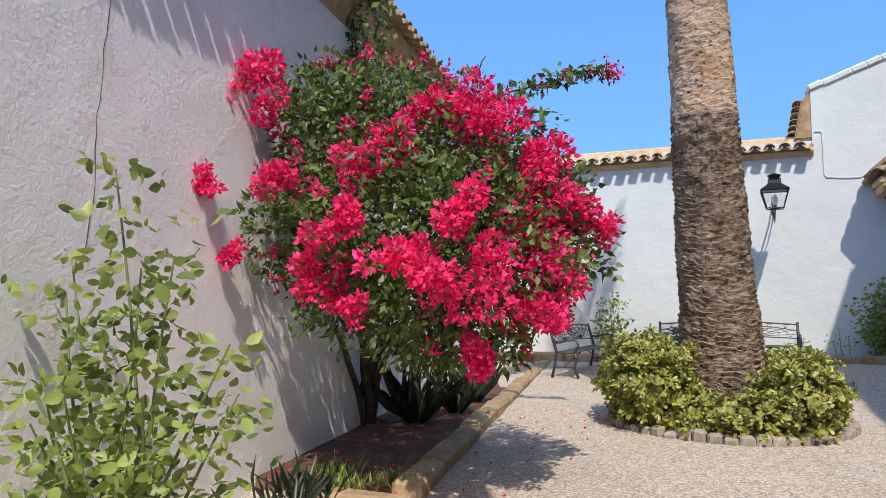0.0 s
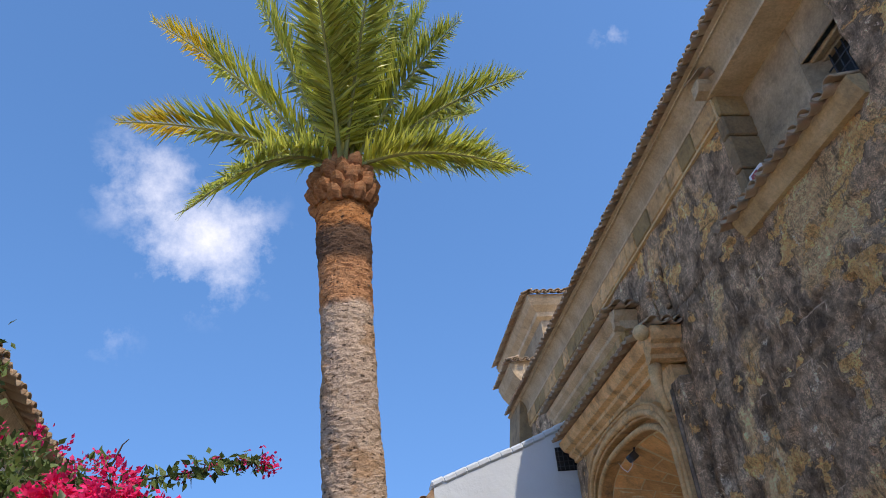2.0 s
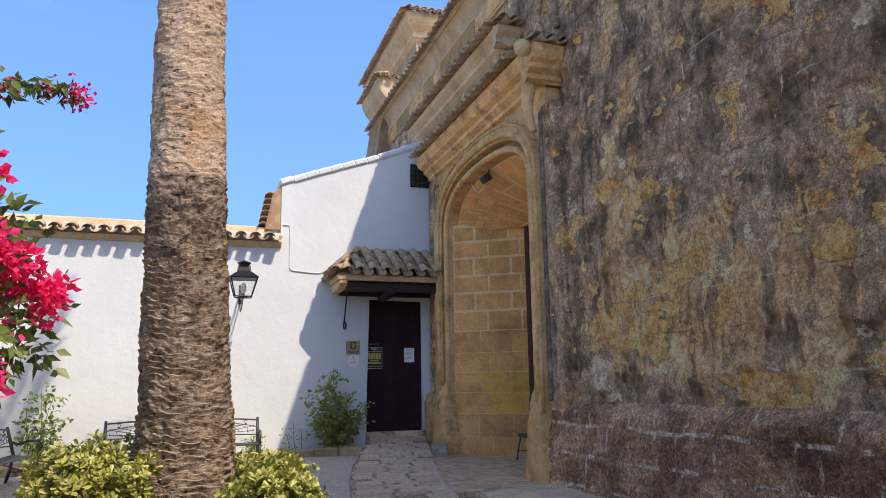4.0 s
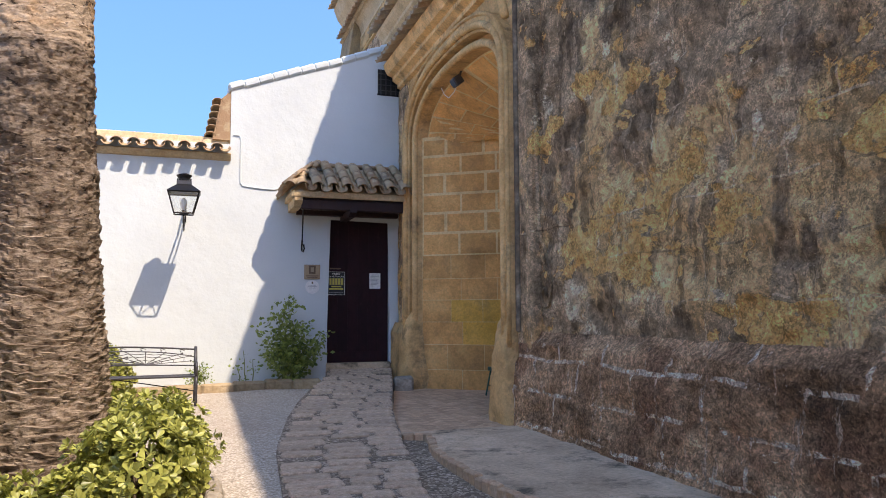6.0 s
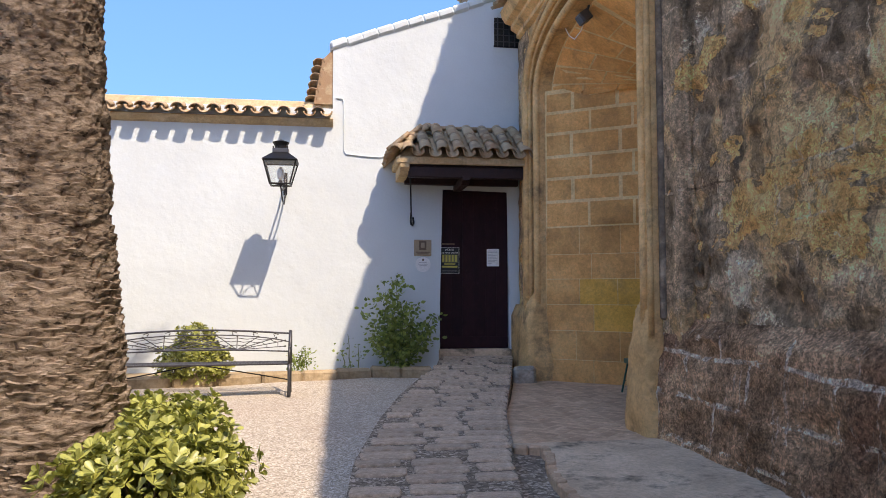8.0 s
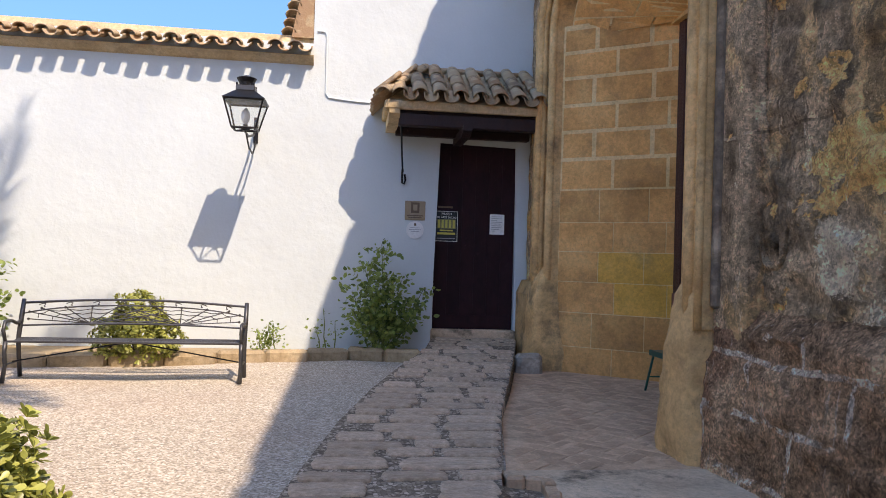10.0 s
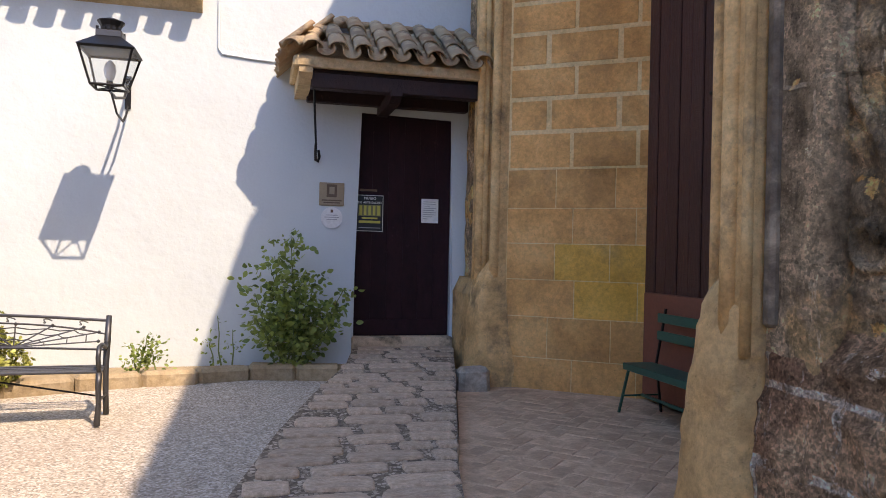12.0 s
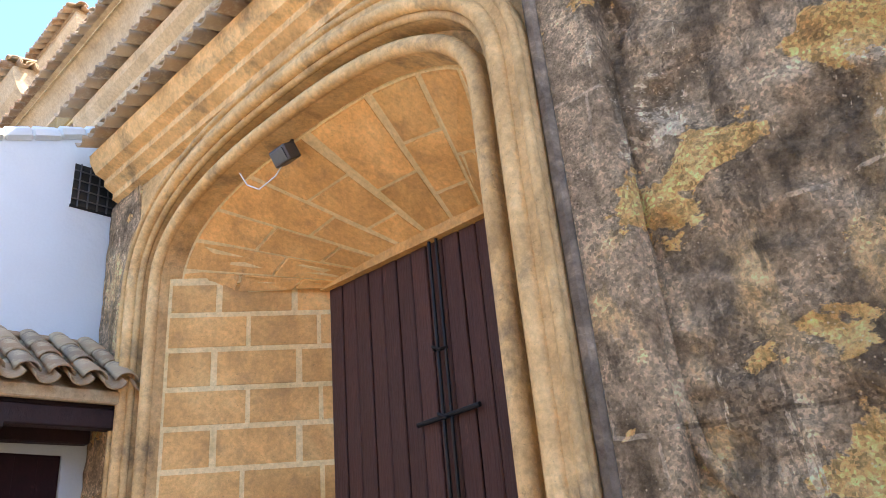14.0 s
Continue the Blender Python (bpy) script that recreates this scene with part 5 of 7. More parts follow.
def frond(tip, droop, seed, old=False):
    rng = np.random.default_rng(seed)
    tip = Vector(tip)
    tip.z -= 0.07 * max(0.0, tip.z - 9.5) * 2
    base = CROWN + Vector(((tip.x - CROWN.x) * 0.06, (tip.y - CROWN.y) * 0.06, 0.0))
    chord = tip - base
    lift = Vector((0, 0, 1)) * droop * chord.length
    n = 26
    line = [base + chord * t + lift * 4 * t * (1 - t) * (1 - 0.25 * t) for t in (i / n for i in range(n + 1))]
    rach = part("rachis", tube(bmesh.new(), line, [0.030 * (1 - 0.88 * i / n) + 0.003 for i in range(n + 1)], 6), "rachis", palm)
    spots, dirs, sizes = [], [], []
    m = 150
    for k in range(m):
        t = 0.08 + 0.92 * k / (m - 1)
        f = t * n
        i = min(int(f), n - 1)
        p = line[i].lerp(line[i + 1], f - i)
        d = (line[i + 1] - line[i]).normalized()
        side = d.cross(Vector((0, 0, 1)))
        side = side.normalized() if side.length > 0.15 else Vector((1, 0, 0))
        up = side.cross(d).normalized()
        ln = 0.62 * (math.sin(math.pi * min(1, 0.18 + 0.80 * t)) ** 0.7) * (0.8 if t > 0.9 else 1)
        for s in (-1, 1):
            v = d * (0.55 + 0.5 * t) + side * s * 1.0 + up * (0.30 + rng.normal(0, 0.16)) + Vector((0, 0, -0.10))
            spots.append(p)
            dirs.append(v.normalized())
            sizes.append(max(0.16, ln * rng.uniform(0.85, 1.1)))
    dirs = np.array(dirs) + rng.normal(0, 0.05, (len(dirs), 3))
    turns = turns_to(np.array(dirs), rng)
    me = scatter("foliage", LEAFLET, LEAFLET_F, np.array(spots), turns, np.array(sizes), "palm_leaf")
    if old:
        me.materials.append(M["palm_old"])
        idx = np.zeros(len(me.polygons), np.int32)
        per = len(spots)
        for fi in range(4):
            idx[fi * per + int(per * 0.62):(fi + 1) * per] = 1
        me.polygons.foreach_set("material_index", idx)
    ob = tagged(under(new("foliage", me), rach), kind="stuff")
    return ob


TIPS = [((-3.46, 8.0, 8.61), 0.10, 1), ((-3.22, 7.9, 10.6), 0.08, 1), ((-1.92, 7.9, 11.65), 0.03, 0), ((-1.0, 7.8, 11.69), 0.02, 0), ((-0.54, 6.9, 10.7), 0.08, 0),
        ((0.40, 7.4, 11.1), 0.05, 0), ((0.84, 8.0, 11.5), 0.03, 0), ((1.17, 7.6, 10.36), 0.08, 0), ((2.18, 8.3, 9.88), 0.09, 0), ((1.67, 9.5, 10.3), 0.08, 0),
        ((1.64, 7.4, 7.30), 0.14, 0), ((-2.19, 6.9, 6.40), 0.18, 0), ((-1.75, 6.5, 8.7), 0.13, 0), ((0.75, 6.6, 8.6), 0.13, 0), ((-0.9, 6.0, 9.7), 0.11, 0),
        ((-0.1, 6.2, 9.9), 0.1, 0), ((-1.9, 9.9, 10.9), 0.07, 0), ((0.7, 9.8, 11.0), 0.06, 0), ((-0.5, 9.2, 11.9), 0.03, 0), ((-0.4, 11.4, 10.2), 0.1, 0),
        ((-2.6, 10.6, 9.2), 0.12, 0), ((1.4, 10.7, 9.0), 0.12, 0), ((-3.3, 9.2, 9.5), 0.1, 0), ((2.0, 9.0, 8.6), 0.12, 0)]
for k, (tip, droop, old) in enumerate(TIPS):
    if k in (12, 13, 16, 17, 20, 21, 22):
        continue
    frond(tip, droop, 50 + k, bool(old))

# ---- leafy masses ----
LEAF = [(0, 0, 0), (0.38, 0.26, 0.05), (0.38, -0.26, 0.05), (0.45, 0, -0.03), (1.0, 0, -0.06)]
SPOON = [(0, 0, 0), (0.40, 0.12, 0.03), (0.40, -0.12, 0.03), (0.74, 0.23, 0.07), (0.74, -0.23, 0.07), (0.70, 0, 0.0), (0.94, 0.15, 0.08), (0.94, -0.15, 0.08), (1.0, 0, 0.06)]
ROUND = [(0, 0, 0), (0.16, 0.20, 0.04), (0.16, -0.20, 0.04), (0.45, 0.33, 0.07), (0.45, -0.33, 0.07), (0.45, 0, 0.0), (0.76, 0.22, 0.03), (0.76, -0.22, 0.03), (1.0, 0, -0.08)]
ROUND_F = [(0, 5, 3, 1), (0, 2, 4, 5), (5, 8, 6, 3), (5, 4, 7, 8)]
LEAF_F = [(0, 3, 1), (0, 2, 3), (1, 3, 4), (3, 2, 4)]
BRACT = [(0, 0, 0), (0.45, 0.36, 0.14), (0.45, -0.36, 0.14), (0.55, 0, 0.0), (1.0, 0, 0.16)]


def on_lumps(lumps, count, rng, inner=0.55, squash=1.0):
    """Random places in a set of round lumps, thick towards their outside, with outward directions."""
    lumps = np.array(lumps, float)
    w = lumps[:, 3] ** 2
    pick = rng.choice(len(lumps), count, p=w / w.sum())
    d = rng.normal(0, 1, (count, 3))
    d /= np.linalg.norm(d, axis=1)[:, None]
    r = lumps[pick, 3] * (inner + (1.08 - inner) * rng.random(count) ** 0.5)
    wob = 1 + 0.22 * np.sin(d[:, 0] * 7 + pick) * np.sin(d[:, 1] * 6 + 2 * pick) + 0.15 * np.sin(d[:, 2] * 9 + pick)
    p = lumps[pick, :3] + d * (r * wob)[:, None] * np.array((1, 1, squash))
    return p, d


def buried(p, lumps, depth):
    """How many places lie deep inside another lump."""
    lumps = np.array(lumps, float)
    dist = np.linalg.norm(p[:, None, :] - lumps[None, :, :3], axis=2) / lumps[None, :, 3]
    return (dist < depth).any(axis=1)


LUMPS = [(-3.25, 4.9, 2.82, 0.5), (-3.12, 5.6, 3.05, 0.62), (-2.75, 6.0, 2.94, 0.66), (-2.27, 6.2, 2.73, 0.62), (-1.85, 6.4, 2.41, 0.5), (-1.6, 6.5, 2.0, 0.36),
         (-3.18, 4.8, 2.21, 0.5), (-2.79, 5.0, 2.13, 0.65), (-2.4, 5.2, 2.04, 0.7), (-2.07, 5.6, 1.96, 0.66), (-1.81, 6.0, 1.78, 0.42), (-3.3, 4.4, 2.06, 0.32),
         (-2.94, 4.9, 1.62, 0.42), (-2.5, 5.2, 1.51, 0.5), (-2.12, 5.6, 1.41, 0.42), (-3.24, 6.3, 3.5, 0.45), (-3.22, 5.1, 3.19, 0.36), (-2.58, 5.6, 1.15, 0.28)]
FLOWERS = [(-3.30, 4.1, 3.17, 0.25), (-3.32, 3.7, 2.33, 0.10), (-3.05, 4.0, 2.35, 0.15), (-3.28, 3.9, 1.88, 0.08), (-2.80, 4.2, 1.86, 0.15), (-2.82, 4.3, 1.60, 0.13),
           (-2.55, 4.25, 2.1, 0.17), (-2.25, 4.4, 1.86, 0.20), (-1.96, 4.65, 2.15, 0.21), (-2.05, 4.5, 1.67, 0.18), (-1.77, 4.9, 1.71, 0.25), (-2.73, 4.6, 2.52, 0.18),
           (-2.64, 5.0, 2.87, 0.2), (-2.48, 5.6, 3.23, 0.24), (-2.04, 5.7, 2.99, 0.27), (-1.76, 5.9, 2.64, 0.30), (-1.5, 6.0, 2.3, 0.26), (-1.7, 5.8, 2.01, 0.28),
           (-1.71, 5.5, 1.54, 0.24), (-1.56, 5.7, 1.41, 0.18), (-2.03, 5.2, 1.21, 0.12), (-1.96, 5.2, 1.02, 0.10), (-2.60, 4.4, 1.48, 0.09), (-1.25, 6.3, 2.17, 0.15)]
def outward(q):
    """The blooming side leans well out over the kerb."""
    f = float(np.interp(q[0], (-3.2, -2.6, -2.0), (0.99, 0.88, 0.80)))
    return (-0.1 + f * (q[0] + 0.1), f * q[1], 1.56 + f * (q[2] - 1.56), f * q[3])


LUMPS, FLOWERS = [outward(q) for q in LUMPS], [outward(q) for q in FLOWERS]
BRANCH = [(-2.8, 6.8, 3.2), (-2.59, 6.95, 3.5), (-2.29, 6.95, 3.64), (-1.93, 6.95, 3.68), (-1.7, 6.95, 3.73), (-1.45, 6.95, 3.76), (-1.25, 6.95, 3.72)]


def bougainvillea():
    rng = np.random.default_rng(11)
    ob = thing("bougainvillea", (-4.0, 7.0, 0.25), "large bougainvillea shrub in full magenta bloom against the stucco wall", "flowering shrub")
    # woody stems
    root = Vector((-3.86, 6.75, 0.2))
    for i, (tip, r) in enumerate((((-3.2, 5.2, 2.5), 0.055), ((-2.7, 5.6, 2.4), 0.06), ((-3.1, 6.2, 3.2), 0.05), ((-2.2, 5.9, 2.2), 0.045), ((-3.3, 4.7, 2.0), 0.04), ((-2.5, 5.2, 1.5), 0.035), ((-3.75, 6.3, 4.3), 0.025))):
        tip = Vector(tip)
        off = Vector((0.10 * math.cos(i * 1.3), 0.14 * math.sin(i * 1.3), 0))
        mid1, mid2 = root + off + Vector((0.02, -0.1 + 0.03 * i, 0.55)), (root + off).lerp(tip, 0.55) + Vector((0.05 * math.sin(i), 0.0, 0.25))
        pts = []
        for k in range(13):
            t = k / 12
            a, b, c = (root + off).lerp(mid1, t), mid1.lerp(mid2, t), mid2.lerp(tip, t)
            p = a.lerp(b, t).lerp(b.lerp(c, t), t)
            pts.append(p + 0.03 * noise.noise_vector(p * 3))
        part("stem", tube(bmesh.new(), pts, [r * (1 - 0.7 * k / 12) for k in range(13)], 7), "bark", ob, smooth=True)
    for k in range(70):
        p, d = on_lumps(LUMPS, 1, rng, 0.8)
        a = Vector(p[0])
        b = a + Vector(d[0]) * rng.uniform(0.05, 0.18) + Vector((0, 0, rng.uniform(-0.06, 0.06)))
        c = a.lerp(Vector((-2.9, 5.6, 1.9)), 0.5)
        if k < 34:
            part("twig", tube(bmesh.new(), [c, a, a.lerp(b, 0.5) + Vector((0, 0, 0.03)), b], [0.012, 0.007, 0.005, 0.003], 5), "bark", ob)
    # leaves
    p, d = on_lumps(LUMPS, 26000, rng, 0.4)
    keep = ~buried(p, LUMPS, 0.42) & (np.einsum("ij,j->i", p - np.array(L0), np.array(LN)) > 0.06)
    keep &= ~((p[:, 2] > 3.25) & (rng.random(len(p)) < np.clip((p[:, 2] - 3.25) * 1.6, 0, 0.75)))
    p, d = p[keep], d[keep]
    d = d + np.array((0, 0, -0.25))
    me = scatter("leaves", LEAF, LEAF_F, p, turns_to(d, rng, 0.7), rng.uniform(0.045, 0.095, len(p)), "leaf")
    tagged(under(new("leaves", me), ob), kind="stuff")
    # loose sprays along the outreaching branch and up the wall
    line = [Vector(q) for q in BRANCH]
    part("branch", tube(bmesh.new(), line, [0.014, 0.012, 0.01, 0.009, 0.007, 0.005, 0.003], 6), "bark", ob)
    sp = []
    for a, b in zip(line[1:], line[2:]):
        for k in range(46):
            sp.append(np.array(a.lerp(b, rng.random())) + rng.normal(0, 0.045, 3))
    vines = [[(-3.70, 6.2, 3.3), (-3.72, 6.2, 3.8), (-3.80, 6.25, 4.2), (-3.86, 6.25, 4.6), (-3.78, 6.2, 5.0)], [(-3.55, 6.2, 3.5), (-3.52, 6.2, 3.95), (-3.50, 6.2, 4.35), (-3.62, 6.15, 4.75)], [(-3.80, 6.0, 3.4), (-4.0, 6.1, 3.7), (-3.85, 6.1, 4.0)]]
    for v in vines:
        v = [Vector(q) + LN * 0.12 for q in v]
        part("vine", tube(bmesh.new(), v, 0.012, 5), "bark", ob)
        for a, b in zip(v, v[1:]):
            for k in range(80):
                sp.append(np.array(a.lerp(b, rng.random())) + rng.normal(0, 0.075, 3))
    sp = np.array(sp)
    me = scatter("leaves", LEAF, LEAF_F, sp, turns_to(rng.normal(0, 1, sp.shape) + np.array((0, 0, -0.4)), rng), rng.uniform(0.055, 0.125, len(sp)), "leaf")
    under(new("leaves", me), ob)
    # bracts: heavy clusters, small ones all over the sunny side
    for c in FLOWERS:
        n = int(195 * (c[3] / 0.2) ** 2) + 30
        sub = [(c[0] + rng.normal(0, c[3] * 0.50), c[1] + rng.normal(0, c[3] * 0.45), c[2] + rng.normal(0, c[3] * 0.48), c[3] * rng.uniform(0.30, 0.55)) for _ in range(6)]
        q, dd = on_lumps(sub, int(n * 2.8), rng, 0.6)
        me = scatter("blossom", BRACT, LEAF_F, q, turns_to(dd, rng, 0.8), rng.uniform(0.034, 0.056, len(q)), "bract")
        tagged(under(new("blossom", me), ob), kind="stuff")
    seeds, sd = on_lumps(LUMPS, 900, rng, 0.95)
    ok = ~buried(seeds, LUMPS, 0.86) & (sd[:, 0] + 0.35 * sd[:, 2] - 0.5 * sd[:, 1] > 0.05)
    seeds = seeds[ok][:90]
    q = np.repeat(seeds, 24, axis=0) + rng.normal(0, 0.034, (len(seeds) * 24, 3))
    tips = np.array(BRANCH[2:])
    q = np.concatenate([q, np.repeat(tips, 22, axis=0) + rng.normal(0, 0.045, (len(tips) * 22, 3)), np.array(BRANCH[-1]) + rng.normal(0, 0.05, (90, 3))])
    me = scatter("loose_blossom", BRACT, LEAF_F, q, turns_to(rng.normal(0, 1, q.shape), rng), rng.uniform(0.025, 0.05, len(q)), "bract")
    tagged(under(new("loose_blossom", me), ob), kind="stuff")
    return ob


bougainvillea()

# ---- palm hedge and stone ring ----
HC = Vector((-0.36, 8.24, 0.22))
HEDGE = []
hr = random.Random(21)
for i in range(15):
    a = 2 * math.pi * i / 15
    rr = 0.80
    big = 0.46 if math.cos(a) < 0.2 else 0.40
    HEDGE.append((HC.x - 0.06 + rr * math.cos(a) * 1.0, HC.y + rr * math.sin(a) * 0.95, 0.66 + (0.10 if math.cos(a) < -0.3 else 0.0) + hr.uniform(-0.04, 0.05), big + hr.uniform(-0.03, 0.05)))
HEDGE = [(x, y, z - 0.10, r * 0.86) for x, y, z, r in HEDGE if not (abs(x + 0.34) < 0.52 and y < 8.2)]
HEDGE += [(-1.15, 7.75, 0.74, 0.34), (-0.98, 7.58, 0.60, 0.34), (0.30, 7.60, 0.56, 0.32), (0.36, 7.85, 0.62, 0.30), (-1.3, 8.3, 0.66, 0.34), (-0.62, 7.52, 0.38, 0.27), (-0.30, 7.46, 0.34, 0.25), (0.02, 7.50, 0.38, 0.27)]


def rosette_cloud(name, lumps, count, size, material, parent, seed, squash=1.0, inner=0.75):
    """Whorls of spoon-shaped leaves on the outside of a bush."""
    rng = np.random.default_rng(seed)
    p, d = on_lumps(lumps, count, rng, inner, squash)
    keep = ~buried(p, lumps, 0.7)
    p, d = p[keep], d[keep] + np.array((0, 0, 0.35))
    d /= np.linalg.norm(d, axis=1)[:, None]
    k = 8
    rep_p, rep_d = np.repeat(p, k, axis=0), np.repeat(d, k, axis=0)
    r = rng.normal(0, 1, rep_d.shape)
    side = np.cross(rep_d, r)
    side /= np.linalg.norm(side, axis=1)[:, None]
    out = rep_d * rng.uniform(0.15, 0.9, (len(rep_d), 1)) + side
    x = out / np.linalg.norm(out, axis=1)[:, None]
    y = np.cross(rep_d, x)
    y /= np.linalg.norm(y, axis=1)[:, None]
    turns = np.stack([x, y, np.cross(x, y)], axis=2)
    me = scatter(name, SPOON, ROUND_F, rep_p, turns, rng.uniform(0.7, 1.2, len(rep_p)) * size, material)
    return under(new(name, me), parent)


def dark_heart(lumps, parent, material, scale=0.72):
    """The bare twiggy inside of a bush."""
    rng = np.random.default_rng(5)
    bm = bmesh.new()
    for x, y, z, r in lumps:
        for _ in range(5):
            d = Vector(rng.normal(0, 1, 3)).normalized()
            a, b = Vector((x, y, z - r * 0.8)), Vector((x, y, z)) + d * r * 0.85
            tube(bm, [a, a.lerp(b, 0.5) + Vector(rng.normal(0, 0.02, 3)), b], [0.010, 0.007, 0.003], 5)
    return tagged(part("twigs", bm, material, parent), kind="stuff")


hedge = thing("hedge", HC, "clipped light-green shrub ring round the palm trunk", "shrub")
rosette_cloud("leaves", HEDGE, 8500, 0.062, "shrub", hedge, 31)
rosette_cloud("inner_leaves", [(x, y, z, r * 0.78) for x, y, z, r in HEDGE], 1500, 0.06, "shrub", hedge, 32, inner=0.6)
dark_heart(HEDGE, hedge, "bark")

ring = thing("stone_ring", HC, "low ring of pale rough edging stones round the palm bed", "edging", kind="structure")
sr = random.Random(8)
for i in range(54):
    a = 2 * math.pi * i / 54
    bm = boxed(-0.06, 0.06, -0.064, 0.064, 0, 0.12 + sr.uniform(-0.025, 0.025), bevel=0.022)
    lumpy(bm, 0.018, 9, i)
    ob = part("edging_stone", bm, "edging", ring)
    gz = ground_z(HC.y + 1.12 * math.sin(a))
    ob.matrix_basis = Matrix.Translation((HC.x + 1.16 * math.cos(a), HC.y + 1.06 * math.sin(a), gz - 0.04)) @ Matrix.Rotation(a + sr.uniform(-0.15, 0.15), 4, "Z") @ Matrix.Rotation(sr.uniform(-0.1, 0.1), 4, "Y")
bm = bmesh.new()
bmesh.ops.create_circle(bm, cap_ends=True, segments=40, radius=1.08, matrix=Matrix.Translation((HC.x, HC.y, 0.285)))
part("bed_soil", bm, "soil", ring)

# ---- roses ----


def rose(name, at, canes, leaf_count, size, label, seed, spread=0.09, stems="rose_stem"):
    """Canes with sprays of leaves. canes: tips and foot offsets."""
    rng = np.random.default_rng(seed)
    ob = thing(name, at, label, "rose bush")
    at = Vector(at)
    spots, dirs = [], []
    for tip, low in canes:
        tip = Vector(tip)
        foot = at + Vector((rng.uniform(-0.15, 0.15), rng.uniform(-0.12, 0.12), -0.02))
        mid = foot.lerp(tip, 0.5) + Vector(rng.normal(0, 0.03, 3))
        pts = [foot, foot.lerp(mid, 0.5), mid, mid.lerp(tip, 0.5) + Vector(rng.normal(0, 0.012, 3)), tip]
        part("cane", tube(bmesh.new(), pts, [0.010, 0.009, 0.008, 0.006, 0.004], 6), stems, ob)
        n = int(leaf_count * (tip - foot).length)
        for k in range(n):
            t = low + (1 - low) * rng.random()
            f = t * 4
            i = min(int(f), 3)
            p = pts[i].lerp(pts[i + 1], f - i)
            side = Vector((rng.normal(0, 1), rng.normal(0, 1), 0.25)).normalized()
            reach = rng.uniform(0.04, spread * 2)
            for q in range(3):
                spots.append(np.array(p + side * reach * (0.6 + 0.4 * q)) + rng.normal(0, 0.02, 3))
                dirs.append(np.array(side) + rng.normal(0, 0.6, 3) + np.array((0, 0, -0.3)))
    spots = np.array(spots)
    me = scatter("leaves", ROUND, ROUND_F, spots, turns_to(np.array(dirs), rng), rng.uniform(0.6, 1.15, len(spots)) * size, "rose_leaf")
    under(new("leaves", me), ob)
    return ob


gy = ground_z(2.3)
rose("rose_bush", (-2.55, 2.35, gy), [((-2.63, 2.35, 2.13), 0.5), ((-2.29, 2.35, 1.74), 0.3), ((-2.42, 2.3, 1.69), 0.3), ((-3.0, 2.45, 1.75), 0.4), ((-2.85, 2.3, 1.59), 0.3), ((-2.0, 2.35, 1.38), 0.3),
                                      ((-2.2, 2.1, 1.2), 0.2), ((-2.5, 2.0, 1.25), 0.2), ((-2.75, 2.1, 1.3), 0.2), ((-2.15, 2.6, 1.15), 0.2), ((-2.9, 2.2, 1.2), 0.2), ((-2.35, 2.2, 1.05), 0.2),
                                      ((-2.6, 1.95, 1.1), 0.2), ((-2.1, 2.3, 1.0), 0.2), ((-2.75, 2.0, 1.0), 0.2), ((-2.45, 2.45, 1.15), 0.2)], 21, 0.078, "leggy rose bush without flowers before the stucco wall", 41, 0.13)
gz = 0.34
rose("rose_bush", (2.2, 15.45, gz), [((2.17, 15.5, 1.83), 0.3), ((1.95, 15.4, 1.5), 0.25), ((2.45, 15.5, 1.35), 0.2), ((2.75, 15.4, 1.25), 0.3), ((1.8, 15.4, 1.2), 0.2), ((2.3, 15.3, 1.4), 0.2), ((2.1, 15.3, 1.3), 0.2),
                                     ((2.55, 15.35, 1.1), 0.2), ((2.0, 15.5, 1.6), 0.2), ((2.35, 15.5, 1.05), 0.1), ((1.9, 15.3, 0.95), 0.1), ((2.2, 15.25, 0.9), 0.1), ((2.65, 15.3, 0.95), 0.1)], 54, 0.08, "green rose bush beside the dark door", 42, 0.11)
rose("rose_bush", (1.45, 15.55, gz), [((1.42, 15.5, 0.95), 0.2), ((1.58, 15.5, 0.8), 0.2), ((1.35, 15.55, 0.7), 0.2)], 16, 0.05, "small spindly rose seedling at the wall foot", 43, 0.06)
rose("rose_bush", (0.75, 15.5, gz), [((0.72, 15.5, 0.75), 0.1), ((0.85, 15.5, 0.7), 0.1), ((0.65, 15.5, 0.62), 0.1), ((0.78, 15.4, 0.6), 0.1)], 60, 0.05, "low leafy rose sprout at the wall foot", 44, 0.06)
rose("rose_bush", (-2.75, 15.3, gz), [((-2.8, 15.3, 1.6), 0.2), ((-2.6, 15.3, 1.5), 0.2), ((-3.0, 15.3, 1.3), 0.2), ((-2.4, 15.3, 1.1), 0.2), ((-2.7, 15.2, 1.0), 0.1), ((-2.9, 15.2, 0.9), 0.1)], 34, 0.08, "rose bush against the whitewashed wall behind the bench", 45, 0.11)

# small shrub behind the bench
shrub = thing("shrub", (-0.75, 14.75, 0.33), "small light-green shrub behind the iron bench", "shrub")
SL = [(-0.75, 14.75, 0.66, 0.32), (-1.0, 14.75, 0.58, 0.24), (-0.5, 14.75, 0.60, 0.24), (-0.72, 14.8, 0.90, 0.24)]
rosette_cloud("leaves", SL, 1500, 0.055, "shrub", shrub, 61)
dark_heart(SL, shrub, "bark")

# sword-leaved plants under the bougainvillea
SWORD = [(0, 0.05, 0), (0, -0.05, 0), (0.5, 0.055, 0.03), (0.5, 0, -0.02), (0.5, -0.055, 0.03), (1.0, 0, -0.12)]
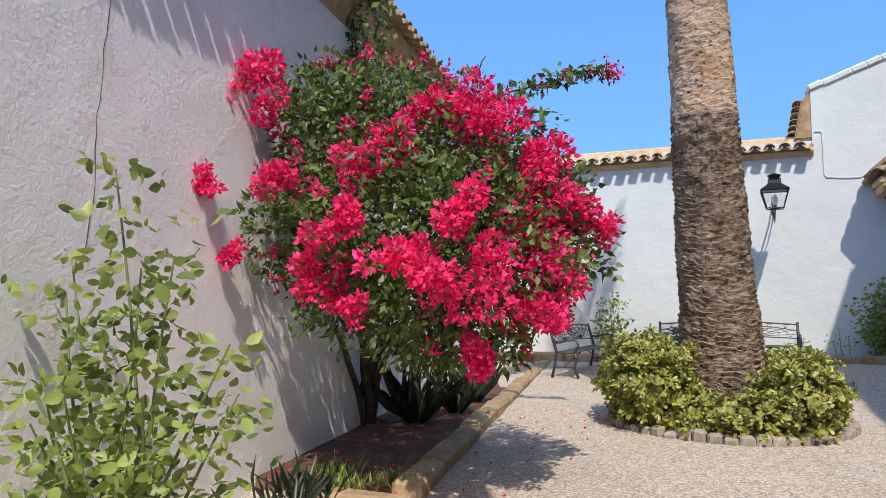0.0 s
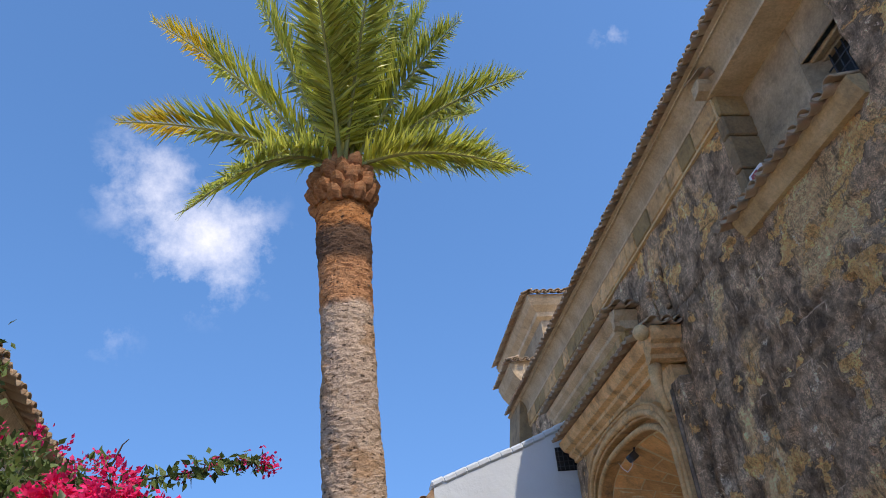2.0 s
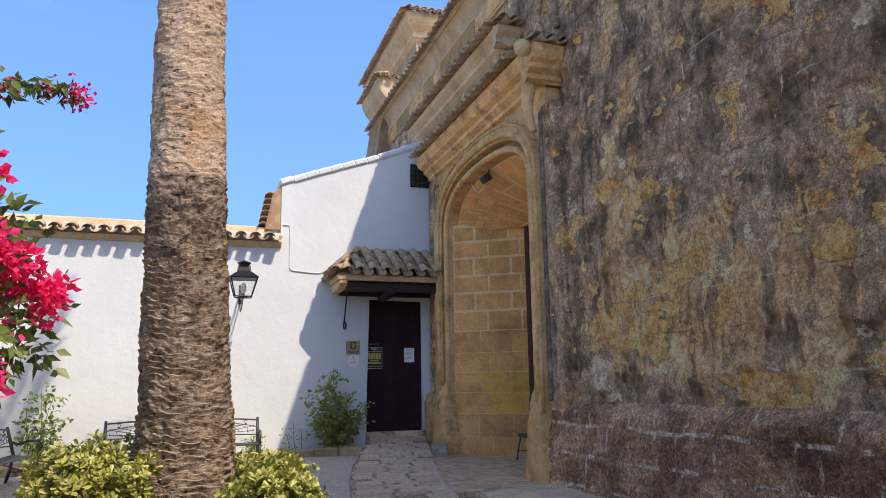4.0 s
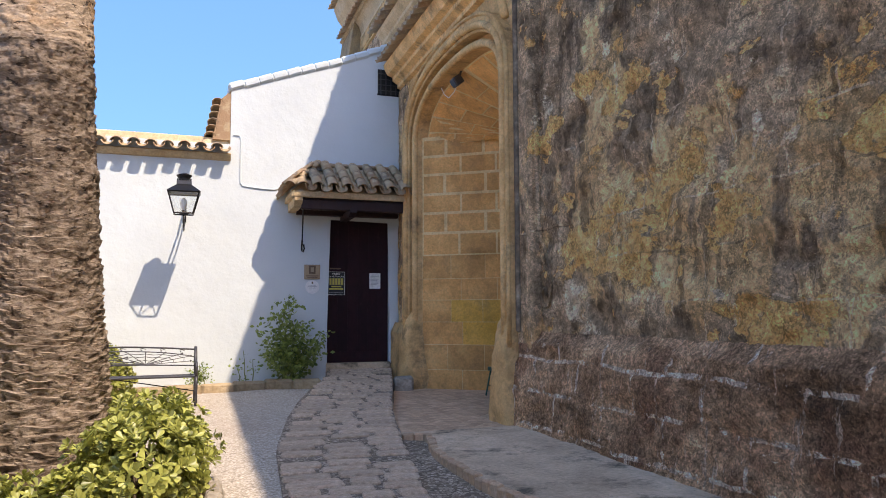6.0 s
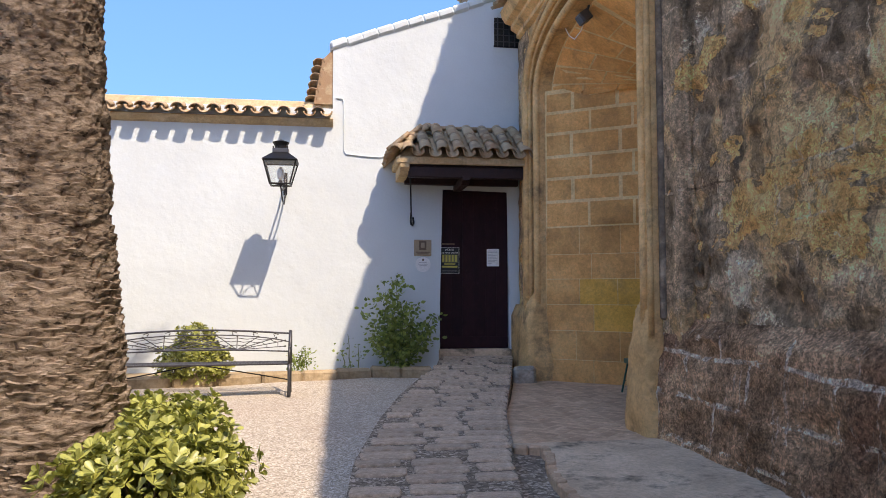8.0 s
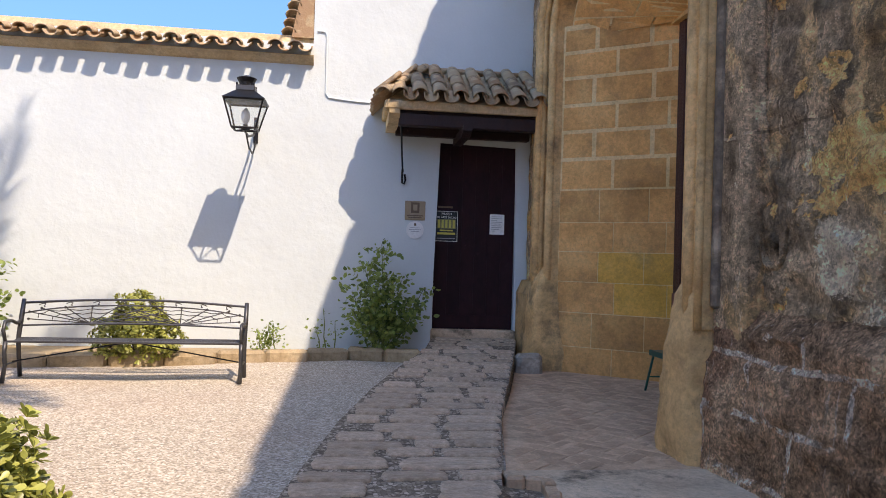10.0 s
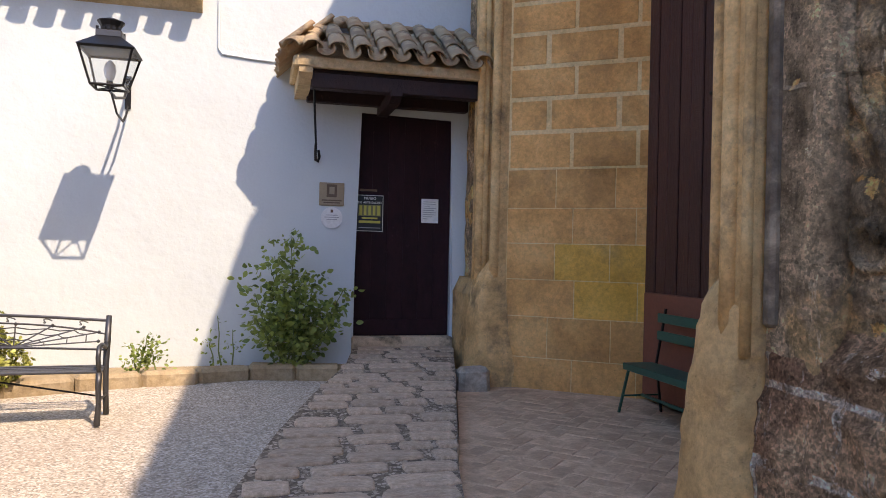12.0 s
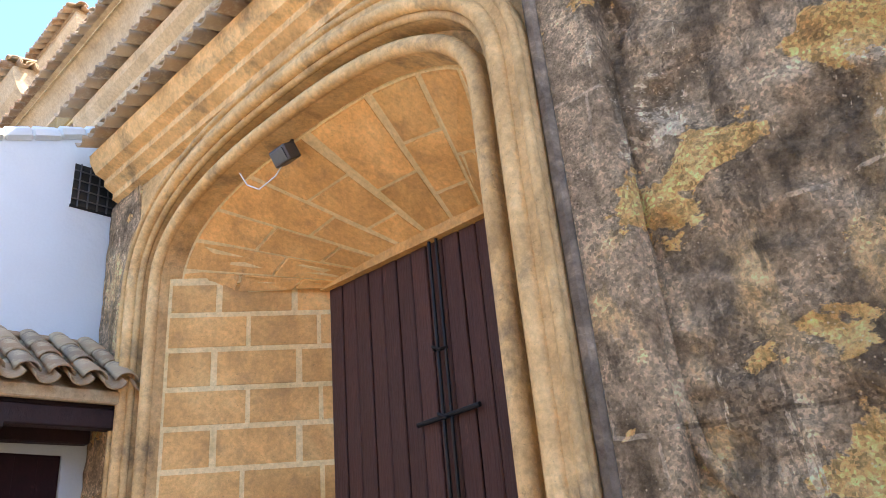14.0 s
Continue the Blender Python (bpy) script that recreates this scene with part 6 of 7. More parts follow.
SWORD_F = [(0, 1, 4, 3), (0, 3, 2), (2, 3, 5), (3, 4, 5)]
rng = np.random.default_rng(71)
for (x, y, n, ln) in ((-3.35, 7.0, 34, 0.75), (-3.2, 7.7, 26, 0.6), (-3.3, 8.6, 26, 0.6)):
    ob = thing("sword_plant", (x, y, 0.3), "dark sword-leaved plant in the shaded bed", "plant")
    a = rng.uniform(0, 2 * math.pi, n)
    up = rng.uniform(0.6, 2.4, n)
    d = np.stack([np.cos(a), np.sin(a), up], axis=1)
    spots = np.stack([x + 0.05 * np.cos(a), y + 0.05 * np.sin(a), np.full(n, 0.27)], axis=1)
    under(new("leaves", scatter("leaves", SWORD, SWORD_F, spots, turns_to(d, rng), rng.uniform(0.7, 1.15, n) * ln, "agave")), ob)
# grass tufts along the bed front
for (x, y, n, ln, mat) in ((-2.85, 4.05, 40, 0.32, "agave"), (-2.75, 4.5, 90, 0.12, "rose_leaf"), (-2.45, 4.7, 90, 0.12, "rose_leaf"), (-3.0, 4.7, 60, 0.14, "rose_leaf")):
    ob = thing("grass_tuft", (x, y, 0.25), "tuft of grass and weeds at the bed edge", "grass", kind="stuff")
    a = rng.uniform(0, 2 * math.pi, n)
    d = np.stack([np.cos(a), np.sin(a), rng.uniform(0.8, 3, n)], axis=1)
    spots = np.stack([x + rng.normal(0, 0.10, n), y + rng.normal(0, 0.10, n), np.full(n, 0.25)], axis=1)
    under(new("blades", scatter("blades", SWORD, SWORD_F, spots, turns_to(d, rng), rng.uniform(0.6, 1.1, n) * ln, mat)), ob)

# ---- left bed and its kerb ----
bed = thing("bed_west", left_at(0, 0.6, 0.1), "dark planted soil bed edged with sandstone kerb", "bed", kind="structure")
KO = 1.15
left_prism("soil", [(0, 0.0), (0, 0.27), (KO - 0.1, 0.25), (KO - 0.1, 0.0)], -1.3, 10.5, "soil", bed)
kr = random.Random(15)
s = -1.4
while s < 10.3:
    w = kr.uniform(0.45, 0.8)
    bm = bmesh.new()
    box(bm, -0.11, 0.11, 0.008, w - 0.008, 0.0, 0.30 + kr.uniform(-0.015, 0.015), bevel=0.03)
    lumpy(bm, 0.02, 4, s)
    base = left_at(s, KO, 0.03)
    for v in bm.verts:
        v.co = base + LN * v.co.x + LDIR * v.co.y + Vector((0, 0, v.co.z))
    part("kerb_stone", bm, "kerb", bed)
    s += w
part("kerb_stone", lumpy(boxed(-2.95, -2.15, 4.18, 4.36, 0.03, 0.29, bevel=0.03), 0.015, 4), "kerb", bed)
rng = np.random.default_rng(5)
n = 160
fall = np.stack([rng.uniform(-3.4, -1.4, n), rng.uniform(4.3, 8.5, n), np.zeros(n)], axis=1)
fall[:, 2] = [ground_z(q) + 0.02 for q in fall[:, 1]]
inbed = np.einsum("ij,j->i", fall - np.array(L0), np.array(LN)) < KO
fall[inbed, 2] = 0.275
me = scatter("fallen_bracts", BRACT, LEAF_F, fall, turns_to(np.stack([rng.normal(0, 1, n), rng.normal(0, 1, n), np.zeros(n)], axis=1), rng), rng.uniform(0.02, 0.045, n), "bract")
tagged(new("fallen_bracts", me), "fallen dried magenta bracts on soil and gravel", "petals", kind="stuff")

# ---- back bed kerb ----
kb = thing("bed_north", (0, 15.3, 0.25), "narrow soil bed with worn sandstone kerb along the white wall", "bed", kind="structure")
KL = [(-6.0, 13.9), (-0.4, 14.72), (0.73, 15.06), (1.76, 15.30), (2.72, 15.22)]
bm = bmesh.new()
outl = [(x, y) for x, y in KL] + [(2.9, 15.94), (-6.0, 15.94)]
prism(bm, outl, "z", 0.1, 0.345)
part("soil", bm, "kerb", kb)
for (xa, ya), (xb, yb) in zip(KL, KL[1:]):
    d = Vector((xb - xa, yb - ya, 0))
    L = d.length
    u = d.normalized()
    m = max(1, round(L / 0.62))
    for i in range(m):
        w = L / m
        bm = boxed(0.006, w - 0.006, -0.09, 0.10, 0, 0.20 + kr.uniform(-0.02, 0.02), bevel=0.035)
        lumpy(bm, 0.025, 4, i + xa)
        ob = part("kerb_stone", bm, "kerb", kb)
        q = Vector((xa, ya, ground_z(ya) - 0.04)) + u * w * i
        ob.matrix_basis = Matrix.Translation(q) @ Matrix.Rotation(math.atan2(u.y, u.x), 4, "Z")

# ---- benches ----


def iron_bench(at, turn, length, label):
    """Cast-iron garden bench with a spider-web back; front towards local -y, right end at x = 0."""
    ob = thing("iron_bench", (0, 0, 0), label, "bench", "iron garden benches")
    Lh = length
    yb, yf = 0.43, 0.0

    def back(x, z):
        """A place on the leaning back at height z."""
        return (x, yb - 0.10 + 0.28 * (z - 0.40), z)

    for x in (0.0, -Lh):
        part("leg", tube(bmesh.new(), [(x, yb - 0.02, 0), (x, yb - 0.07, 0.2), (x, yb - 0.10, 0.40), back(x, 0.62), back(x, 0.80)], [0.024, 0.022, 0.024, 0.026, 0.022], 8), "grey_iron", ob, smooth=True)
        part("leg", tube(bmesh.new(), [(x, yf - 0.03, 0), (x, yf + 0.03, 0.16), (x, yf + 0.0, 0.30), (x, yf + 0.02, 0.40)], [0.024, 0.02, 0.022, 0.024], 8), "grey_iron", ob, smooth=True)
        part("armrest", tube(bmesh.new(), [(x, yf + 0.02, 0.40), (x, yf - 0.04, 0.52), (x, yf + 0.0, 0.60), (x, yf + 0.14, 0.60), (x, yf + 0.28, 0.56), back(x, 0.58)], 0.018, 8), "grey_iron", ob, smooth=True)
        part("foot_brace", tube(bmesh.new(), [(x, yf, 0.17), (x, yb - 0.07, 0.17)], 0.010, 6), "grey_iron", ob)
    n = 9
    for i in range(n):
        y = yf + 0.02 + (yb - 0.12 - yf) * i / (n - 1)
        z = 0.405 - 0.02 * math.sin(math.pi * i / (n - 1))
        part("seat_slat", boxed(-Lh, 0, y - 0.016, y + 0.016, z - 0.008, z + 0.008, bevel=0.004), "grey_iron", ob)
    for s in (0, 1):
        x0, x1 = (0.0, -Lh * 0.5) if s == 0 else (-Lh, -Lh * 0.5)
        part("truss_rod", tube(bmesh.new(), [(x0, 0.2, 0.18), (x1, 0.2, 0.39)], 0.008, 6), "iron", ob)

    def top(u):
        return 0.76 + 0.05 * math.sin(math.pi * u)

    for k, (lo, r) in enumerate(((0.0, 0.013), (-0.06, 0.008))):
        part("top_rail", tube(bmesh.new(), [back(-Lh * u, top(u) + lo + (-0.05 if lo else 0) * abs(2 * u - 1) ** 4) for u in np.linspace(0, 1, 21)], r, 6), "grey_iron", ob)
    part("lower_rail", tube(bmesh.new(), [back(-Lh * u, 0.53 + 0.03 * math.sin(math.pi * u)) for u in np.linspace(0, 1, 15)], 0.010, 6), "grey_iron", ob)
    # web: two fans of spokes with hanging arcs
    for c in (0.30, 0.70):
        hub = (-Lh * c, 0.56)
        ends = []
        for a in np.linspace(0.12, math.pi - 0.12, 9):
            u = c - 0.33 * math.cos(a)
            z = 0.56 + 0.20 * math.sin(a) ** 0.8
            u = min(max(u, 0.03), 0.97)
            z = min(z, top(u) - 0.065)
            ends.append((-Lh * u, z))
            part("web_spoke", tube(bmesh.new(), [back(*hub), back(-Lh * u, z)], 0.006, 5), "grey_iron", ob)
            bm = bmesh.new()
            bmesh.ops.create_icosphere(bm, subdivisions=1, radius=0.016, matrix=Matrix.Translation(back(-Lh * u, z)))
            part("knob", bm, "grey_iron", ob)
        for f in (0.35, 0.62, 0.85):
            pts = []
            for (xa, za), (xb, zb) in zip(ends, ends[1:]):
                for w in (0.0, 0.5):
                    x = (xa * (1 - w) + xb * w) * f + hub[0] * (1 - f)
                    z = (za * (1 - w) + zb * w) * f + hub[1] * (1 - f) - (0.012 if w else 0)
                    pts.append(back(x, z))
            part("web_arc", tube(bmesh.new(), pts, 0.005, 5), "grey_iron", ob)
    # small scrolls under the top rail
    for i in range(8):
        u = 0.09 + 0.82 * i / 7
        s = 1 if i < 4 else -1
        pts = [back(-Lh * u + s * (0.05 - 0.012 * t) * math.cos(0.9 * t), top(u) - 0.032 + 0.016 * math.sin(0.9 * t)) for t in np.linspace(0, 6, 11)]
        part("scroll", tube(bmesh.new(), pts, 0.005, 5), "grey_iron", ob)
    m = Matrix.Translation(at) @ Matrix.Rotation(turn, 4, "Z")
    ob.matrix_basis = m
    return ob


iron_bench((0.66, 13.42, 0.30), radians(2.0), 2.26, "grey cast-iron garden bench with a spider-web back on gravel")
iron_bench((-2.45, 13.5, 0.27), radians(90.0 - 6), 2.0, "grey cast-iron garden bench standing beside the flower bed")


def green_bench():
    ob = thing("green_bench", (5.15, 12.7, 0.27), "slim green-painted bench with two back slats against the church door", "bench")
    y0, y1, g = 12.02, 13.32, 0.27
    part("seat", boxed(5.08, 5.36, y0 - 0.05, y1 + 0.05, g + 0.42, g + 0.45, bevel=0.008), "green", ob)
    part("seat_edge", boxed(5.06, 5.085, y0 - 0.05, y1 + 0.05, g + 0.39, g + 0.452, bevel=0.006), "green", ob)
    for z in (0.66, 0.82):
        part("back_slat", boxed(5.37, 5.395, y0 - 0.02, y1 + 0.0, g + z, g + z + 0.085, bevel=0.008), "green", ob)
    for y in (y0, y1):
        part("leg", tube(bmesh.new(), [(5.02, y + (0.03 if y == y1 else -0.03), g), (5.10, y, g + 0.42)], 0.014, 4), "green", ob)
        part("leg", tube(bmesh.new(), [(5.43, y, g), (5.36, y - 0.02, g + 0.45), (5.41, y - 0.08 * (1 if y == y1 else -1), g + 0.95)], 0.013, 4), "iron", ob)
        part("brace", tube(bmesh.new(), [(5.05, y, g + 0.16), (5.41, y, g + 0.16)], 0.010, 4), "green", ob)
    part("stretcher", boxed(5.22, 5.24, y0, y1, g + 0.15, g + 0.175), "green", ob)
    return ob


green_bench()

# ---- wall lantern ----


def lantern():
    c = Vector((0.405, 14.93, 0.035))
    ob = thing("wall_lantern", (c.x, WY, 3.1), "black iron square street lantern on a scrolled wall bracket", "lantern")

    def frame_ring(z, h, r):
        bm = bmesh.new()
        q = [Vector((c.x + sx * h, c.y + sy * h, z)) for sx, sy in ((-1, -1), (1, -1), (1, 1), (-1, 1))]
        for i in range(4):
            tube(bm, [q[i], q[(i + 1) % 4]], r, 5)
        return bm

    part("lower_frame", frame_ring(3.16, 0.145, 0.012), "iron", ob)
    part("upper_frame", frame_ring(3.50, 0.235, 0.016), "iron", ob)
    for sx, sy in ((-1, -1), (1, -1), (1, 1), (-1, 1)):
        part("post", tube(bmesh.new(), [(c.x + sx * 0.145, c.y + sy * 0.145, 3.16), (c.x + sx * 0.235, c.y + sy * 0.235, 3.50)], 0.012, 5), "iron", ob)
    for sx, sy in ((-1, 0), (1, 0), (0, -1), (0, 1)):
        bm = bmesh.new()
        tx, ty = -sy, sx
        vs = [bm.verts.new((c.x + sx * h + tx * w, c.y + sy * h + ty * w, z)) for h, w, z in ((0.142, -0.142, 3.165), (0.142, 0.142, 3.165), (0.232, 0.232, 3.495), (0.232, -0.232, 3.495))]
        bm.faces.new(vs)
        pane = part("pane", bm, "glass", ob)
        pane.visible_shadow = False
    bm = bmesh.new()
    lo = [bm.verts.new((c.x + sx * 0.255, c.y + sy * 0.255, 3.505)) for sx, sy in ((-1, -1), (1, -1), (1, 1), (-1, 1))]
    hi = [bm.verts.new((c.x + sx * 0.11, c.y + sy * 0.11, 3.625)) for sx, sy in ((-1, -1), (1, -1), (1, 1), (-1, 1))]
    for i in range(4):
        bm.faces.new((lo[i], lo[(i + 1) % 4], hi[(i + 1) % 4], hi[i]))
    bm.faces.new(lo[::-1])
    bm.faces.new(hi)
    part("hood", bm, "iron", ob)
    part("crown", boxed(c.x - 0.115, c.x + 0.115, c.y - 0.115, c.y + 0.115, 3.62, 3.69, bevel=0.008), "grey_iron", ob)
    for i in range(5):
        for s in (-1, 1):
            part("cresting", boxed(c.x - 0.10 + 0.05 * i - 0.012, c.x - 0.10 + 0.05 * i + 0.012, c.y + s * 0.11 - 0.006, c.y + s * 0.11 + 0.006, 3.69, 3.715), "iron", ob)
    part("chimney", tube(bmesh.new(), [(c.x, c.y, 3.68), (c.x, c.y, 3.74), (c.x, c.y, 3.785), (c.x, c.y, 3.79), (c.x, c.y, 3.83)], [0.085, 0.095, 0.125, 0.125, 0.02], 14), "iron", ob)
    part("bulb", tube(bmesh.new(), [(c.x, c.y, 3.22), (c.x, c.y, 3.26), (c.x, c.y, 3.32), (c.x, c.y, 3.38), (c.x, c.y, 3.42)], [0.02, 0.045, 0.058, 0.045, 0.012], 12), "white_plastic", ob, "white bulb", True)
    part("socket", tube(bmesh.new(), [(c.x, c.y, 3.14), (c.x, c.y, 3.22)], 0.03, 8), "iron", ob)
    for s in (-1, 1):
        part("floor_bar", tube(bmesh.new(), [(c.x - 0.145, c.y - 0.145 * s, 3.16), (c.x + 0.145, c.y + 0.145 * s, 3.16)], 0.008, 5), "iron", ob)
    part("bracket_arm", tube(bmesh.new(), [(c.x, c.y, 3.13), (c.x, c.y + 0.3, 3.12), (c.x, c.y + 0.8, 3.22), (c.x, WY, 3.42)], 0.015, 6), "iron", ob)
    part("bracket_scroll", tube(bmesh.new(), [(c.x, c.y + 0.10, 3.12), (c.x, c.y + 0.40, 2.98), (c.x, c.y + 0.75, 2.96), (c.x, WY - 0.10, 3.06), (c.x, WY, 3.18)], 0.012, 6), "iron", ob)
    part("wall_plate", boxed(c.x - 0.03, c.x + 0.03, WY - 0.015, WY + 0.01, 3.14, 3.5), "iron", ob)
    for o in ob.children:
        o.location.z += c.z
    return ob


lantern()

# ---- small things at the door ----
brk = thing("scroll_hook", (2.40, 15.6, 3.0), "twisted black iron hook hanging under the canopy beam", "iron hook")
part("rod", tube(bmesh.new(), [(2.36, 15.16, 3.40), (2.40, 15.5, 3.12), (2.44, 15.82, 2.90)], 0.013, 6), "iron", brk)
part("hook", tube(bmesh.new(), [(2.44, 15.82, 2.90), (2.44, 15.88, 2.80), (2.445, 15.90, 2.72), (2.47, 15.90, 2.70), (2.49, 15.90, 2.76), (2.475, 15.89, 2.84)], 0.016, 6), "iron", brk)
plaque = thing("tile_plaque", (2.645, WY, 2.34), "brownish glazed tile plaque with a heraldic shield", "plaque")
part("tile", boxed(2.50, 2.79, WY - 0.022, WY + 0.01, 2.20, 2.47, bevel=0.006), "tile_glaze", plaque)
part("shield", boxed(2.585, 2.705, WY - 0.027, WY - 0.018, 2.30, 2.45, bevel=0.004), "tile_dark", plaque)
part("shield_charge", boxed(2.615, 2.675, WY - 0.031, WY - 0.024, 2.335, 2.42, bevel=0.003), "tile_glaze", plaque)
part("text_bar", boxed(2.53, 2.76, WY - 0.027, WY - 0.018, 2.255, 2.27), "tile_dark", plaque)
part("text_bar", boxed(2.55, 2.74, WY - 0.027, WY - 0.018, 2.228, 2.243), "tile_dark", plaque)
disc = thing("round_plaque", (2.65, WY, 2.06), "round white ceramic plaque with faint grey lettering", "plaque")
part("disc", tube(bmesh.new(), [(2.65, WY - 0.022, 2.06), (2.65, WY + 0.01, 2.06)], 0.125, 28), "white_plastic", disc)
for z, w in ((2.09, 0.07), (2.065, 0.085), (2.04, 0.06)):
    part("text_bar", boxed(2.65 - w, 2.65 + w, WY - 0.026, WY - 0.02, z - 0.004, z + 0.004), "grey_print", disc)
part("emblem", boxed(2.635, 2.665, WY - 0.026, WY - 0.02, 2.12, 2.155), "tile_dark", disc)


def lettering(words, x, y, z, size, material, parent, name="lettering"):
    cu = bpy.data.curves.new(name, "FONT")
    cu.body, cu.size, cu.extrude, cu.align_x = words, size, 0.0008, "CENTER"
    tmp = new(name, cu)
    deps = bpy.context.evaluated_depsgraph_get()
    me = bpy.data.meshes.new_from_object(tmp.evaluated_get(deps))
    bpy.data.objects.remove(tmp)
    me.materials.clear()
    me.materials.append(M[material])
    ob = under(new(name, me), parent)
    ob.matrix_basis = pose(x, y, z, 90, 0, 0)
    return ob


PD = 16.066
poster = thing("poster", (3.115, PD, 2.13), "black museum poster with white and yellow print on the door", "poster")
part("sheet", boxed(2.945, 3.285, PD - 0.006, PD + 0.002, 1.91, 2.36), "black", poster)
part("border", boxed(2.953, 3.277, PD - 0.0085, PD - 0.005, 1.918, 2.352), "paper", poster)
part("field", boxed(2.959, 3.271, PD - 0.011, PD - 0.0075, 1.924, 2.346), "black", poster)
lettering("MUSEO", 3.115, PD - 0.0125, 2.298, 0.046, "paper", poster)
lettering("DE ARTE SACRO", 3.115, PD - 0.0125, 2.25, 0.038, "paper", poster)
part("picture", boxed(2.98, 3.25, PD - 0.0135, PD - 0.010, 2.10, 2.235), "olive", poster)
for i in range(5):
    part("figure_bar", boxed(2.99 + 0.054 * i, 3.02 + 0.054 * i, PD - 0.015, PD - 0.0125, 2.11, 2.225), "yellow", poster)
part("text_bar", boxed(3.02, 3.21, PD - 0.0135, PD - 0.010, 2.065, 2.085), "yellow", poster)
part("text_bar", boxed(2.985, 3.245, PD - 0.0135, PD - 0.010, 2.015, 2.045), "yellow", poster)
part("text_bar", boxed(2.985, 3.245, PD - 0.0135, PD - 0.010, 1.955, 1.963), "grey_print", poster)
notice = thing("notice", (3.86, PD, 2.19), "white printed paper notice on the dark door", "notice")
part("sheet", boxed(3.752, 3.965, PD - 0.006, PD + 0.002, 2.04, 2.335), "paper", notice)
for i, w in enumerate((0.15, 0.16, 0.08, 0.16, 0.14, 0.16, 0.15, 0.12, 0.06)):
    part("text_bar", boxed(3.775, 3.775 + w, PD - 0.008, PD - 0.005, 2.295 - 0.026 * i, 2.302 - 0.026 * i), "grey_print", notice)
sign = thing("door_label", (3.06, PD, 2.43), "faint narrow label above the poster", "label")
part("strip", boxed(2.99, 3.2, PD - 0.005, PD + 0.002, 2.40, 2.425), "tile_dark", sign)

# cable down the gable wall and along to the canopy
cable = thing("cable", (1.33, WY, 4.7), "thin white cable clipped to the whitewashed wall", "cable")
part("cable_run", tube(bmesh.new(), [(1.2, WY - 0.012, 4.80), (1.31, WY - 0.012, 4.79), (1.33, WY - 0.012, 4.74), (1.335, WY - 0.012, 4.2), (1.34, WY - 0.012, 3.93), (1.38, WY - 0.012, 3.87), (1.7, WY - 0.012, 3.84), (1.95, WY - 0.012, 3.83), (2.1, WY - 0.012, 3.92), (2.16, WY - 0.012, 4.0)], 0.012, 6), "whitewash", cable)

# barred window high in the white wall
w2 = thing("window_2", (4.1, WY, 6.0), "small dark barred window in the whitewashed gable", "window", kind="structure")
# black panel on the wall, coloured as the window's shaded inside
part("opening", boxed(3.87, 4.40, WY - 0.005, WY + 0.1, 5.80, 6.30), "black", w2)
part("frame", boxed(3.86, 4.41, WY - 0.012, WY + 0.02, 5.785, 5.815), "iron", w2)
for i in range(5):
    part("bar", tube(bmesh.new(), [(3.93 + 0.1 * i, WY - 0.02, 5.8), (3.93 + 0.1 * i, WY - 0.02, 6.3)], 0.009, 6), "grey_iron", w2)
for i in range(4):
    part("bar", tube(bmesh.new(), [(3.87, WY - 0.026, 5.88 + 0.11 * i), (4.40, WY - 0.026, 5.88 + 0.11 * i)], 0.008, 6), "grey_iron", w2)

# floodlight and its wire under the arch
fl = thing("floodlight", (4.45, 12.95, 5.2), "small grey floodlight under the portal arch", "floodlight")
fb = boxed(-0.07, 0.07, -0.10, 0.10, -0.07, 0.07, bevel=0.012)
bmesh.ops.rotate(fb, verts=fb.verts, matrix=Matrix.Rotation(radians(-35), 3, "Y"))
bmesh.ops.translate(fb, verts=fb.verts, vec=(4.42, 12.97, 5.20))
part("housing", fb, "grey_iron", fl)
fg = boxed(-0.005, 0.005, -0.08, 0.08, -0.05, 0.05)
bmesh.ops.translate(fg, verts=fg.verts, vec=(-0.073, 0, 0))
bmesh.ops.rotate(fg, verts=fg.verts, matrix=Matrix.Rotation(radians(-35), 3, "Y"))
bmesh.ops.translate(fg, verts=fg.verts, vec=(4.42, 12.97, 5.20))
part("lens", fg, "dark_glass", fl, "grey glass lens")
part("bracket", tube(bmesh.new(), [(4.46, 12.97, 5.26), (4.50, 12.97, 5.40)], 0.015, 6), "grey_iron", fl)
part("wire", tube(bmesh.new(), [(4.45, 12.97, 5.2), (4.42, 13.1, 5.06), (4.40, 13.3, 5.02), (4.38, 13.45, 5.12), (4.34, 13.5, 5.24)], 0.006, 5), "white_plastic", fl)
sp2 = thing("floodlight", (4.15, 14.3, 5.75), "small black spotlight in the portal spandrel", "floodlight")
part("housing", boxed(4.20, 4.32, 13.95, 14.07, 5.66, 5.78, bevel=0.015), "black", sp2)

# ---- paving (pieces last) ----


def ramp_edges(y):
    xl = float(np.interp(y, (4.0, 7.0, 8.3, 9.76, 11.5, 12.67, 13.75, 15.1, 15.9), (1.02, 1.20, 1.30, 1.41, 1.72, 2.00, 2.32, 2.78, 2.95)))
    xr = float(np.interp(y, (4.0, 7.0, 8.0, 8.67, 9.65, 10.7, 11.9, 13.0, 14.75, 15.9), (2.02, 2.17, 2.31, 2.46, 2.63, 2.84, 3.10, 3.40, 3.86, 4.15)))
    z = float(np.interp(y, (4.0, 7.0, 9.0, 10.7, 12.0, 13.0, 14.75, 15.3, 15.9), (0.235, 0.272, 0.298, 0.335, 0.37, 0.41, 0.48, 0.52, 0.55)))
    return xl, xr, z


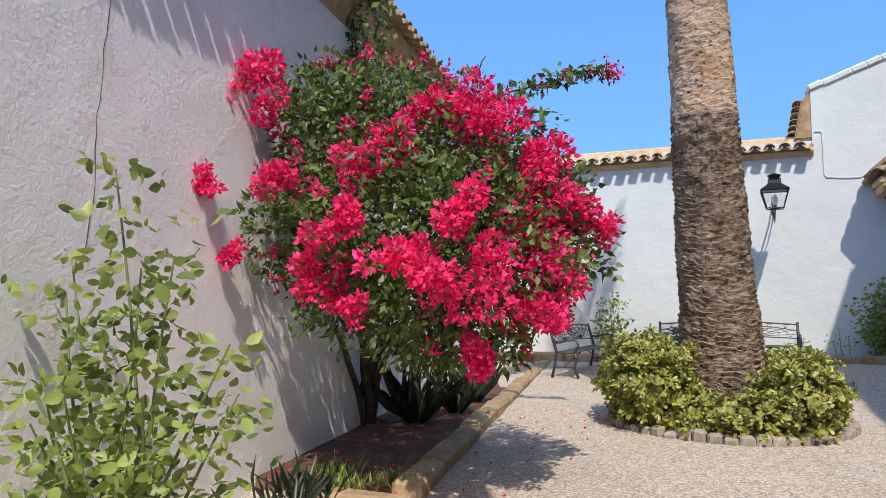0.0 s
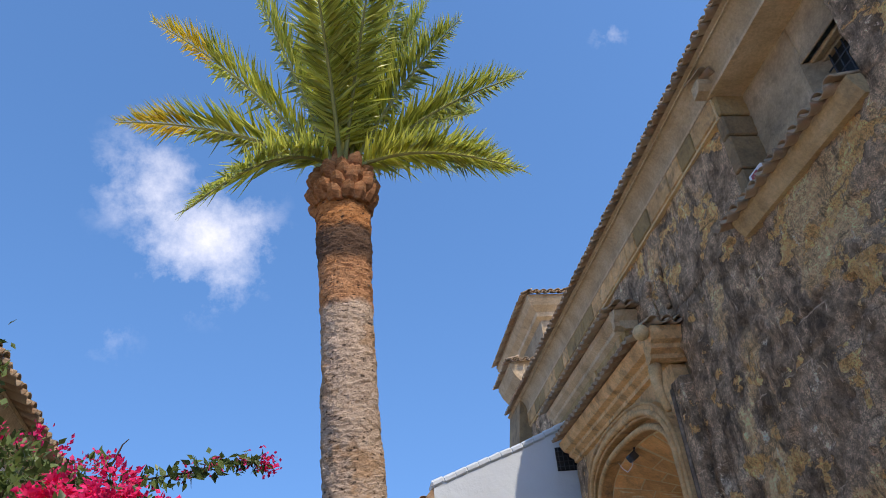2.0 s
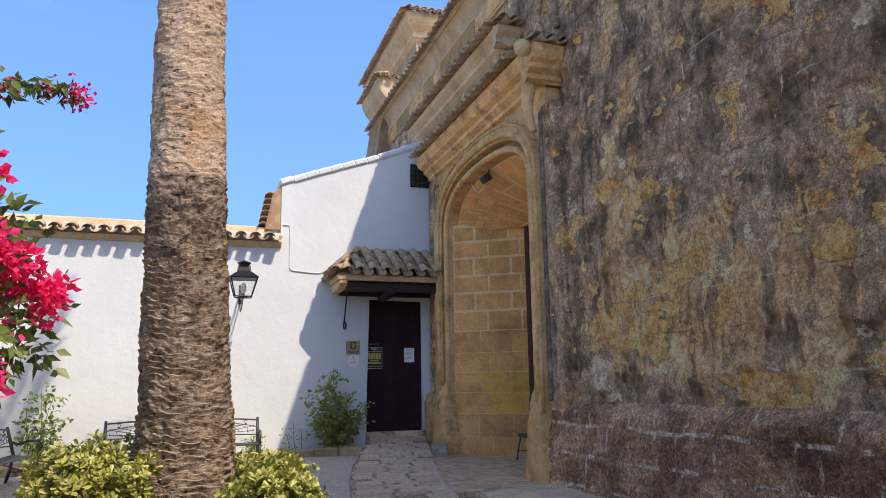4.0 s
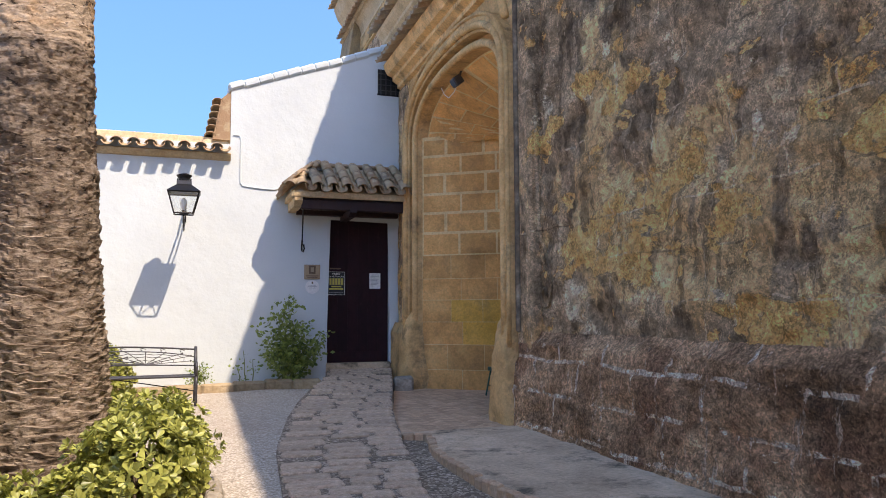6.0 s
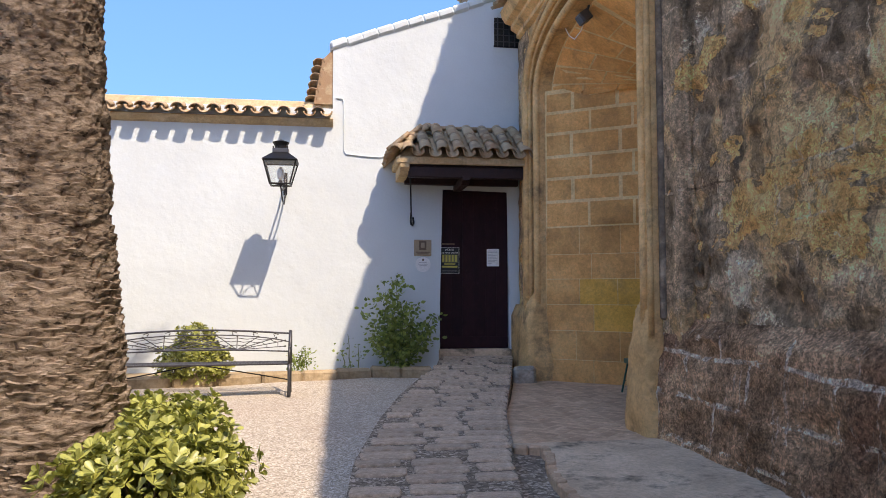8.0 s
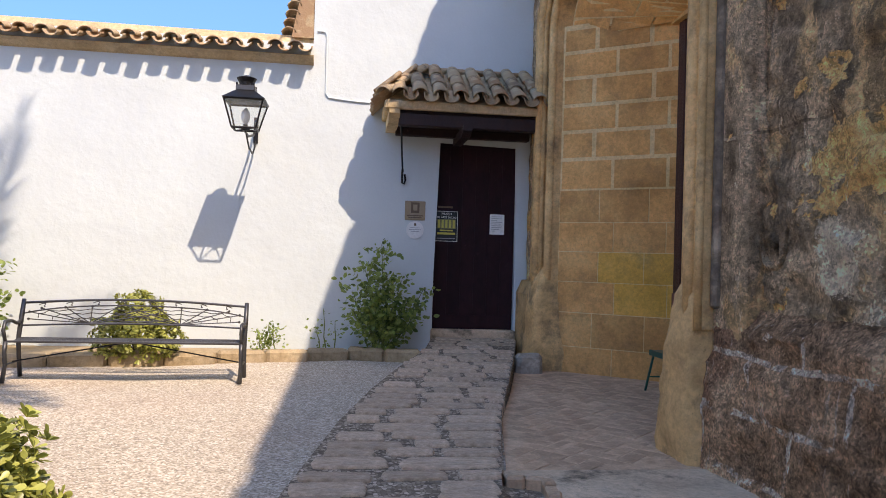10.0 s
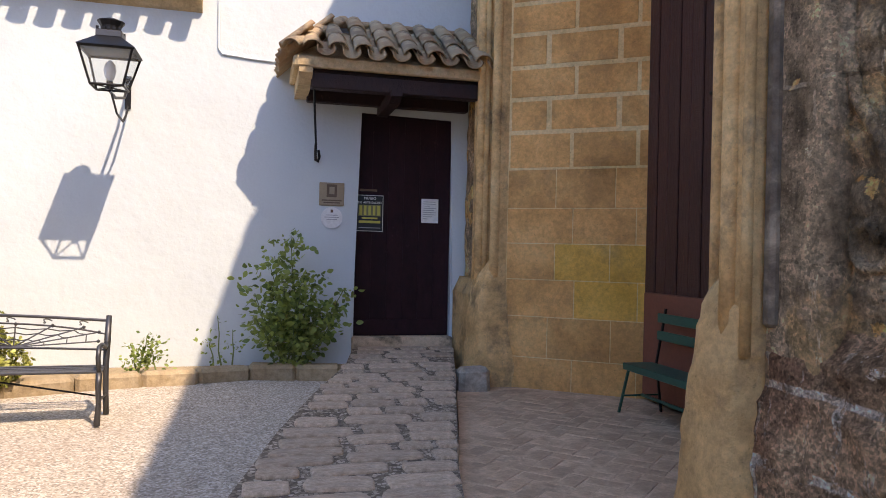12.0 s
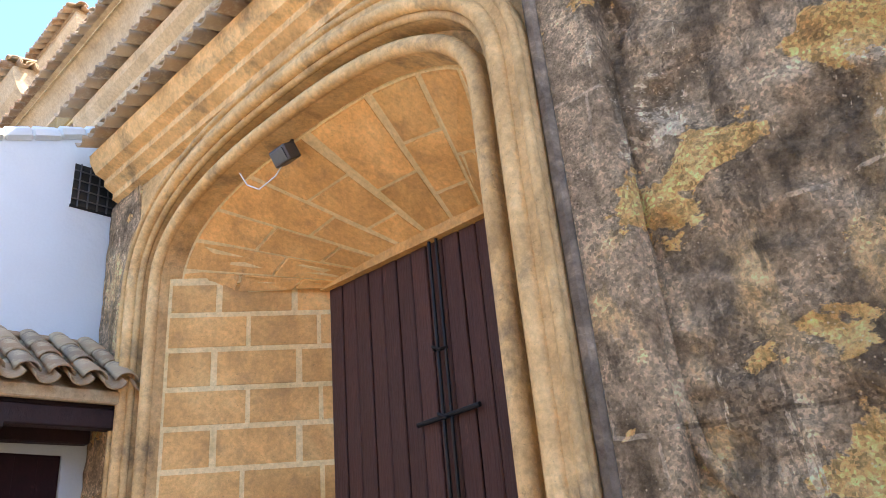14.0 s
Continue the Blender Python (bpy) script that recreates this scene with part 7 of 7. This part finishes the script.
ramp = thing("path", (2.2, 11, 0.2), "rising cobbled path of rough grey stones up to the dark door", "path", kind="structure")
bm = bmesh.new()
prev = None
for y in np.linspace(4.0, 15.92, 60):
    xl, xr, z = ramp_edges(y)
    row = [bm.verts.new(p) for p in ((xl - 0.03, y, 0.0), (xl - 0.02, y, z - 0.018), (xr, y, z - 0.016), (xr + 0.02, y, 0.0))]
    if prev:
        for i in range(3):
            bm.faces.new((prev[i], prev[i + 1], row[i + 1], row[i]))
    prev = row
part("bedding", bm, "path_bed", ramp)
cr = random.Random(33)


def stone_mesh(w, d, h, seed):
    """A worn cobble: an irregular flat-topped stone."""
    bm = bmesh.new()
    n = 12
    lo, mid, top = [], [], []
    for i in range(n):
        a = 2 * math.pi * i / n
        k = 1 + 0.10 * noise.noise(Vector((math.cos(a) * 1.5, math.sin(a) * 1.5, seed * 3.7)))
        c, s = math.cos(a), math.sin(a)
        x = w / 2 * math.copysign(abs(c) ** 0.34, c) * k
        y = d / 2 * math.copysign(abs(s) ** 0.34, s) * k
        lo.append(bm.verts.new((x, y, -0.06)))
        mid.append(bm.verts.new((x * 0.98, y * 0.98, h * 0.55)))
        top.append(bm.verts.new((x * 0.93, y * 0.88, h + 0.006 * noise.noise(Vector((x * 9, y * 9, seed))))))
    for a, b in ((lo, mid), (mid, top)):
        for i in range(n):
            bm.faces.new((a[i], a[(i + 1) % n], b[(i + 1) % n], b[i]))
    bm.faces.new(top)
    return mesh_of("cobble", bm, "cobble")


STONES = [stone_mesh(1, 1, 0.022, k) for k in range(7)]
y = 4.1
while y < 15.75:
    d = cr.uniform(0.15, 0.24)
    xl, xr, z = ramp_edges(y + d / 2)
    x = xl + cr.uniform(-0.03, 0.05)
    while x < xr - 0.1:
        w = cr.uniform(0.22, 0.56)
        if x + w > xr - 0.16:
            w = max(0.16, xr - x)
        zz = ramp_edges(y + d / 2)[2] - 0.018
        m = Matrix.Translation((x + w / 2, y + d / 2 + cr.uniform(-0.03, 0.03) + 0.03 * (x - xl), zz)) @ Matrix.Rotation(cr.uniform(-0.09, 0.09) - 0.02, 4, "Z") @ Matrix.Rotation(cr.uniform(-0.02, 0.02), 4, "Y") @ Matrix.Rotation(0.04, 4, "X") @ Matrix.Diagonal((w * 0.97, d * 0.92, 1.0, 1))
        if cr.random() < 0.965:
            piece("cobble", STONES[cr.randrange(7)], ramp, m)
        x += w + cr.uniform(0.018, 0.06)
    y += d + cr.uniform(0.018, 0.045)
part("end_stone", lumpy(boxed(3.84, 4.16, 14.45, 14.72, 0.2, 0.5, bevel=0.05), 0.03, 4), "edging", ramp, "dark rough block at the path corner")

# cement apron along the church
apron = thing("pavement_apron", (3.6, 8, 0.2), "worn grey cement apron along the church wall", "pavement", kind="structure")
edge = [(2.76, 10.32), (2.76, 10.16), (2.99, 10.08), (2.98, 9.85), (2.88, 9.5), (2.81, 9.1), (2.79, 8.6), (2.79, 7.9), (2.86, 7.3), (3.02, 6.6), (3.2, 5.4), (3.3, 3.0), (3.3, -5.0)]
bm = bmesh.new()
prism(bm, edge + [(4.7, -5.0), (4.7, 10.32)], "z", 0.0, 0.285)
bmesh.ops.bevel(bm, geom=[e for e in bm.edges if all(v.co.z > 0.28 for v in e.verts)], offset=0.012, segments=1, affect="EDGES")
part("slab", bm, "cement", apron)
# a row of bricks on edge keeps the cement from the gravel channel
er = random.Random(17)
for (xa, ya), (xb, yb) in zip(edge[1:9], edge[2:10]):
    run = Vector((xb - xa, yb - ya, 0))
    m = max(1, round(run.length / 0.13))
    for i in range(m):
        w = run.length / m
        bm = boxed(0.004, w - 0.004, -0.035, 0.045, 0, 0.20 + er.uniform(-0.012, 0.008), bevel=0.012)
        ob = part("edge_brick", lumpy(bm, 0.008, 9, i + xa), "brick", apron)
        ob.matrix_basis = Matrix.Translation(Vector((xa, ya, 0.098)) + run.normalized() * w * i) @ Matrix.Rotation(math.atan2(run.y, run.x), 4, "Z")
channel = bmesh.new()
prev = None
for y in np.linspace(3.2, 10.15, 40):
    xa, xb = ramp_edges(y)[1] - 0.03, float(np.interp(y, (3.0, 5.4, 6.6, 7.3, 7.9, 8.6, 9.1, 9.5, 9.85, 10.2), (3.3, 3.2, 3.02, 2.86, 2.79, 2.79, 2.81, 2.88, 2.98, 2.99))) + 0.03
    row = [channel.verts.new((xa + (xb - xa) * f, y, ground_z(y) - 0.022 + 0.012 * noise.noise(Vector((f * 9, y * 6, 3))))) for f in (0, 0.25, 0.5, 0.75, 1)]
    if prev:
        for i in range(4):
            channel.faces.new((prev[i], prev[i + 1], row[i + 1], row[i]))
    prev = row
part("gravel_channel", channel, "path_bed", apron, "strip of dark coarse gravel between path and apron")
floor = thing("floor", (4, 12.5, 0.2), "worn herringbone brick floor before the church door", "floor", kind="structure")
bm = bmesh.new()
prism(bm, [(2.80, 10.33), (5.6, 10.33), (5.6, 14.8), (3.92, 14.9), (3.42, 13.0), (3.1, 11.9)], "z", 0.0, 0.2705)
part("bedding", bm, "brick", floor)
U = 0.135
bb = bmesh.new()
box(bb, 0.005, 2 * U - 0.005, 0.005, U - 0.005, -0.04, 0.012, bevel=0.006)
BRICK = mesh_of("brick", bb, "brick")
c45 = math.cos(math.pi / 4)
for i in range(-24, 24):
    for j in range(-24, 24):
        k = (i - j) % 4
        if k not in (0, 3):
            continue
        mx, my = (i + 1, j + 0.5) if k == 0 else (i + 0.5, j + 1)
        wx, wy = 4.1 + c45 * U * (mx - my), 12.4 + c45 * U * (mx + my)
        if not (10.42 < wy < 14.3 and ramp_edges(wy)[1] + 0.13 < wx < 5.4) or ((wy < 11.0 + 0.1 * (wx - 4.1) or wy > 14.15 - 0.5 * (wx - 4.4)) and wx > 4.0):
            continue
        turn = math.pi / 4 + (0 if k == 0 else math.pi / 2)
        ox, oy = c45 * U * (i - j), c45 * U * (i + j)
        if k == 3:
            ox, oy = c45 * U * (i + 1 - j), c45 * U * (i + 1 + j)
        m = Matrix.Translation((4.1 + ox, 12.4 + oy, 0.262 + cr.uniform(-0.005, 0.003))) @ Matrix.Rotation(turn, 4, "Z") @ Matrix.Rotation(cr.uniform(-0.012, 0.012), 4, "X")
        piece("brick", BRICK, floor, m)
